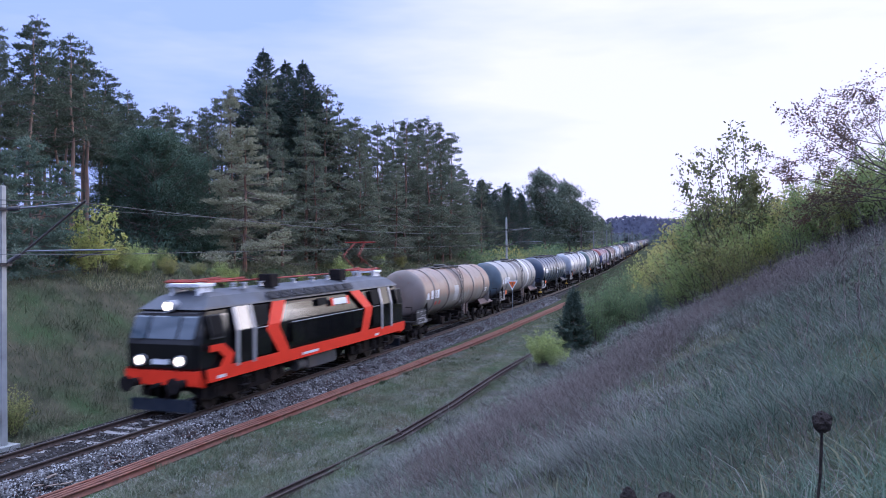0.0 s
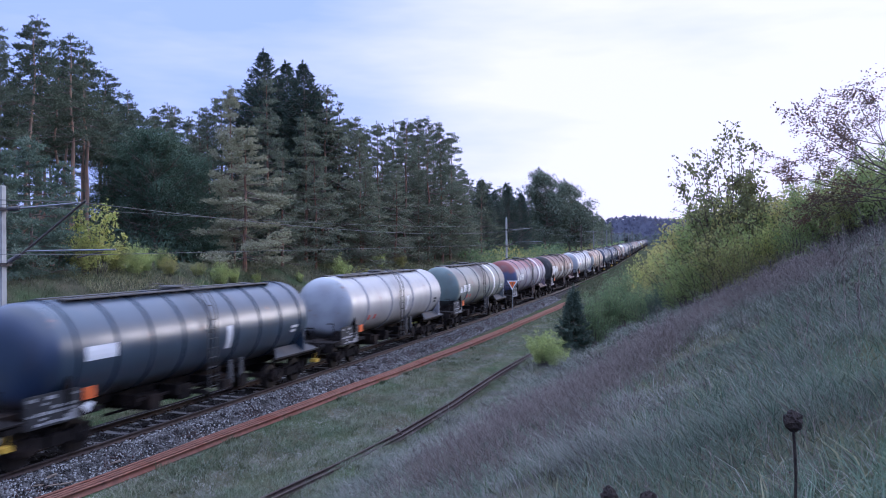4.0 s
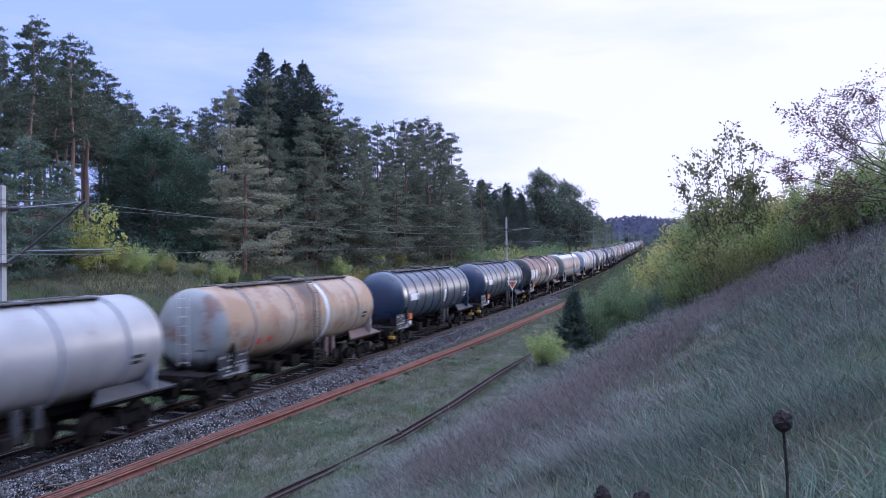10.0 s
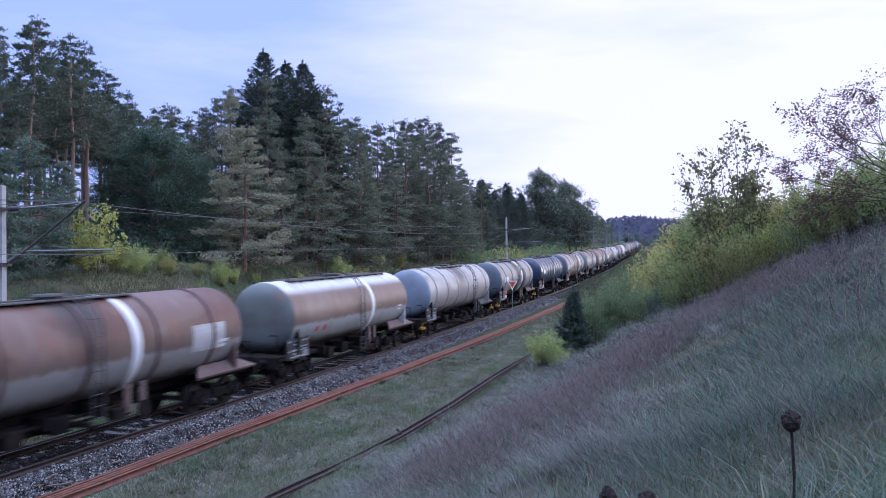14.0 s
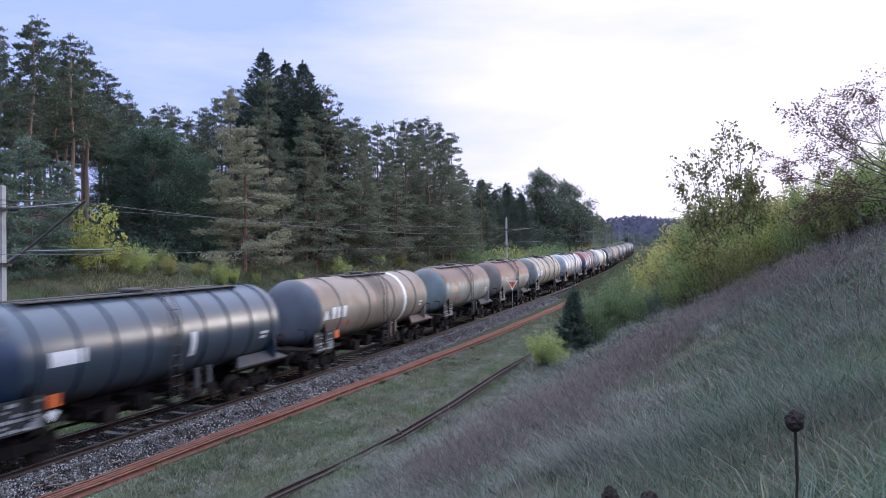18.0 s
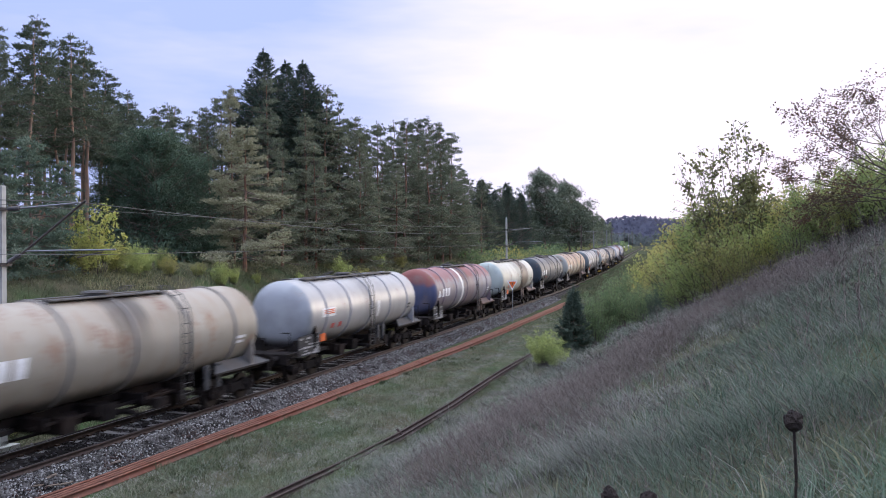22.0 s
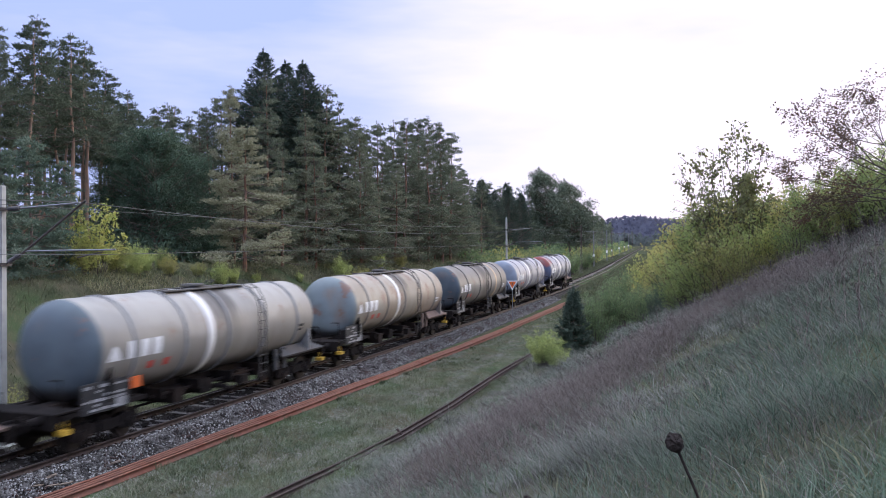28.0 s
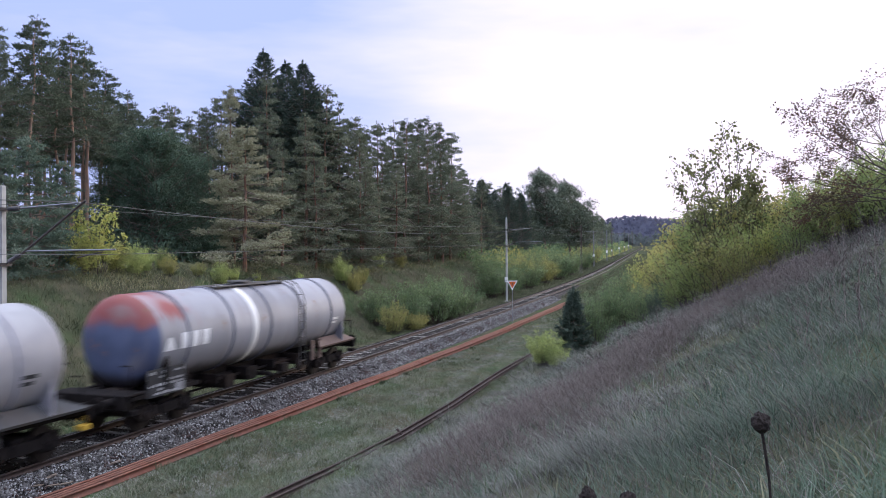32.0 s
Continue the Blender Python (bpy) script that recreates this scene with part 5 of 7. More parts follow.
    for k in range(6):
        y = -2.95 + 1.09 * k
        both("lower_panel", rect(y, y + 0.98, 1.66, 2.4), MAT["lglass"], ob, 1.507)
        both("trim", rect(y, y + 1.07, 2.45, 2.485), MAT["lpost"], ob, 1.507)
    both("side_window", rect(-0.65, 0.15, 2.92, 3.2), MAT["lvent"], ob, 1.508)
    both("name_plate", rect(0.75, 2.05, 2.85, 3.1), MAT["letter"], ob, 1.509, label="white lettering plate with red ends")
    for y in (0.63, 2.17):
        both("plate_end", rect(y - 0.1, y + 0.1, 2.8, 3.15), MAT["lred"], ob, 1.51)
    for y in (-7.9, 4.9):
        both("side_mark", rect(y, y + 0.45, 1.1, 1.2), MAT["letter"], ob, 1.518, 0.006, "unreadable white bar")
    both("side_mark", rect(-2.2, -0.9, 1.12, 1.22), MAT["letter"], ob, 1.518, 0.006, "unreadable white bar")
    for k in range(8):
        y = -4.2 + 0.92 * k
        for s in (1, -1):
            bm = B()
            q = [(y, -0.16), (y + 0.8, -0.16), (y + 0.8, 0.16), (y, 0.16)]
            prism(bm, q, 0, 0.02, "z")
            for j in range(5):
                box(bm, y + 0.04, y + 0.76, -0.13 + 0.06 * j, -0.11 + 0.06 * j, 0.02, 0.035)
            g = part("roof_grille", bm, MAT["blackmark"], ob)
            g.matrix_basis = Matrix.Diagonal((s, 1, 1, 1)) @ pose(1.197, 0, 3.53, 0, 49.8, 0) @ Matrix(((0, 1, 0, 0), (1, 0, 0, 0), (0, 0, 1, 0), (0, 0, 0, 1)))
    # ends: windscreens, lamps, red skirt, buffers, ploughs
    for s in (1, -1):
        e = Matrix.Translation((0, 0.3, 0)) if s > 0 else Matrix.Rotation(math.pi, 4, "Z")

        def put(name, bm, mat, label="", smooth=False):
            o = part(name, bm, mat, ob, label, smooth)
            o.matrix_basis = e
        for x0, x1 in ((-1.18, -0.62), (-0.54, 0.54), (0.62, 1.18)):
            bm = B()
            vs = [(x0, -9.02, 2.42), (x1, -9.02, 2.42), (x1, -8.72, 3.08), (x0, -8.72, 3.08)]
            a = [bm.verts.new(v) for v in vs]
            c = [bm.verts.new((v[0], v[1] + 0.06, v[2] + 0.03)) for v in vs]
            bm.faces.new(a)
            bm.faces.new(c[::-1])
            for i in range(4):
                bm.faces.new((a[i], a[(i + 1) % 4], c[(i + 1) % 4], c[i]))
            bmesh.ops.recalc_face_normals(bm, faces=bm.faces)
            put("windscreen", bm, MAT["lscreen"])
        lit = s > 0
        for x, z, r in ((-0.74, 1.74, 0.15), (0.74, 1.74, 0.15), (0, 3.42, 0.15)):
            bm = B()
            y = -9.07 if z < 3 else -8.62
            rod(bm, (x, y + 0.35, z), (x, y - 0.06, z), r + 0.04, n=20)
            put("lamp_housing", bm, MAT["lgrey"])
            bm = B()
            rod(bm, (x, y - 0.055, z), (x, y - 0.075, z), r, r * 0.8, 20)
            put("headlamp", bm, MAT["lamp" if lit else "lglass"], "bright lit headlamp" if lit else "dark headlamp")
        bm = B()
        prism(bm, [(-9.08, 0.98), (-8.6, 0.85), (-8.6, 1.42), (-9.06, 1.42)], -1.34, 1.34, "x")
        put("buffer_beam", bm, MAT["lred"], "orange-red front skirt")
        bm = B()
        box(bm, -0.32, 0.32, -9.085, -9.065, 1.62, 1.78)
        put("front_marking", bm, MAT["letter"], "unreadable white bar")
        bm = B()
        prism(bm, [(-9.4, 0.14), (-9.05, 0.52), (-8.95, 0.52), (-8.95, 0.14)], -1.15, 1.15, "x")
        for v in bm.verts:
            if abs(v.co.x) > 1 and v.co.y < -9.2:
                v.co.y += 0.35
        put("plough", bm, MAT["plough"], "blue-grey snow plough")
        for x in (-0.875, 0.875):
            bm = B()
            rod(bm, (x, -9.0, 1.05), (x, -9.4, 1.05), 0.13, n=12)
            rod(bm, (x, -9.4, 1.05), (x, -9.58, 1.05), 0.08, n=10)
            rod(bm, (x, -9.58, 1.05), (x, -9.62, 1.05), 0.25, n=18)
            put("buffer", bm, MAT["under"])
        bm = B()
        rod(bm, (0, -9.0, 1.0), (0, -9.45, 0.98), 0.06)
        put("coupling", bm, MAT["under"])
        for x in (-0.4, 0.4):
            bm = B()
            rod(bm, (x, -9.0, 0.9), (x * 0.9, -9.3, 0.55), 0.03, n=6)
            put("brake_hose", bm, MAT["under"])
        bm = B()
        box(bm, -0.62, 0.62, -7.9, -6.95, 3.98, 4.1, 0.03)
        for x in (-0.5, 0.5):
            box(bm, x - 0.05, x + 0.05, -7.8, -7.05, 3.7, 3.98)
        put("air_conditioner", bm, MAT["white"], "white roof unit over the cab")
    # underside: three-axle bogies, tanks and boxes
    for y in (-5.6, 5.6):
        bg = child(empty("bogie", pose(0, y, 0)), ob, "black three-axle bogie")
        for x in (-1.08, 1.08):
            bm = B()
            prism(bm, [(-2.6, 0.5), (-2.2, 0.38), (2.2, 0.38), (2.6, 0.5), (2.6, 0.8), (1.4, 0.9), (-1.4, 0.9), (-2.6, 0.8)], x - 0.08, x + 0.08, "x")
            for d in (-1.75, 0, 1.75):
                box(bm, min(x, x * 1.14), max(x, x * 1.14), d - 0.22, d + 0.22, 0.42, 0.8, 0.03)
                for q in (-0.4, 0.4):
                    rod(bm, (x * 1.08, d + q, 0.55), (x * 1.08, d + q, 0.95), 0.1, n=8)
            part("side_frame", bm, MAT["under"], bg)
        for d in (-1.75, 0, 1.75):
            bm = B()
            rod(bm, (-0.9, 0, 0), (0.9, 0, 0), 0.1, n=10)
            for s in (-1, 1):
                rod(bm, (s * 0.70, 0, 0), (s * 0.84, 0, 0), 0.62, n=24)
            WHEELS.append((part("wheelset", bm, MAT["wheel"], bg, "worn steel wheels on an axle", m=pose(0, d, 0.625)), d, 0.625))
    bm = B()
    box(bm, -1.3, 1.3, -1.3, 1.2, 0.45, 0.95, 0.05)
    part("equipment_box", bm, MAT["greysaddle"], ob, "grey equipment box under the frame")
    for x in (-1.15, 1.15):
        bm = B()
        rod(bm, (x, -2.2, 0.68), (x, -1.5, 0.68), 0.2, n=14)
        part("air_tank", bm, MAT["greysaddle"], ob)
    # roof: pantographs, insulators, boxes
    for y in (-6.2, 6.2):
        bm = B()
        for x in (-0.55, 0.55):
            rod(bm, (x, y - 0.9, 4.12), (x, y + 0.9, 4.12), 0.03, n=6)
            rod(bm, (x, y - 0.6, 4.14), (x * 0.9, y + 1.5, 4.22), 0.022, n=6)
            rod(bm, (x, y + 0.6, 4.14), (x * 0.9, y - 1.5, 4.22), 0.022, n=6)
        for d in (-1.5, -0.9, 0.9, 1.5):
            rod(bm, (-0.6, y + d, 4.16), (0.6, y + d, 4.16), 0.028, n=6)
        if y > 0:
            for x in (-0.5, 0.5):
                rod(bm, (x, y + 1.0, 4.15), (x * 0.8, y - 0.6, 4.85), 0.022, n=6)
                rod(bm, (x * 0.8, y - 0.6, 4.85), (x * 0.5, y + 0.5, 5.5), 0.018, n=6)
            rod(bm, (-0.8, y + 0.5, 5.5), (0.8, y + 0.5, 5.5), 0.03, n=6)
        part("pantograph", bm, MAT["lpanto"], ob, "red tubular pantograph frame")
        for x in (-0.5, 0.5):
            for d in (-0.8, 0.8):
                bm = B()
                for j in range(3):
                    rod(bm, (x, y + d, 3.86 + 0.07 * j), (x, y + d, 3.92 + 0.07 * j), 0.1, 0.06, 10)
                part("insulator", bm, MAT["lgrey"], ob)
    bm = B()
    rod(bm, (0.2, -4.6, 4.08), (0.2, 4.4, 4.08), 0.03, n=6)
    part("roof_conductor", bm, MAT["lpanto"], ob, "red roof conductor")
    for y in (-3.2, 2.8):
        bm = B()
        box(bm, 0.35, 0.9, y - 0.3, y + 0.3, 3.8, 4.28, 0.03)
        part("roof_box", bm, MAT["under"], ob)
    for y in (-5.0, -3.9, -1.4, 0.2, 1.6):
        bm = B()
        rod(bm, (0.7, y, 3.85), (0.7, y, 4.02), 0.09, 0.06, 10)
        rod(bm, (0.7, y, 4.0), (0.7, y, 4.04), 0.13, n=12)
        part("roof_insulator", bm, MAT["lgrey"], ob)
    return ob


loco = locomotive()
loco.scale = (1, 0.985, 1)
MOVING.append((loco, 29.6, 5.5))


# ---- trees and shrubs ----
def tris_fan(rng, P, D, n, length, width, spread, jitter=0.25):
    """n thin triangles from each point P, about the direction D: tufts of needles."""
    m = len(P)
    d = D[:, None, :] + spread * rng.normal(size=(m, n, 3))
    d /= np.linalg.norm(d, axis=2, keepdims=True)
    ln = length * rng.uniform(0.6, 1.25, (m, n, 1))
    side = np.cross(d, rng.normal(size=(m, n, 3)))
    side /= np.linalg.norm(side, axis=2, keepdims=True) + 1e-9
    p = P[:, None, :] + jitter * length * rng.normal(size=(m, n, 3))
    V = np.stack([p - side * width / 2, p + side * width / 2, p + d * ln], 2).reshape(-1, 3)
    return V, np.arange(len(V)).reshape(-1, 3)


def leaf_quads(rng, P, size, droop=0.2):
    """A small pointed leaf at each point."""
    n = len(P)
    a = rng.normal(size=(n, 3))
    a[:, 2] -= droop
    a /= np.linalg.norm(a, axis=1, keepdims=True)
    b = np.cross(a, rng.normal(size=(n, 3)))
    b /= np.linalg.norm(b, axis=1, keepdims=True) + 1e-9
    s = size * rng.uniform(0.6, 1.3, (n, 1))
    V = np.stack([P, P + a * s * 0.5 + b * s * 0.32, P + a * s, P + a * s * 0.45 - b * s * 0.32], 1).reshape(-1, 3)
    return V, np.arange(len(V)).reshape(-1, 4)


def tubes(segs, n=5):
    """Tapered sticks (a, b, ra, rb) as one mesh's arrays."""
    A, Bv = np.array([s[0] for s in segs], float), np.array([s[1] for s in segs], float)
    ra, rb = np.array([s[2] for s in segs], float), np.array([s[3] for s in segs], float)
    d = Bv - A
    d /= np.linalg.norm(d, axis=1, keepdims=True) + 1e-9
    u = np.cross(d, np.where(np.abs(d[:, 2:3]) < 0.9, [[0, 0, 1.0]], [[1.0, 0, 0]]))
    u /= np.linalg.norm(u, axis=1, keepdims=True)
    w = np.cross(d, u)
    an = 2 * np.pi * np.arange(n) / n
    ring = u[:, None, :] * np.cos(an)[None, :, None] + w[:, None, :] * np.sin(an)[None, :, None]
    V = np.concatenate([A[:, None] + ring * ra[:, None, None], Bv[:, None] + ring * rb[:, None, None]], 1)
    i = np.arange(n)
    F = np.stack([i, (i + 1) % n, (i + 1) % n + n, i + n], -1)
    F = F[None] + (2 * n * np.arange(len(segs)))[:, None, None]
    return V.reshape(-1, 3), F.reshape(-1, 4)


def trunk_segs(rng, h, r, lean=0.02, n=9):
    pts = [np.zeros(3)]
    dr = rng.normal(0, lean, 2)
    for k in range(1, n + 1):
        q = np.array([dr[0] * h * k / n + rng.normal(0, 0.004) * h, dr[1] * h * k / n + rng.normal(0, 0.004) * h, h * k / n])
        pts.append(q)
    return [(pts[k], pts[k + 1], r * (1 - 0.9 * k / n), r * (1 - 0.9 * (k + 1) / n)) for k in range(n)], np.array(pts)


def stem(pts, radii, n=8):
    """One tapered trunk through the points."""
    an = 2 * np.pi * np.arange(n) / n
    ring = np.stack([np.cos(an), np.sin(an), np.zeros(n)], -1)
    V = np.asarray(pts)[:, None, :] + ring[None] * np.asarray(radii)[:, None, None]
    i = np.arange(len(pts) * n).reshape(-1, n)
    j = np.roll(i, -1, 1)
    return V.reshape(-1, 3), np.stack([i[:-1], j[:-1], j[1:], i[1:]], -1).reshape(-1, 4)


def pine(seed, h, r, base, needle, bark, whorl=0.5, fill=1.0, thin=0.0):
    """A pine: whorled limbs that fork into twigs, each twig ending in a flat pad of needle tufts; base is the bare share of the trunk, thin opens the top."""
    rng = np.random.default_rng(seed)
    root = empty("conifer")
    segs, pts = trunk_segs(rng, h, 0.009 * h + 0.03, 0.02)
    V, F = stem(pts, [q[2] for q in segs] + [segs[-1][3]])
    child(new("trunk", mesh_np("trunk", V, F, bark, smooth=True)), root)
    limbs, C, size = [], [], []
    z = base * h

    def axis(zz):
        return np.array([np.interp(zz, pts[:, 2], pts[:, 0]), np.interp(zz, pts[:, 2], pts[:, 1]), zz])
    while z < h * 0.985:
        u = (z / h - base) / (1 - base)
        env = 1.12 * min(1.0, 0.62 + 1.3 * u) * (1.02 - u) ** 1.12
        turn = rng.uniform(0, 6.28)
        n = rng.integers(3, 6)
        for k in range(n):
            if rng.random() < 0.20 + thin * u:
                continue
            ln = r * env * rng.uniform(0.4, 1.25) + 0.22
            a = turn + 6.28 * k / n + rng.normal(0, 0.25)
            rise = -0.12 + 0.42 * u ** 2 + rng.normal(0, 0.24)
            d = np.array([math.cos(a), math.sin(a), rise])
            d /= np.linalg.norm(d)
            c = axis(z + rng.uniform(-0.12, 0.12))
            mid = c + d * ln * 0.55 - np.array([0, 0, 0.05 * ln])
            tip = c + d * ln + np.array([0, 0, 0.12 * ln])
            rr = 0.010 * ln + 0.008
            limbs += [(c, mid, rr * 1.4, rr), (mid, tip, rr, rr * 0.35)]
            side = np.cross(d, [0, 0, 1.0])
            side /= np.linalg.norm(side)
            C.append(tip)
            size.append(0.12 + 0.04 * ln)
            for q in range(int(2 + 2.6 * ln * fill)):
                t = rng.uniform(0.42, 1.0)
                b = c + (mid - c) * min(1, t / 0.55) if t < 0.55 else mid + (tip - mid) * (t - 0.55) / 0.45
                tl = (0.36 * ln * (1.2 - t) + 0.16) * rng.uniform(0.5, 1.1)
                e = b + (d * rng.uniform(0.3, 0.9) + side * rng.choice((-1, 1)) * rng.uniform(0.5, 1.0) + np.array([0, 0, rng.normal(0.12, 0.16)])) * tl
                limbs.append((b, e, rr * 0.6, rr * 0.25))
                C.append(e)
                size.append(0.10 + 0.04 * ln)
        z += whorl * rng.uniform(0.75, 1.25) * (1.0 - 0.35 * u)
    C.append(pts[-1] + np.array([0, 0, 0.05]))
    size.append(0.14)
    if base > 0.3:
        for k in range(16):
            z = h * rng.uniform(0.2, base)
            a = rng.uniform(0, 6.28)
            limbs.append((axis(z), axis(z) + np.array([math.cos(a), math.sin(a), rng.uniform(-0.4, 0.1)]) * rng.uniform(0.4, 1.5), 0.02, 0.006))
    V, F = tubes(limbs, 4)
    tagged(child(new("branchwork", mesh_np("branchwork", V, F, MAT["bark"])), root), kind="stuff")
    # pads of tufts: flat below, needles raised above
    C, size = np.array(C), np.array(size)
    m = 8
    off = rng.normal(size=(len(C), m, 3)) * size[:, None, None] * [1.0, 1.0, 0.42]
    P = (C[:, None] + off).reshape(-1, 3)
    D = (off / size[:, None, None] * 0.5 + np.array([0, 0, 0.55])).reshape(-1, 3)
    V, F = tris_fan(rng, P, D, 6, 0.125, 0.042, 0.6, 0.2)
    tagged(child(new("crown", mesh_np("crown", V, F, needle)), root), kind="stuff")
    return root


def spruce(seed, h, r, needle, bark, level=0.42, blades=5):
    """A spruce: a cone of drooping boughs in even levels, with upturned tips and hanging sprays, ending in a thin leader."""
    rng = np.random.default_rng(seed)
    root = empty("conifer")
    segs, pts = trunk_segs(rng, h, 0.010 * h + 0.02, 0.006)
    V, F = stem(pts, [q[2] for q in segs] + [segs[-1][3]])
    child(new("trunk", mesh_np("trunk", V, F, bark, smooth=True)), root)
    limbs, P, D = [], [], []
    z = 0.04 * h
    while z < h - 0.25:
        u = z / h
        n = 8 if u < 0.8 else 6
        turn = rng.uniform(0, 6.28)
        for k in range(n):
            ln = (min(0.42 * (h - z), 0.72 * r + 0.14 * (h - z) * r / h * 2) + 0.10) * rng.uniform(0.7, 1.15)
            a = turn + 6.28 * k / n + rng.normal(0, 0.2)
            d = np.array([math.cos(a), math.sin(a), 0.0])
            c = np.array([np.interp(z, pts[:, 2], pts[:, 0]), np.interp(z, pts[:, 2], pts[:, 1]), z + rng.uniform(-0.1, 0.1)])
            fall = 0.40 - 0.75 * u
            mid = c + d * ln * 0.6 - np.array([0, 0, fall * ln * 0.6])
            tip = c + d * ln - np.array([0, 0, (fall - 0.22) * ln])
            rr = 0.009 * ln + 0.006
            limbs += [(c, mid, rr * 1.3, rr), (mid, tip, rr, rr * 0.3)]
            side = np.array([-d[1], d[0], 0])
            m = int(8 + 15 * ln)
            t = rng.uniform(0.1, 1.0, m) ** 0.7
            q = c + (mid - c) * np.minimum(t / 0.6, 1)[:, None] + (tip - mid) * np.clip((t - 0.6) / 0.4, 0, 1)[:, None]
            v = rng.uniform(-1, 1, m) * (0.26 * ln * (1.05 - t) + 0.07)
            q = q + side * v[:, None] - np.array([0, 0, 1.0]) * (np.abs(v) * 0.35 + np.abs(rng.normal(0, 0.05, m)))[:, None]
            P.append(q)
            D.append(d * 0.8 + side * np.sign(v)[:, None] * 0.5 + np.array([0, 0, -0.35 + 0.5 * u]))
        z += level * (1.05 - 0.5 * u)
    lead = np.stack([np.full(16, pts[-1, 0]), np.full(16, pts[-1, 1]), np.linspace(h - 0.7, h + 0.05, 16)], -1)
    P.append(lead)
    D.append(np.repeat([[0, 0, 1.0]], 16, 0))
    V, F = tubes(limbs, 4)
    tagged(child(new("branchwork", mesh_np("branchwork", V, F, MAT["bark"])), root), kind="stuff")
    V, F = tris_fan(rng, np.concatenate(P), np.concatenate(D), blades, 0.20, 0.045, 0.42, 0.15)
    tagged(child(new("crown", mesh_np("crown", V, F, needle)), root), kind="stuff")
    return root


def shoots(seed, h, r, leaf, size, n_shoots=34, per=60, name="shrub", arch=0.25):
    """A shrub of upright shoots that fan out and arch over, leaves hanging along the upper part of each and of its side twigs."""
    rng = np.random.default_rng(seed)
    root = empty(name)
    segs, P = [], []
    for k in range(n_shoots):
        a = rng.uniform(0, 6.28)
        q = rng.random() ** 0.55
        foot = np.array([math.cos(a), math.sin(a), 0]) * 0.30 * r * q + np.array([0, 0, -0.06])
        hh = h * (1.08 - 0.34 * q ** 2) * rng.uniform(0.7, 1.04)
        top = foot + np.array([math.cos(a) * r * q * 0.95, math.sin(a) * r * q * 0.95, hh]) + rng.normal(0, 0.05, 3) * r
        bow = np.array([math.cos(a), math.sin(a), 0.0]) * arch * r * 0.35
        n = 5
        line = [foot + (top - foot) * j / n - bow * math.sin(math.pi * j / n) + rng.normal(0, 0.018, 3) * h * (j > 0) for j in range(n + 1)]
        r0 = 0.004 * h + 0.006
        segs += [(line[j], line[j + 1], r0 * (1 - 0.16 * j), r0 * (1 - 0.16 * (j + 1))) for j in range(n)]
        line = np.array(line)
        for b in range(7):
            t = rng.uniform(0.22, 0.98) * n
            j = min(int(t), n - 1)
            c = line[j] + (line[j + 1] - line[j]) * (t - j)
            g = rng.uniform(0, 6.28)
            e = c + np.array([math.cos(g), math.sin(g), rng.uniform(0.2, 1.0)]) * r * rng.uniform(0.15, 0.40)
            segs.append((c, e, r0 * 0.45, r0 * 0.2))
            w = rng.random((per // 10, 1))
            P.append(c + (e - c) * w + rng.normal(0, 0.05 * r, (per // 10, 3)))
        t = rng.uniform(0.3, 1.0, per // 3) * n
        j = np.minimum(t.astype(int), n - 1)
        P.append(line[j] + (line[j + 1] - line[j]) * (t - j)[:, None] + rng.normal(0, 0.05 * r, (per // 3, 3)))
    V, F = tubes(segs, 4)
    tagged(child(new("branchwork", mesh_np("branchwork", V, F, MAT["twig"])), root), kind="stuff")
    P = np.concatenate(P)
    P[:, 2] = np.maximum(P[:, 2], 0.04)
    V, F = leaf_quads(rng, P, size, 0.7)
    tagged(child(new("crown", mesh_np("crown", V, F, leaf)), root), kind="stuff")
    return root


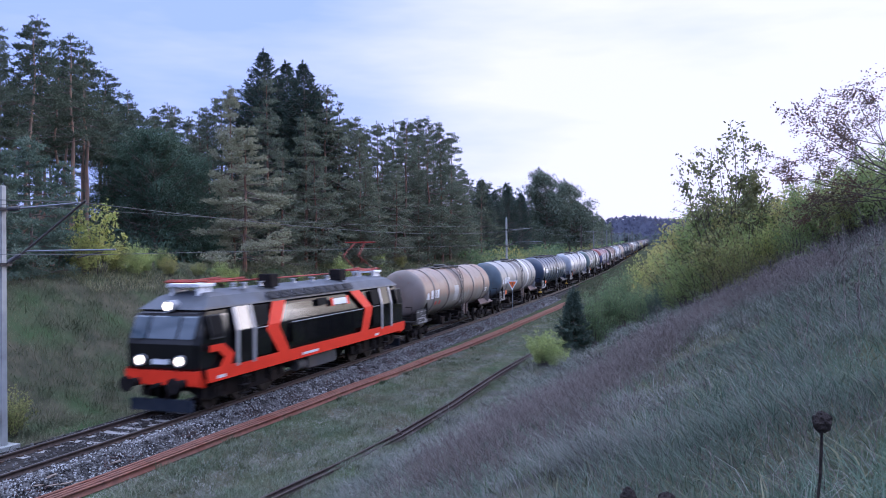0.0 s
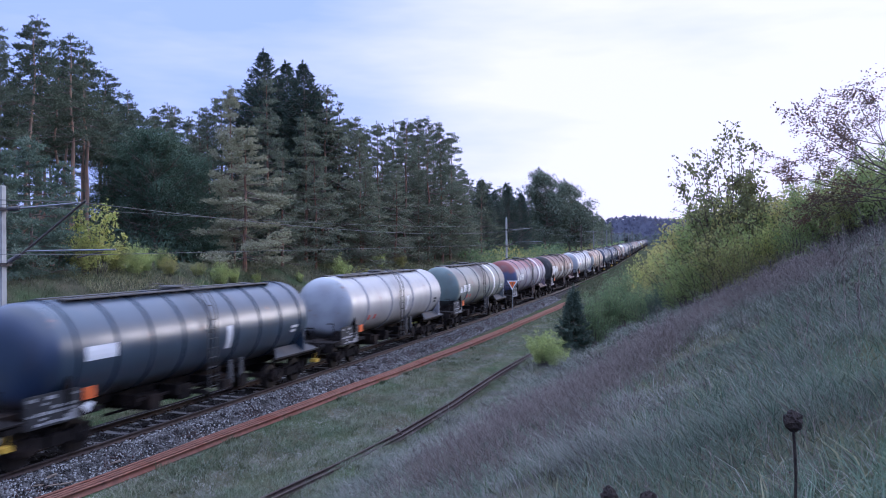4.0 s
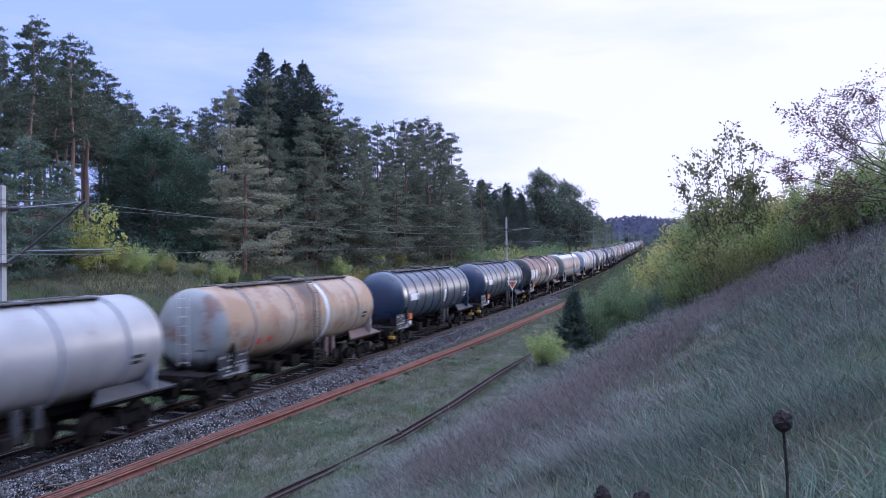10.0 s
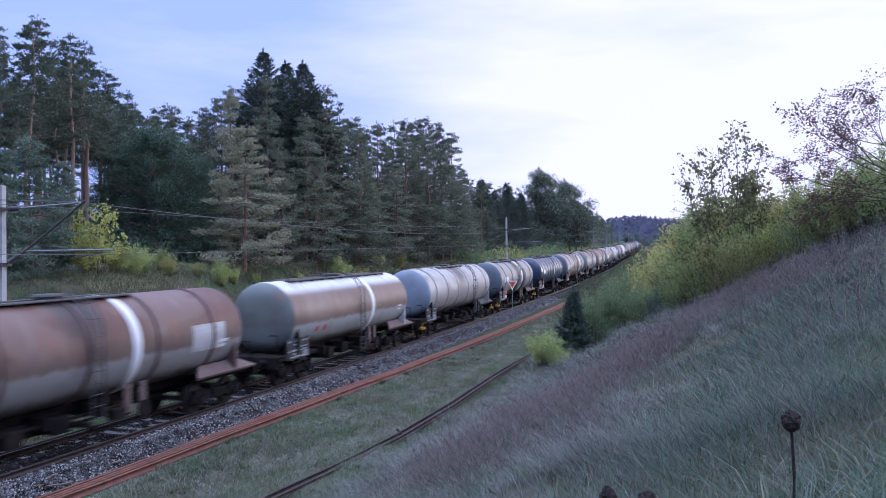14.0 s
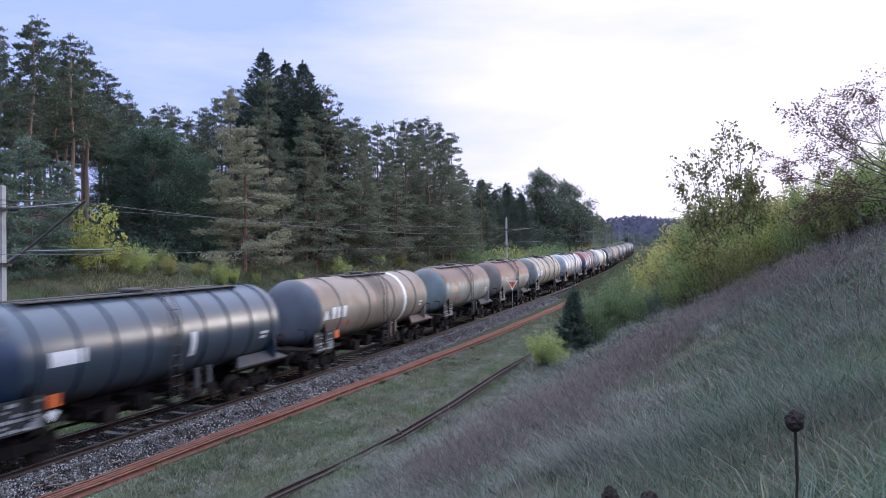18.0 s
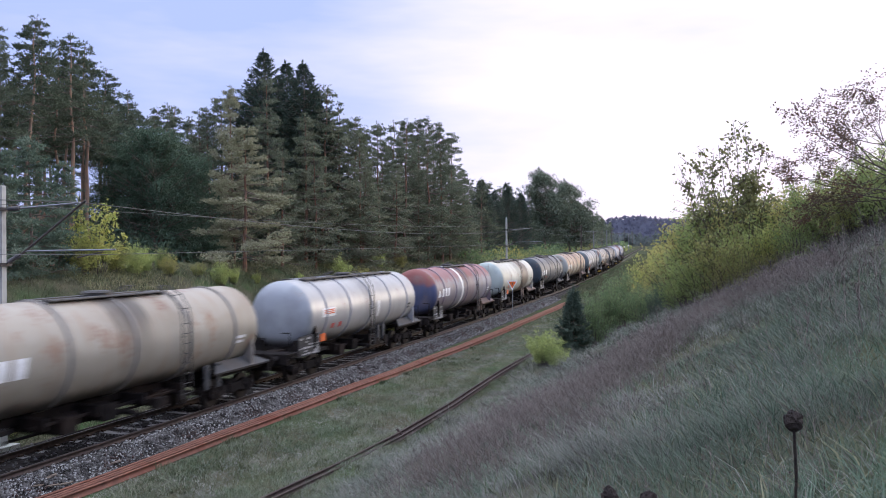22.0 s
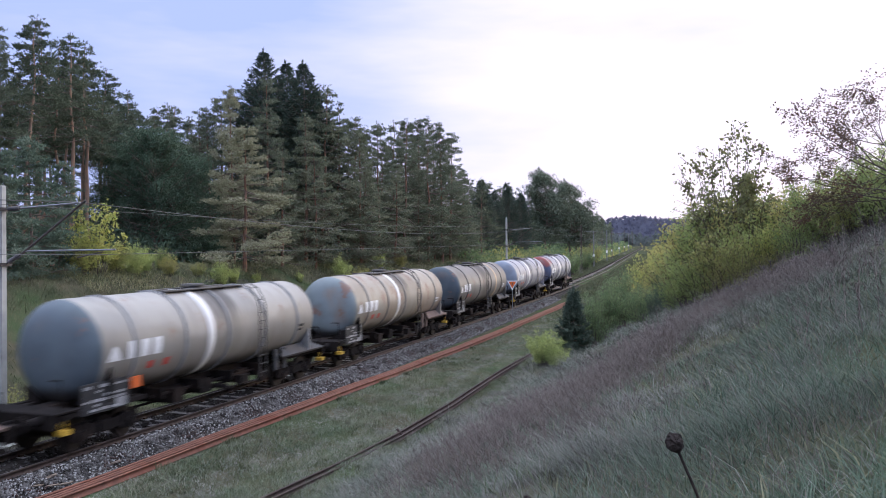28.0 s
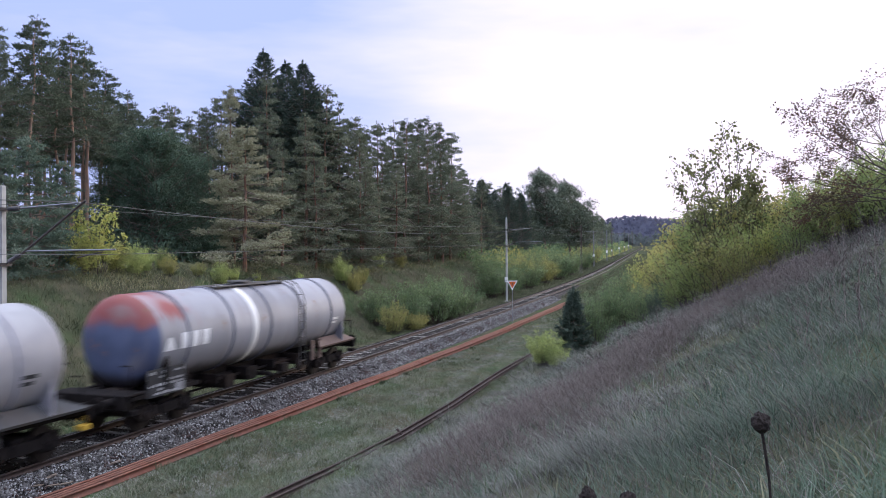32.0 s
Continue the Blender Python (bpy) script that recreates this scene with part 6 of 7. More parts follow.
def broadleaf(seed, h, r, leaf, n_leaves, size, base=0.25, stems=1, clumps=60, squash=1.0, name="tree", spread=0.16):
    """A broadleaved tree or shrub: trunk or stems, forking limbs, leaves in clumps with gaps."""
    rng = np.random.default_rng(seed)
    root = empty(name)
    segs, tips = [], []
    for s in range(stems):
        a0 = rng.uniform(0, 6.28)
        lean = (0.02 if stems == 1 else 0.28) * rng.uniform(0.4, 1.2)
        top = np.array([math.cos(a0) * lean * h, math.sin(a0) * lean * h, h * rng.uniform(0.72, 0.95)])
        foot = np.array([math.cos(a0) * 0.06, math.sin(a0) * 0.06, -0.05]) * (stems > 1)
        k = 7
        pts = [foot + (top - foot) * j / k + (rng.normal(0, 0.012, 3) * h if 0 < j else 0) for j in range(k + 1)]
        r0 = (0.016 * h + 0.015) / math.sqrt(stems)
        segs += [(pts[j], pts[j + 1], r0 * (1 - 0.85 * j / k), r0 * (1 - 0.85 * (j + 1) / k)) for j in range(k)]
        for b in range(max(6, clumps // stems)):
            f = base + (1 - base) * rng.random() ** 0.85
            c = pts[0] + (pts[-1] - pts[0]) * f
            u = (f - base) / (1 - base)
            ln = r * (0.35 + 0.75 * math.sin(math.pi * min(1, 0.22 + 0.72 * u)) ** 0.8) * rng.uniform(0.45, 1.1)
            a = rng.uniform(0, 6.28)
            d = np.array([math.cos(a), math.sin(a), (0.15 + 0.75 * u) * squash + rng.normal(0, 0.15)])
            d /= np.linalg.norm(d)
            m = c + d * ln * 0.55 + rng.normal(0, 0.05, 3) * ln
            t = c + d * ln
            segs += [(c, m, r0 * 0.4, r0 * 0.25), (m, t, r0 * 0.25, r0 * 0.08)]
            tips += [m * 0.5 + t * 0.5, t]
            for q in range(2):
                e = m + (t - m) * rng.random() + rng.normal(0, 0.28, 3) * ln * 0.6
                segs.append((m, e, r0 * 0.16, r0 * 0.05))
                tips.append(e)
    V, F = tubes(segs, 5)
    tagged(child(new("branchwork", mesh_np("branchwork", V, F, MAT["bark"] if h > 5 else MAT["twig"])), root), kind="stuff")
    tips = np.array(tips)
    i = rng.integers(0, len(tips), n_leaves)
    P = tips[i] + rng.normal(0, spread * r + 0.05, (n_leaves, 3)) * [1, 1, 0.75]
    P[:, 2] = np.maximum(P[:, 2], 0.05)
    V, F = leaf_quads(rng, P, size)
    tagged(child(new("crown", mesh_np("crown", V, F, leaf)), root), kind="stuff")
    return root


def put_tree(variants, k, x, y, h, h0, label, category, group, rng, wide=1.0, sink=0.12):
    s = h / h0
    m = Matrix.Translation((x, y, float(ground_z(x, y)) - sink)) @ Matrix.Rotation(rng.uniform(0, 6.28), 4, "Z")
    src = variants[k % len(variants)]
    ob = src if not src.get("used") else copy_thing(src, Matrix())
    src["used"] = 1
    ob.matrix_basis = m @ Matrix.Diagonal((s * wide, s * wide, s, 1))
    return tagged(ob, label, category, group)


TALL_PINES = ((-17.9, 30.5, 12.1), (-17.7, 32.3, 13.2), (-20.3, 36.8, 13.3), (-18.2, 36.1, 13.3), (-20.2, 39.6, 13.7), (-27.6, 40.7, 12.6), (-30.6, 46.2, 14.3), (-32.5, 50.0, 14.2), (-34.1, 54.1, 14.9), (-27.3, 49.4, 13.1), (-28.8, 53.4, 13.4), (-29.9, 59.0, 13.5), (-27.1, 57.3, 12.8), (-37.3, 65.8, 13.8), (-30.5, 64.7, 12.8))
TALL_PINES_BEHIND = ((-22.0, 34.9, 12.9), (-23.7, 39.0, 14.2), (-24.1, 41.4, 13.7), (-24.7, 43.6, 13.9), (-25.2, 45.9, 13.6), (-30.8, 54.3, 13.7), (-32.2, 58.4, 13.5), (-33.7, 62.3, 13.7), (-31.8, 45.0, 12.6), (-21.2, 32.9, 12.1), (-34.5, 50.8, 13.2), (-28.3, 42.9, 12.3))
FULL_PINES = ((-14.0, 58.6, 14.6), (-13.7, 60.9, 13.7), (-14.4, 65.0, 13.1), (-12.4, 62.5, 11.8), (-15.4, 73.4, 13.8), (-13.8, 76.2, 14.6), (-12.9, 80.8, 15.7), (-12.8, 85.1, 15.9), (-13.5, 90.1, 15.0), (-13.6, 55.0, 11.8), (-12.8, 50.1, 8.6), (-12.5, 54.6, 9.7), (-12.8, 63.6, 8.8), (-12.4, 70.3, 9.6), (-13.2, 78.6, 9.8), (-13.6, 84.8, 9.6), (-18.3, 83.0, 13.1), (-16.4, 85.9, 14.2), (-14.9, 100.2, 11.5), (-15.6, 110.4, 11.4), (-17.5, 120.3, 11.5), (-17.3, 106.8, 11.3), (-17.7, 112.9, 11.3), (-18.2, 119.0, 11.3), (-18.3, 125.3, 12.0), (-19.0, 133.4, 11.9), (-19.4, 141.5, 12.6), (-15.7, 98.9, 11.6), (-17.4, 227.5, 12.5), (-18.3, 257.7, 11.9), (-25.7, 48.2, 11.4), (-29.0, 53.2, 11.9), (-25.6, 50.8, 11.3), (-28.5, 56.3, 11.8), (-25.2, 53.7, 11.7), (-26.6, 57.7, 12.0), (-24.6, 56.7, 12.5), (-21.4, 54.0, 12.1), (-24.1, 59.5, 13.9), (-22.0, 58.5, 14.1), (-16.7, 54.7, 14.7), (-16.5, 61.7, 15.3), (-17.3, 65.9, 14.1), (-17.4, 70.3, 13.7), (-17.6, 74.6, 13.6), (-16.5, 77.2, 14.2), (-17.0, 81.4, 15.2), (-17.0, 85.7, 15.8), (-15.1, 84.3, 15.8), (-16.2, 92.4, 16.1), (-15.6, 94.7, 14.8))
BACK_PINES = ((-23.5, 57.4, 11.6), (-21.7, 56.3, 13.9), (-26.6, 67.4, 16.6), (-24.4, 74.5, 17.1), (-25.7, 85.1, 15.8), (-26.8, 95.7, 15.5), (-25.3, 101.8, 17.6), (-24.2, 107.6, 18.0), (-21.9, 119.0, 14.3), (-22.2, 129.3, 12.7), (-22.5, 144.9, 12.7), (-23.3, 155.0, 14.2), (-22.6, 160.3, 13.6), (-19.1, 156.0, 12.5))
TALL_PINES_DEEP = ((-37.3, 72.1, 13.4), (-40.9, 66.7, 14.7), (-38.5, 60.9, 14.3), (-40.8, 55.9, 15.8), (-46.0, 57.6, 15.3), (-46.1, 64.7, 15.4))
SPRUCES = ((-19.1, 58.0, 17.8), (-16.2, 59.0, 16.8), (-18.7, 61.0, 17.4), (-15.7, 60.5, 14.8), (-20.3, 60.0, 15.5), (-16.0, 128.0, 11.5), (-17.9, 118.0, 11.9), (-17.2, 124.0, 10.9), (-16.9, 140.0, 11.3), (-18.5, 136.0, 11.5), (-19.0, 150.0, 12.0), (-16.1, 113.4, 11.4), (-20.8, 145.3, 13.6))
OAKS = ((-19.8, 45.2, 9.1), (-19.6, 48.0, 8.3), (-22.2, 45.9, 8.4), (-24.0, 51.0, 8.0))
FAR_OAKS = ((-16.7, 161.6, 16.5), (-13.5, 172.4, 16.0), (-14.8, 187.7, 13.1), (-18.5, 175.0, 14.0))


def patchy(x, y, f, ph):
    return 0.5 + 0.5 * np.sin(x * f + 1.7 * np.sin(y * f * 0.6 + ph)) * np.sin(y * f * 0.8 + 1.1 * np.sin(x * f * 0.9 + ph * 2))


def build_forest():
    rng = random.Random(21)
    # crowns against the light: their shade is put into the needle colour
    tall = [pine(100 + k, 14, 2.0, 0.55, MAT["shadedpine"], MAT["palebark"], 0.52, 1.9, 0.2) for k in range(4)]
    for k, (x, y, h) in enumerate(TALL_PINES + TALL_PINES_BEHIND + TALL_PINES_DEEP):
        put_tree(tall, k, x, y, h, 14, "tall pine with bare reddish trunk, crown coloured dark as if backlit", "pine tree", "pines at the wood's edge", rng, rng.uniform(0.9, 1.15))
    full = [pine(120 + k, 13, 3.2, 0.06, MAT["pine"], MAT["pinebark"], 0.58, 1.9, 0.15) for k in range(5)]
    for k, (x, y, h) in enumerate(FULL_PINES):
        put_tree(full, k, x, y, h, 13, "dense grey-green pine branched almost to the ground", "pine tree", "pines at the wood's edge", rng, rng.uniform(0.85, 1.15))
    back = [pine(140 + k, 15, 2.8, 0.2, MAT["shadedpine"], MAT["pinebark"], 0.7, 1.8, 0.2) for k in range(3)]
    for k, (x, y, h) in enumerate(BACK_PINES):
        put_tree(back, k, x, y, h, 15, "pine standing deeper in the wood, shade in its needle colour", "pine tree", "pines deeper in the wood", rng)
    spr = [spruce(160 + k, 17, 2.9, MAT["spruce"], MAT["bark"]) for k in range(3)]
    for k, (x, y, h) in enumerate(SPRUCES):
        put_tree(spr, k, x, y, h, 17, "tall dark pointed spruce", "spruce tree", "spruces in the wood", rng, 1.15)
    oaks = [broadleaf(180 + k, 9, 3.1, MAT["oak"], 46000, 0.105, 0.06, 1, 130, spread=0.085) for k in range(2)]
    for k, (x, y, h) in enumerate(OAKS):
        put_tree(oaks, k, x, y, h, 9, "dark green rounded broadleaved tree", "tree", "broadleaved trees at the wood's edge", rng)
    far = [broadleaf(190, 15, 4.6, MAT["faroak"], 15000, 0.34, 0.2, 1, 70, spread=0.11)]
    for k, (x, y, h) in enumerate(FAR_OAKS):
        put_tree(far, k, x, y, h, 15, "large dark rounded tree beside the line", "tree", "broadleaved trees by the line", rng)
    pale = [pine(200 + k, 11, 3.1, 0.1, MAT["palepine"], MAT["pinebark"], 0.6, 3.0, 0.1) for k in range(2)]
    for k, (x, y, h, w) in enumerate(((-12.6, 45.0, 9.5, 1.35), (-14.5, 46.7, 12.2, 0.6))):
        put_tree(pale, k, x, y, h, 11, "pale olive pine with drooping tufted branches", "pine tree", "pale pines", rng, w)
    blue = [pine(210 + k, 6, 1.9, 0.05, MAT["bluepine"], MAT["bark"], 0.36, 2.0) for k in range(2)]
    for k, (x, y, h) in enumerate(((-13.5, 28.8, 6.4), (-13.0, 26.5, 5.6), (-15.0, 32.0, 5.6), (-16.5, 29.0, 6.0))):
        put_tree(blue, k, x, y, h, 6, "young blue-green pine on the slope's edge", "pine tree", "young pines", rng)
    # undergrowth that closes the wood below the crowns
    rs = np.random.default_rng(6)
    m = 9000
    y = rs.uniform(18, 210, m)
    x = line_x(y) - 15.5 - 26 * rs.random(m) ** 1.3
    hh = rs.uniform(0.2, 3.4, m) * (0.4 + 0.6 * patchy(x, y, 0.5, 0.7)) * np.clip((-x - 14) / 6, 0.2, 1)
    P = np.stack([x, y, ground_z(x, y) + hh], -1)
    v, f = tris_fan(rs, P, np.repeat([[0.2, -0.1, 0.6]], m, 0), 8, 0.5, 0.12, 0.9)
    tagged(new("wood_undergrowth", mesh_np("wood_undergrowth", v, f, MAT["oak"])), "dark low undergrowth filling the wood's floor", "undergrowth", kind="stuff")
    # the wood goes on: simple crowns joined into one body
    rs = np.random.default_rng(5)
    V, F, n = [], [], 0
    for k in range(420):
        y = rs.uniform(-60, 420)
        x = float(line_x(y)) - rs.uniform(34, 110) - (12 if y > 60 else 0)
        if rs.random() < 0.25:
            y = rs.uniform(250, 420)
            x = float(line_x(y)) - rs.uniform(16, 60)
        h = rs.uniform(10, 16) if y > 0 else rs.uniform(10, 13)
        # behind the tall pines lies a clearing with low young growth
        if -0.1 < y / (EYE[0] - x) < 1.16:
            h = rs.uniform(2.0, 4.0)
        z0 = float(ground_z(x, y))
        m = 60
        t = rs.random(m) ** 0.7
        a = rs.uniform(0, 6.28, m)
        rr = 2.4 * (1 - t) ** 0.7 * rs.uniform(0.5, 1.1, m)
        P = np.stack([x + rr * np.cos(a), y + rr * np.sin(a), z0 + h * (0.2 + 0.8 * t)], -1)
        D = np.stack([np.cos(a), np.sin(a), np.full(m, 0.4)], -1)
        v, f = tris_fan(rs, P, D, 3, 1.1, 0.5, 0.6)
        V.append(v)
        F.append(f + n)
        n += len(v)
        v, f = tubes([(np.array([x, y, z0 - 0.2]), np.array([x, y, z0 + h * 0.9]), 0.16, 0.05)], 3)
        f = np.concatenate([f[:, :3], f[:, [0, 2, 3]]])
        V.append(v)
        F.append(f + n)
        n += len(v)
    tagged(new("far_wood", mesh_np("far_wood", np.concatenate(V), np.concatenate(F), MAT["pine"])), "dense dark pine wood behind the edge trees", "wood", kind="stuff")


def build_distance():
    """Far woods across the line and a low wooded hill on the horizon, haze put into their colours."""
    rs = np.random.default_rng(8)
    V, F, n = [], [], 0
    for k in range(700):
        y = rs.uniform(430, 900)
        x = -30 - (y - 430) * 0.12 + rs.uniform(-140, 170)
        h = rs.uniform(3.0, 7.5)
        z0 = float(ground_z(x, y)) - 0.5
        m = 26
        t = rs.random(m)
        a = rs.uniform(0, 6.28, m)
        rr = 3.2 * (1 - t * t) * rs.uniform(0.5, 1.1, m)
        P = np.stack([x + rr * np.cos(a), y + rr * np.sin(a), z0 + h * t], -1)
        v, f = tris_fan(rs, P, np.stack([np.cos(a), np.sin(a), np.full(m, 0.5)], -1), 3, 2.6, 1.8, 0.7)
        V.append(v)
        F.append(f + n)
        n += len(v)
    tagged(new("distant_wood", mesh_np("distant_wood", np.concatenate(V), np.concatenate(F), MAT["far"])), "distant wood closing the valley, haze in its grey colour", "wood", kind="stuff")
    xs = np.linspace(-420, 420, 120)
    ys = np.linspace(1300, 1750, 24)
    X, Y = np.meshgrid(xs, ys)
    Z = 8 + 50 * np.exp(-((X + 55) / 150) ** 4) * smooth01((Y - 1300) / 200) + 22 * np.exp(-((X + 200) / 90) ** 2) * smooth01((Y - 1300) / 200)
    i = np.arange(X.size).reshape(X.shape)
    F = np.stack([i[:-1, :-1], i[:-1, 1:], i[1:, 1:], i[1:, :-1]], -1).reshape(-1, 4)
    tagged(new("backdrop_hill", mesh_np("backdrop_hill", np.stack([X, Y, Z], -1).reshape(-1, 3), F, MAT["hill"])), "low hill on the horizon, blue haze in its colour", "hill", kind="structure")
    m = 5200
    j = rs.integers(0, X.size, m)
    P = np.stack([X.ravel()[j] + rs.uniform(-4, 4, m), Y.ravel()[j] + rs.uniform(-9, 9, m), Z.ravel()[j] + rs.uniform(0, 5, m)], -1)
    v, f = tris_fan(rs, P, np.repeat([[0, 0, 1.0]], m, 0), 3, 5.5, 4.0, 0.5)
    tagged(new("hill_wood", mesh_np("hill_wood", v, f, MAT["hill"])), "wood on the far hill, blue-grey haze in its colour", "wood", kind="stuff")


EDGE_SHRUBS = (("yellow", -13.0, 31.5, 2.4), ("yellow", -13.1, 33.8, 1.8), ("lime", -12.7, 34.8, 2.0), ("lime", -12.9, 35.9, 1.5), ("lime", -11.1, 40.2, 1.7), ("lime", -11.2, 44.2, 0.9), ("olive", -12.3, 37.0, 1.3), ("lime", -10.3, 54.5, 2.3), ("olive", -10.3, 58.0, 1.6), ("lime", -10.8, 49.0, 0.9), ("olive", -12.0, 39.2, 1.0), ("lime", -11.1, 41.5, 1.2), ("green", -13.5, 37.9, 1.4), ("olive", -9.6, 55.2, 1.9), ("lime", -12.2, 66.0, 1.8), ("olive", -11.8, 70.0, 1.6))
HEDGE = (("hedge", -4.3, 53.6, 3.1), ("hedge", -3.9, 57.0, 3.7), ("hedge", -3.8, 63.5, 3.7), ("olive", -4.5, 50.8, 2.3), ("olive", -3.4, 52.4, 1.6), ("hedge", -3.7, 60.0, 3.0), ("hedge", -6.7, 52.2, 2.6), ("hedge", -5.4, 55.2, 3.4), ("hedge", -5.6, 60.8, 3.4), ("hedge", -6.3, 81.8, 3.8), ("hedge", -5.8, 86.5, 3.6), ("hedge", -5.6, 96.0, 3.7), ("olive", -5.4, 105.2, 3.6), ("hedge", -5.5, 114.5, 4.3), ("hedge", -6.0, 127.0, 3.8), ("olive", -9.3, 173.2, 4.6), ("hedge", -7.4, 150.0, 4.0), ("hedge", -8.2, 90.5, 3.8), ("olive", -7.6, 100.5, 3.6), ("hedge", -7.5, 110.0, 4.2))
SLOPE_SHRUBS = (("lime", 8.4, 38.5, 2.0), ("lime", 9.2, 38.0, 1.4), ("hedge", 9.9, 50.0, 3.9), ("hedge", 10.5, 54.0, 4.1), ("olive", 11.1, 56.0, 3.8), ("yellow", 11.7, 62.0, 5.0), ("olive", 12.6, 60.0, 4.3), ("hedge", 9.6, 47.0, 3.2), ("oak", 14.1, 50.0, 3.4), ("olive", 15.0, 42.0, 4.1), ("green", 15.7, 38.0, 4.1), ("olive", 16.3, 35.0, 4.0), ("green", 17.1, 33.0, 4.0), ("olive", 17.9, 32.0, 3.5), ("green", 18.7, 31.0, 3.0), ("yellow", 18.2, 29.6, 2.1), ("olive", 19.3, 30.0, 2.9), ("green", 19.8, 29.0, 2.7), ("green", 20.2, 28.0, 2.4), ("olive", 20.6, 27.0, 2.5), ("green", 20.9, 26.0, 2.6), ("green", 21.0, 23.5, 2.3), ("oak", 21.8, 22.0, 2.3), ("green", 16.1, 32.0, 2.6), ("olive", 16.9, 30.5, 2.8), ("green", 17.6, 30.0, 2.6), ("olive", 17.4, 29.0, 1.9), ("green", 19.0, 28.0, 1.8), ("green", 14.6, 40.0, 1.9), ("hedge", 12.2, 47.0, 2.7), ("oak", 13.2, 46.0, 1.9), ("oak", 13.4, 55.0, 3.2), ("green", 16.8, 34.5, 4.2), ("green", 15.4, 35.5, 2.9))
WORDS = {"hedge": "bluish-green leafy shrub", "green": "leafy green shrub", "olive": "olive-green shrub turning yellow", "yellow": "bright yellow-leaved autumn shrub", "lime": "lime-green leafy shrub", "oak": "dark green dense shrub"}


def build_shrubs():
    rng = random.Random(31)
    kinds = {k: [shoots(300 + 10 * j + q, 3, 1.25, MAT[k], 0.10, 50, 100) for q in range(n)] for j, (k, n) in enumerate((("green", 3), ("hedge", 3), ("olive", 3), ("yellow", 1), ("oak", 2), ("lime", 2)))}
    for k, (c, x, y, h) in enumerate(EDGE_SHRUBS):
        put_tree(kinds[c], k, x, y, h, 3, WORDS[c] + " on the edge of the wood", "shrub", "shrubs at the wood's edge", rng, 0.75 if c == "lime" else 0.95)
    for k, (c, x, y, h) in enumerate(HEDGE):
        put_tree(kinds[c], k, x, y, h, 3, WORDS[c] + " beside the track", "shrub", "shrubs beside the track", rng, 1.1 if y < 75 else 1.35)
    for k, (c, x, y, h) in enumerate(SLOPE_SHRUBS):
        put_tree(kinds[c], k, x, y, h, 3, WORDS[c] + " on the grassy bank", "shrub", "shrubs on the bank", rng, 1.05 if y < 44 else 0.75)
    slim = shoots(341, 4.3, 1.15, MAT["yellow"], 0.14, 11, 170, arch=0.1)
    slim.matrix_basis = Matrix.Translation((-12.9, 32.2, float(ground_z(-12.9, 32.2)) - 0.1))
    tagged(slim, "slender young tree with bright yellow leaves", "tree")
    put_tree(kinds["olive"], 0, -4.9, 19.6, 1.7, 3, "yellowish shrub at the foot of a mast", "shrub", "shrubs beside the track", rng, 1.0)
    put_tree([spruce(330, 2.8, 0.95, MAT["spruce"], MAT["bark"], 0.2, 6)], 0, 8.7, 45.4, 3.7, 2.8, "small dark green spruce at the foot of the bank", "spruce tree", "", rng, 0.78)


def build_far_scrub():
    """Low scrub that crowds both sides of the farther track."""
    rs = np.random.default_rng(12)
    for nm, mat, n, lo, hi, y0, y1, hm, word in (("far_scrub", "hedge", 14000, -15, -5.2, 92, 420, 3.2, "green"), ("far_yellow_scrub", "olive", 8000, -13, -5, 100, 420, 2.2, "yellowing"), ("bank_scrub", "olive", 12000, 5.2, 16, 66, 420, 1.9, "olive")):
        y = y0 + (y1 - y0) * rs.random(n) ** 1.5
        u = rs.uniform(lo, hi, n)
        x = line_x(y) + u
        if lo > 0:
            # the sight line along the track stays clear
            x = np.maximum(x, 17.3 - 0.086 * y + rs.uniform(0, 5, n))
        u = x - line_x(y)
        hump = patchy(x, y, 0.55, lo)
        edge = np.clip((np.abs(u) - 4.6) / 2.5, 0.15, 1)
        z = ground_z(x, y) + hm * edge * (0.12 + 0.95 * hump ** 1.6) * rs.random(n) ** 0.6
        s = 0.16 + 0.0016 * y
        V, F = leaf_quads(rs, np.stack([x, y, z], -1), s[:, None])
        tagged(new(nm, mesh_np(nm, V, F, MAT[mat])), "dense low %s scrub along the farther track" % word, "scrub", kind="stuff")


def sapling(seed, h, r, leaf, n, size, x, y, label, stems):
    """A thin young tree with sparse large leaves along its twigs."""
    ob = shoots(seed, h, r, leaf, size, stems, n, "young_tree", 0.1)
    ob.matrix_basis = Matrix.Translation((x, y, float(ground_z(x, y)) - 0.1))
    return tagged(ob, label, "tree")


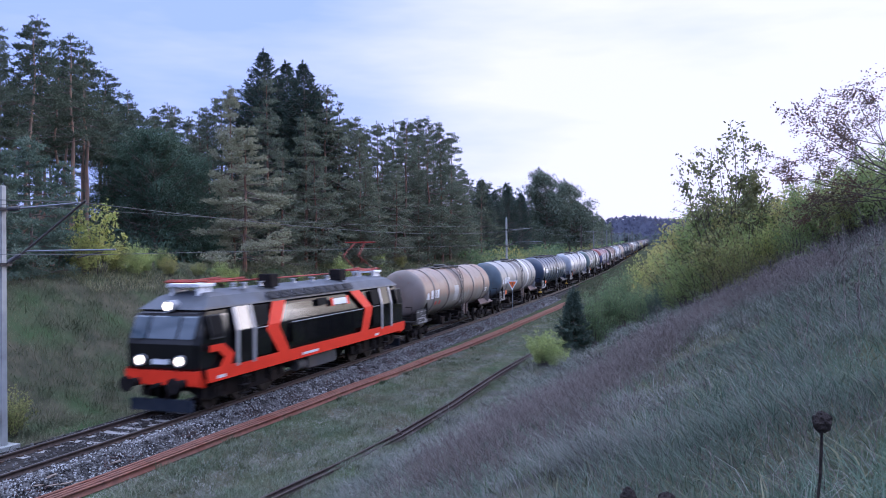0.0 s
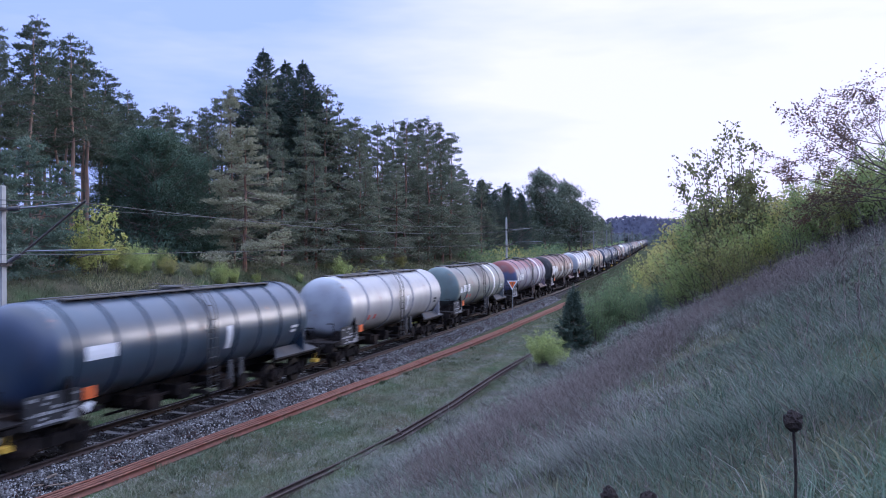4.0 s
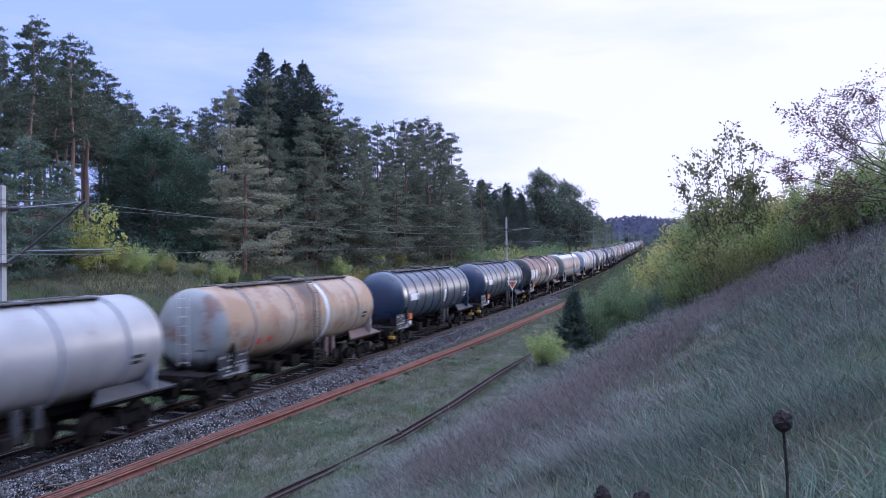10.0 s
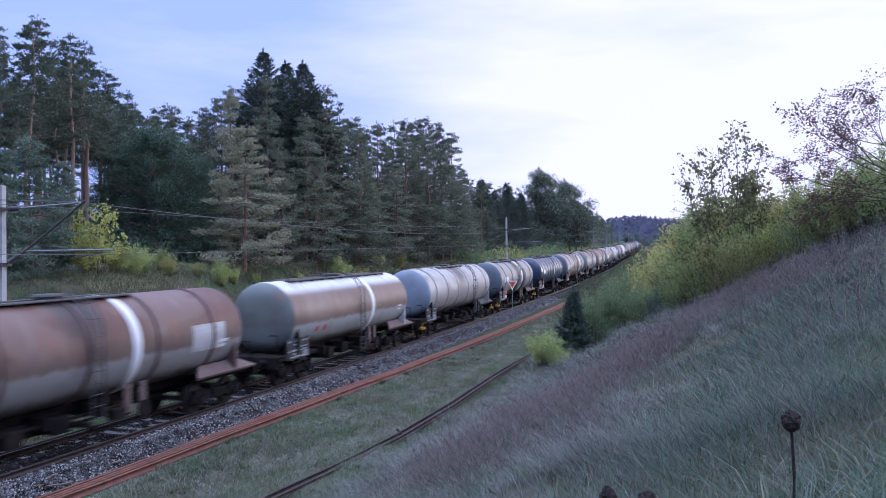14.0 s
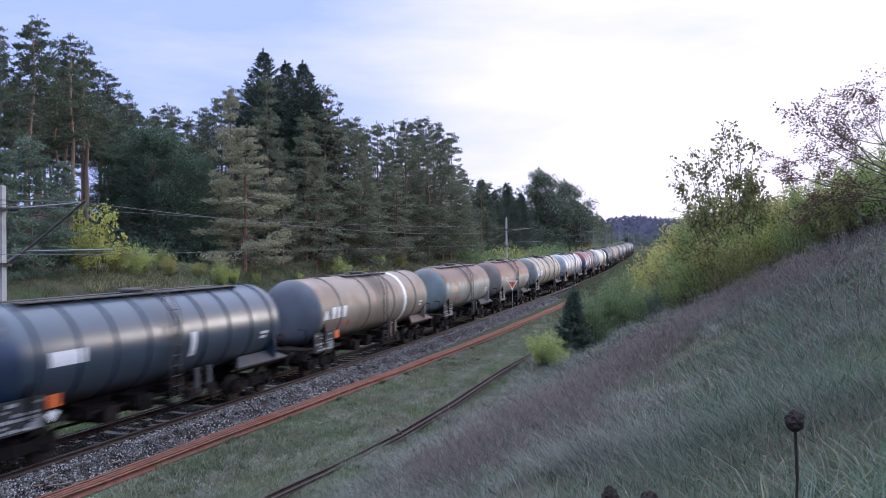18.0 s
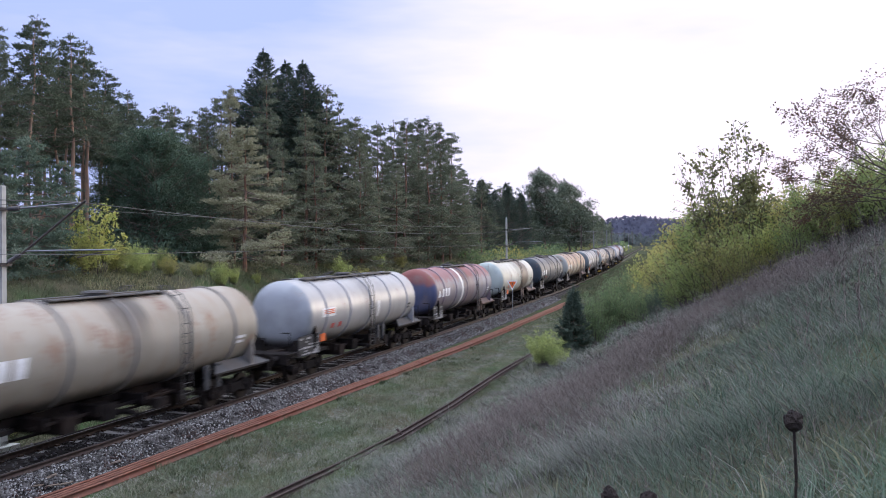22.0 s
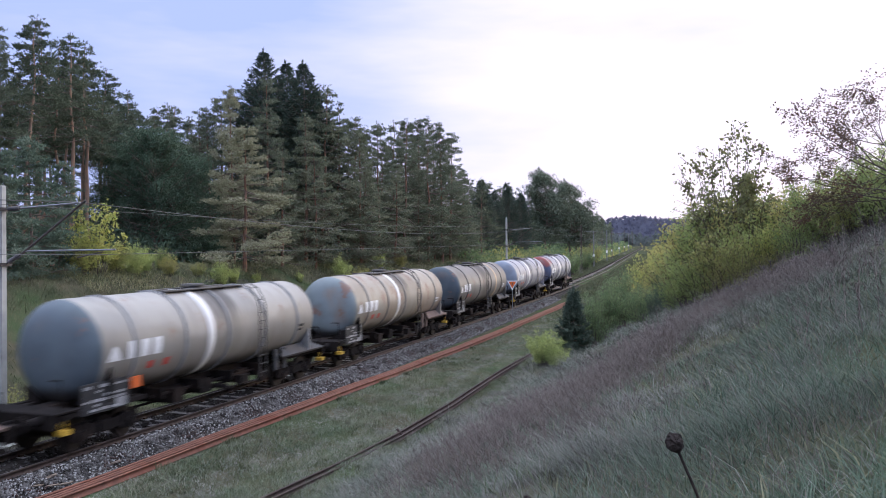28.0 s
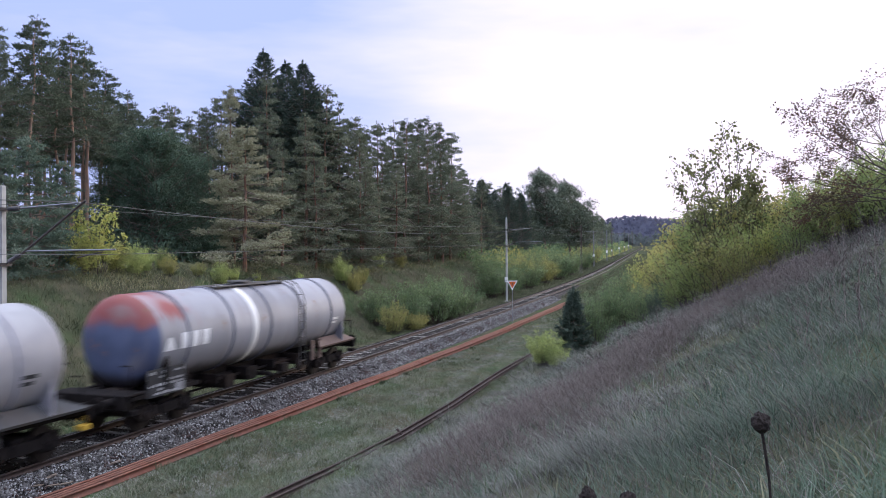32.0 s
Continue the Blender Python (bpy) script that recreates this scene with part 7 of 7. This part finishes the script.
def gnarled_tree():
    """The low spreading tree on the bank, dark limbs and thin brownish leaves against the sky."""
    rng = np.random.default_rng(44)
    root = empty("spreading_tree")
    segs, tips = [], []

    def grow(a, d, ln, r, depth):
        n = 4
        p = a
        for k in range(n):
            d = d + rng.normal(0, 0.16, 3) + np.array([0, 0, 0.03])
            d /= np.linalg.norm(d)
            q = p + d * ln / n
            segs.append((p, q, r * (1 - 0.16 * k), r * (1 - 0.16 * (k + 1))))
            p = q
            if depth > 0 and k > 0:
                e = d + rng.normal(0, 0.6, 3)
                grow(p, e / np.linalg.norm(e), ln * rng.uniform(0.4, 0.65), r * 0.5, depth - 1)
            if depth <= 1:
                tips.append(p)
    for dx, dy, dz, ln in ((-0.95, 0.1, 0.62, 3.1), (-0.85, -0.3, 0.75, 3.0), (-1.0, 0.2, 0.10, 2.6), (-1.0, -0.1, 0.22, 2.4), (-0.45, 0.1, 0.95, 2.6), (0.3, 0.2, 0.95, 2.2), (-0.9, 0.4, 0.8, 3.0), (0.9, -0.2, 0.5, 2.2)):
        d = np.array([dx, dy, dz])
        grow(np.array([0, 0, 0.25]), d / np.linalg.norm(d), ln, 0.030, 3)
    segs.append((np.array([0.05, 0, -0.3]), np.array([0, 0, 0.3]), 0.07, 0.05))
    V, F = tubes(segs, 5)
    tagged(child(new("branchwork", mesh_np("branchwork", V, F, MAT["twig"])), root), kind="stuff")
    tips = np.array(tips)
    i = rng.integers(0, len(tips), 9500)
    V, F = leaf_quads(rng, tips[i] + rng.normal(0, 0.07, (9500, 3)), 0.062, 0.5)
    tagged(child(new("crown", mesh_np("crown", V, F, MAT["russet"])), root), kind="stuff")
    return tagged(root, "low spreading tree with dark limbs and sparse brownish leaves", "tree")


SWAYING = []


def build_bank_trees():
    rows = [(t, 0.5 * math.sin(t * 1.1), 1.3 * math.sin(t * 0.9 + 0.5) + 0.8 * math.sin(t * 2.3)) for t in np.arange(0, 32.01, 0.5)]
    ob = sapling(401, 6.3, 1.9, MAT["slim"], 190, 0.15, 16.85, 32.0, "slender young poplar with sparse large leaves", 20)
    SWAYING.append((ob, ob.matrix_basis.copy(), rows))
    ob = sapling(402, 4.7, 1.2, MAT["slim"], 280, 0.15, 17.8, 32.0, "slender young tree with thin olive leaves", 7)
    rows2 = [(t, 0.4 * math.sin(t * 1.3 + 1), 1.0 * math.sin(t * 0.8 + 1.4)) for t in np.arange(0, 32.01, 0.5)]
    SWAYING.append((ob, ob.matrix_basis.copy(), rows2))
    g = gnarled_tree()
    g.matrix_basis = Matrix.Translation((21.35, 20.5, float(ground_z(21.35, 20.5)) - 0.05)) @ Matrix.Diagonal((0.95, 0.95, 0.80, 1))


build_forest()
build_distance()
build_far_scrub()
build_bank_trees()
build_shrubs()


# ---- grass ----
def blades(name, P, h, lean, width, mat, seed, bend=0.5, mask=None):
    """Bent blades, two quads' worth of triangles each, leaning mostly one way."""
    rng = np.random.default_rng(seed)
    n = len(P)
    hh = h * rng.uniform(0.45, 1.25, n)
    d = np.asarray(lean, float).reshape(-1, 2) + rng.normal(0, bend, (n, 2))
    tip = P + np.stack([d[:, 0] * hh, d[:, 1] * hh, hh], -1)
    mid = P + np.stack([d[:, 0] * hh * 0.28, d[:, 1] * hh * 0.28, hh * 0.58], -1)
    a = rng.uniform(0, 6.28, n)
    s = np.stack([np.cos(a), np.sin(a), np.zeros(n)], -1) * (np.asarray(width) * rng.uniform(0.6, 1.3, n) / 2)[:, None]
    V = np.stack([P - s, P + s, mid + s * 0.8, mid - s * 0.8, tip], 1).reshape(-1, 3)
    b = 5 * np.arange(n)[:, None]
    F = np.concatenate([b + [0, 1, 2], b + [0, 2, 3], b + [3, 2, 4]], 0)
    return new(name, mesh_np(name, V, F, mat))


def spikes(name, A, T, width, mat, seed):
    """Thin three-sided spikes from A to T."""
    n = len(A)
    rng = np.random.default_rng(seed)
    w = width * (1 + 0.05 * A[:, 1:2])
    an = rng.uniform(0, 6.28, n)
    u = np.stack([np.cos(an), np.sin(an), np.zeros(n)], -1) * w
    v = np.stack([-np.sin(an), np.cos(an), np.zeros(n)], -1) * w
    V = np.stack([A + u * 0.6, A - u * 0.3 + v * 0.5, A - u * 0.3 - v * 0.5, T], 1).reshape(-1, 3)
    b = 4 * np.arange(n)[:, None]
    return new(name, mesh_np(name, V, np.concatenate([b + [0, 1, 3], b + [1, 2, 3], b + [2, 0, 3]]), mat))


def on_ground(x, y):
    return np.stack([x, y, ground_z(x, y) - 0.02], -1)


def brown_stretch(x, y):
    """Where withered weeds turn the bank brown: a long strip half-way up and two smaller spots."""
    t = np.clip(((x - 13.6) * 3.2 + (y - 11.5) * 9.0) / (3.2 ** 2 + 9.0 ** 2), 0, 1)
    d = np.hypot((x - 13.6 - 3.2 * t) * 0.85, (y - 11.5 - 9.0 * t) * 0.5)
    e = np.hypot((x - 17.7), (y - 19.0) * 0.4)
    g = np.hypot((x - 14.6), (y - 8.6) * 0.8)
    return np.maximum(np.maximum(smooth01(1.5 - d * 0.84), smooth01(1.6 - e * 0.9)), 0.8 * smooth01(1.5 - g))


def build_grass():
    rng = np.random.default_rng(77)
    # tall dry grass of the near bank, thick close to the eye
    for nm, lo, hi, count, per, h, w, sd in (("bank_grass", 1.5, 9, 14000, 15, 0.165, 0.0036, 1), ("bank_grass_midway", 9, 24, 11000, 12, 0.20, 0.009, 2), ("bank_grass_beyond", 24, 62, 6500, 9, 0.30, 0.020, 8)):
        cy = lo + (hi - lo) * rng.random(count) ** 1.2
        cx = rng.uniform(7.6, 24.0, count)
        keep = np.hypot(cx - EYE[0], cy) > 1.7
        cx, cy = cx[keep], cy[keep]
        # tussocks: blades spring from a crown and fall outwards, combed down the slope
        a = rng.uniform(0, 6.28, (len(cx), per))
        rad = 0.11 * np.sqrt(rng.random((len(cx), per))) * (1 + 0.02 * cy[:, None])
        x, y = (cx[:, None] + rad * np.cos(a)).ravel(), (cy[:, None] + rad * np.sin(a)).ravel()
        out = np.stack([np.cos(a).ravel() * 1.0 - 0.55, np.sin(a).ravel() * 1.1 - 0.1], -1)
        size = np.repeat(rng.uniform(0.5, 1.3, len(cx)) * (0.12 + 1.4 * patchy(cx, cy, 1.6, 1.2) ** 1.25), per)
        dark = np.repeat(brown_stretch(cx, cy) + 0.25 * rng.normal(size=len(cx)) + 0.7 * patchy(cx, cy, 1.1, 2.1) > 0.86, per)
        for k, mat, word in ((~dark, "drygrass", "grey-green"), (dark, "browngrass", "brown")):
            if k.any():
                tagged(blades(nm, on_ground(x[k], y[k]), h * size[k], out[k], w, MAT[mat], sd, 1.0), "long dry %s grass matted in tussocks on the bank" % word, "grass", kind="stuff")
    # the bank goes on behind the eye
    n = 30000
    y, x = rng.uniform(-16, 1.5, n), rng.uniform(7.6, 26.0, n)
    k = np.hypot(x - EYE[0], y) > 1.7
    tagged(blades("bank_grass_behind", on_ground(x[k], y[k]), 0.2 * np.ones(k.sum()), (-0.1, 0), 0.014, MAT["drygrass"], 51, 0.9), "dry grass of the bank behind the lookout", "grass", kind="stuff")
    # greener undergrowth
    n = 70000
    y = 1.4 + 60 * rng.random(n) ** 2.0
    x = rng.uniform(7.2, 23.5, n)
    k = (np.hypot(x - EYE[0], y) > 1.5) & (rng.random(n) < 0.25 + 0.75 * patchy(x, y, 0.9, 0.4))
    tagged(blades("bank_undergrowth", on_ground(x[k], y[k]), 0.16, (-0.3, 0), 0.013, MAT["wildgrass"], 3, 0.9), "green undergrowth between the dry grass", "grass", kind="stuff")
    # lush patches close by
    n = 60000
    y = 2.5 + 9.5 * rng.random(n) ** 1.3
    x = rng.uniform(11.0, 20.0, n)
    k = (np.hypot(x - EYE[0], y) > 1.9) & (patchy(x, y, 1.1, 0.4) + 0.15 * rng.normal(size=n) > 0.55)
    tagged(blades("bank_green", on_ground(x[k], y[k]), 0.17 * np.ones(k.sum()), (-0.15, 0), 0.006, MAT["bankgreen"], 43, 0.9), "lush blue-green grass in patches on the bank", "grass", kind="stuff")
    # brown dead weeds with fine side shoots, in patches
    n = 12000
    y = 7.0 + 23 * rng.random(n)
    x = rng.uniform(11.4, 19.2, n)
    k = brown_stretch(x, y) + 0.2 * rng.normal(size=n) + 0.5 * patchy(x, y, 1.1, 2.1) > 0.78
    P = on_ground(x[k], y[k])
    m = len(P)
    hh = rng.uniform(0.25, 0.55, m)
    top = P + np.stack([-0.1 * hh + rng.normal(0, 0.14, m), rng.normal(0, 0.1, m), hh], -1)
    A, T = [P], [top]
    for q in range(7):
        t = rng.uniform(0.3, 1.0, (m, 1))
        c = P + (top - P) * t
        A.append(c)
        T.append(c + np.stack([rng.normal(-0.06, 0.08, m), rng.normal(0, 0.08, m), rng.uniform(0.03, 0.16, m)], -1))
    A, T = np.concatenate(A), np.concatenate(T)
    tagged(spikes("dead_weeds", A, T, 0.0055, MAT["weed"], 9), "brown dead branching weeds on the bank", "weeds", kind="stuff")
    # pale straw lying in patches over the bank
    n = 60000
    y = 1.6 + 52 * rng.random(n) ** 1.9
    x = rng.uniform(7.6, 23.5, n)
    k = (np.hypot(x - EYE[0], y) > 1.8) & (patchy(x, y, 0.7, 3.3) + 0.15 * rng.normal(size=n) > np.where(x < 11.8, 0.5, np.where((x > 16.6) & (y < 8), 0.2, 0.72)))
    tagged(blades("bank_straw", on_ground(x[k], y[k]), 0.19 * np.ones(k.sum()), (-0.25, -0.1), 0.0026 + 0.0004 * y[k], MAT["straw"], 13, 1.2), "pale bleached straw lying over the bank grass", "grass", kind="stuff")
    n = 4200
    y = 3.0 + 27 * rng.random(n) ** 1.2
    x = rng.uniform(9.5, 21.0, n)
    k = np.hypot(x - EYE[0], y) > 2.6
    P = on_ground(x[k], y[k])
    m = len(P)
    hh = rng.uniform(0.14, 0.38, m)
    top = P + np.stack([rng.normal(-0.06, 0.12, m), rng.normal(0, 0.10, m), hh], -1)
    A, T = [P], [top]
    for q in range(5):
        t = rng.uniform(0.35, 1.0, (m, 1))
        e = P + (top - P) * t
        A.append(e)
        T.append(e + np.stack([rng.normal(-0.02, 0.05, m), rng.normal(0, 0.05, m), rng.uniform(0.02, 0.09, m)], -1))
    tagged(spikes("scattered_weeds", np.concatenate(A), np.concatenate(T), 0.0028, MAT["weed"], 29), "thin brown weeds scattered through the bank grass", "weeds", kind="stuff")
    pick = rng.random(m) < 0.6
    tagged(ico_stones("dry_heads", top[pick], 0.004 + 0.0009 * top[pick][:, 1], MAT["weed"], 31), "tiny dark dry seed heads over the bank grass", "weeds", kind="stuff")
    pick = ~pick & (rng.random(m) < 0.5)
    tagged(ico_stones("pale_heads", top[pick], 0.0025 + 0.0006 * top[pick][:, 1], MAT["straw"], 32), "tiny pale dry flower heads over the bank grass", "weeds", kind="stuff")
    # tall dark withered stalks with short hanging side shoots, singly and in thickets
    c = np.array([(17.8, 8.3), (18.1, 10.1), (18.8, 16.3), (17.8, 14.6), (17.9, 20.4), (16.9, 24.0), (15.2, 21.6), (16.0, 23.3), (14.0, 21.7), (18.3, 13.0), (17.0, 17.5)])
    n = 230
    q = rng.integers(0, len(c), n)
    x, y = c[q, 0] + rng.normal(0, 0.55, n), c[q, 1] + rng.normal(0, 0.9, n)
    P = on_ground(x, y)
    hh = rng.uniform(0.35, 0.95, n)
    top = P + np.stack([rng.normal(-0.05, 0.13, n), rng.normal(0, 0.1, n), hh], -1)
    A, T = [P], [top]
    for q in range(16):
        t = rng.uniform(0.25, 1.0, (n, 1))
        e = P + (top - P) * t
        A.append(e)
        T.append(e + np.stack([rng.normal(0, 0.07, n), rng.normal(0, 0.07, n), rng.normal(0.0, 0.06, n)], -1))
    tagged(spikes("withered_stalks", np.concatenate(A), np.concatenate(T), 0.006, MAT["weed"], 19), "tall dark withered stalks standing over the bank grass", "weeds", kind="stuff")
    # single long bleached stalks, bent every way
    n = 4500
    y = 2.2 + 26 * rng.random(n) ** 1.5
    x = rng.uniform(8.5, 23.0, n)
    k = np.hypot(x - EYE[0], y) > 2.0
    tagged(blades("bank_stalks", on_ground(x[k], y[k]), 0.27 * np.ones(k.sum()), (-0.5, -0.1), 0.0012 + 0.0004 * y[k], MAT["straw"], 23, 0.8), "single long bleached stalks standing in the grass", "grass", kind="stuff")
    # tall dry weeds along the edge of the wood
    n = 26000
    y = 30 + 60 * rng.random(n) ** 1.2
    u = rng.uniform(10.8, 15.5, n)
    x = line_x(y) - u
    k = patchy(x, y, 0.8, 0.2) + 0.3 * rng.normal(size=n) > 0.45
    tagged(blades("edge_weeds", on_ground(x[k], y[k]), 0.36 * np.ones(k.sum()), (0.15, -0.1), 0.022, MAT["edgeweed"], 25, 0.8), "tall olive and straw-coloured weeds along the wood", "weeds", kind="stuff")
    # mown strip between the rails and the bank
    n = 130000
    y = 12 + 72 * rng.random(n) ** 1.7
    u = rng.uniform(2.75, 8.6, n)
    x = line_x(y) + u
    spare = np.interp(y, [10, 15.6, 24, 34, 47, 76], [2.15, 2.28, 2.42, 2.7, 3.0, 2.95]) + 0.42
    k = u > spare - line_x(y) + 0.0
    x, y, u = x[k], y[k], u[k]
    z = np.maximum(ground_z(x, y), line_z(y) + bed_z(u)) - 0.02
    P = np.stack([x, y, z], -1)
    streak = patchy(x * 2.2, y * 0.45, 1.3, 0.9)
    pale = streak + 0.25 * rng.normal(size=len(x)) > 0.6
    tagged(blades("verge_grass", P[~pale], (0.05 + 0.13 * patchy(x, y, 1.9, 0.3))[~pale], (-0.2, 0.0), 0.013, MAT["grass"], 4, 1.1), "short patchy grass of the verge", "grass", kind="stuff")
    tagged(blades("verge_straw", P[pale], 0.07, (-0.3, 0.0), 0.013, MAT["straw"], 14, 1.4), "flattened pale dry grass on the verge", "grass", kind="stuff")
    # taller clumps here and there on the verge
    c = 1500
    cy = 13 + 55 * rng.random(c) ** 1.4
    cu = rng.uniform(3.2, 8.0, c)
    y = np.repeat(cy, 24) + rng.normal(0, 0.11, c * 24)
    u = np.repeat(cu, 24) + rng.normal(0, 0.11, c * 24)
    x = line_x(y) + u
    z = np.maximum(ground_z(x, y), line_z(y) + bed_z(u)) - 0.02
    tagged(blades("verge_clumps", np.stack([x, y, z], -1), 0.16, (0, 0), 0.012, MAT["wildgrass"], 15, 0.7), "darker grass clumps on the verge", "grass", kind="stuff")
    # green tufts grown up against the spare rails
    cy = np.array([17.3, 20.1, 20.5, 23.6, 27.2, 31.0, 33.5, 38.0, 43.0])
    y = np.repeat(cy, 70) + rng.normal(0, 0.13, len(cy) * 70)
    x = np.interp(y, [10, 15.6, 24, 34, 47, 76], [2.15, 2.28, 2.42, 2.7, 3.0, 2.95]) + 0.42 + np.abs(rng.normal(0, 0.09, len(y)))
    z = np.maximum(ground_z(x, y), line_z(y) + bed_z(x - line_x(y))) - 0.02
    tagged(blades("rail_tufts", np.stack([x, y, z], -1), 0.22, (0.1, 0), 0.014, MAT["clump"], 45, 0.6), "dark green tufts grown up along the spare rails", "grass", kind="stuff")
    c = 1300
    cy = 13 + 50 * rng.random(c) ** 1.4
    cu = rng.uniform(3.0, 8.0, c)
    k = patchy(cu * 2.2, cy * 0.45, 1.3, 2.2) > 0.5
    cy, cu = cy[k], cu[k]
    y = np.repeat(cy, 26) + rng.normal(0, 0.22, len(cy) * 26)
    u = np.repeat(cu, 26) + rng.normal(0, 0.10, len(cy) * 26)
    x = line_x(y) + u
    z = np.maximum(ground_z(x, y), line_z(y) + bed_z(u)) - 0.015
    tagged(blades("verge_tufts", np.stack([x, y, z], -1), 0.10, (-0.2, 0.1), 0.011, MAT["straw"], 16, 1.5), "flattened pale tufts of last year's grass on the verge", "grass", kind="stuff")
    # far slope beyond the track
    n = 120000
    y = 14 + 90 * rng.random(n) ** 1.5
    u = rng.uniform(3.3, 17, n)
    x = line_x(y) - u
    tagged(blades("slope_grass", on_ground(x, y), 0.20, (0.25, -0.15), 0.014, MAT["wildgrass"], 5, 0.9), "rough grass on the slope below the wood", "grass", kind="stuff")
    c = 900
    cy = 16 + 60 * rng.random(c) ** 1.4
    cu = rng.uniform(3.8, 15, c)
    y = np.repeat(cy, 36) + rng.normal(0, 0.22, c * 36)
    x = line_x(y) - np.repeat(cu, 36) + rng.normal(0, 0.22, c * 36)
    tagged(blades("slope_clumps", on_ground(x, y), 0.32 * np.ones(c * 36), (0.15, -0.1), 0.016, MAT["clump"], 35, 0.6), "darker weed clumps on the slope", "weeds", kind="stuff")
    n = 30000
    y = 60 + 160 * rng.random(n)
    u = (1.75 + 12 * rng.random(n) ** 1.6) * np.where(rng.random(n) < 0.6, -1, 1)
    y = np.where(np.abs(u) < 4, np.maximum(y, 105 + rng.uniform(0, 100, n)), y)
    x = line_x(y) + u
    tagged(blades("far_verge_grass", on_ground(x, y), np.where(np.abs(u) < 4, 0.14, 0.35), (0, 0), 0.07, MAT["wildgrass"], 6, 0.6), "rough grass along the farther track", "grass", kind="stuff")

    n = 46000
    y = 72 + 190 * rng.random(n) ** 1.3
    u = (1.7 + 4.2 * rng.random(n)) * np.where(rng.random(n) < 0.5, -1, 1)
    k = (u < 0) | (y > 82)
    x, y = line_x(y[k]) + u[k], y[k]
    tagged(blades("trackside_grass", on_ground(x, y), 0.24 * np.ones(len(x)), (0, 0), 0.05, MAT["clump"], 37, 0.6), "dark grass beside the farther track", "grass", kind="stuff")


build_grass()


# ---- dry flower heads before the eye, nodding in the wind ----
def seedhead(x, y, top, size, phase, amp, label):
    z = float(ground_z(x, y))
    base = Matrix.Translation((x, y, z - 0.03))
    ob = tagged(empty("dry_flower", base), label, "plant", "dry flower heads")
    h = top - z
    bm = B()
    pts = [Vector((0.012 * math.sin(k * 1.3 + phase), 0.01 * math.cos(k), h * k / 6)) for k in range(7)]
    for a, b in zip(pts[:-1], pts[1:]):
        rod(bm, a, b, 0.0037, 0.0033, 6)
    part("stalk", bm, MAT["seedhead"], ob)
    rng = random.Random(int(phase * 100))
    bm = B()
    c = pts[-1]
    bmesh.ops.create_icosphere(bm, subdivisions=3, radius=size, matrix=Matrix.Translation(c))
    for v in bm.verts:
        d = (v.co - c).normalized()
        v.co = c + Vector((d.x, d.y, d.z * 1.15)) * size * (0.8 + 0.35 * rng.random())
    part("head", bm, MAT["seedhead"], ob, "dark prickly seed head")
    for k in range(2):
        bm = B()
        q = pts[3 + k]
        e = q + Vector((0.06 * (1 - 2 * k), 0.03, 0.05))
        rod(bm, q, e, 0.002, 0.001, 4)
        bmesh.ops.create_icosphere(bm, subdivisions=1, radius=size * 0.3, matrix=Matrix.Translation(e))
        part("side_bud", bm, MAT["seedhead"], ob)
    return ob, base


HEAD_X = ((0, 0), (0.6, -0.3), (1.2, -3.7), (1.8, -4.1), (2.4, -5), (3, -4.5), (3.5, -4.8), (5.5, -4.5), (6.1, -5.5), (7.3, -5.1), (8, -4.1), (8.6, -3.5), (9.2, -6.5), (10.4, -6.5), (12, -5.4), (14, -5.1), (17, -3.5), (18, -4.5), (20, -4.4), (22, -4.7), (23, -5.4), (23.5, -6.4), (24, -9.7), (24.5, -12.2), (25, -25.1), (25.5, -20.8), (27.5, -25.5), (28, -26.1), (28.5, -11.6), (29, -24.5), (29.5, -8.6), (30, -11.7), (30.5, -8.0), (31, -13.2), (31.5, -10.6), (32, -10.2))


def build_seedheads():
    ob, base = seedhead(16.69, 2.0, 4.885, 0.021, 0.3, 1, "dark dry flower head on a thin stalk before the bank")
    SWAYING.append((ob, base, [(t, 0.0, a) for t, a in HEAD_X]))
    for x, y, top, ph in ((16.26, 2.0, 4.672, 1.1), (16.36, 2.02, 4.665, 2.0)):
        ob, base = seedhead(x, y, top, 0.021, ph, 1, "dark dry flower head just above the ground grass")
        SWAYING.append((ob, base, [(t, 0.0, 0.8 * a) for t, a in HEAD_X]))


build_seedheads()


# ---- what moves ----
def motions():
    times = [32.0 * k / 32 for k in range(33)]
    for ob, start, half in MOVING:
        walk(ob, [(t, line_pose(start - SPEED * t, half)) for t in times])
    # the wheels roll at the train's speed
    turns = 720
    first = {}
    for ob, d, r in WHEELS:
        key = (round(d, 3), r)
        if key not in first:
            step = math.degrees(SPEED / r) * 32.0 / turns
            walk(ob, [(32.0 * k / turns, pose(0, d, r, step * k)) for k in range(turns + 1)])
            first[key] = ob
        else:
            # the same turning for every wheelset in the same place of its bogie
            src = first[key].animation_data
            ob.rotation_mode = "QUATERNION"
            ob.animation_data_create()
            ob.animation_data.action = src.action
            ob.animation_data.action_slot = src.action_slot
    for ob, base, rows in SWAYING:
        walk(ob, [(t, base @ pose(0, 0, 0, rx, ry, 0)) for t, rx, ry in rows])


motions()
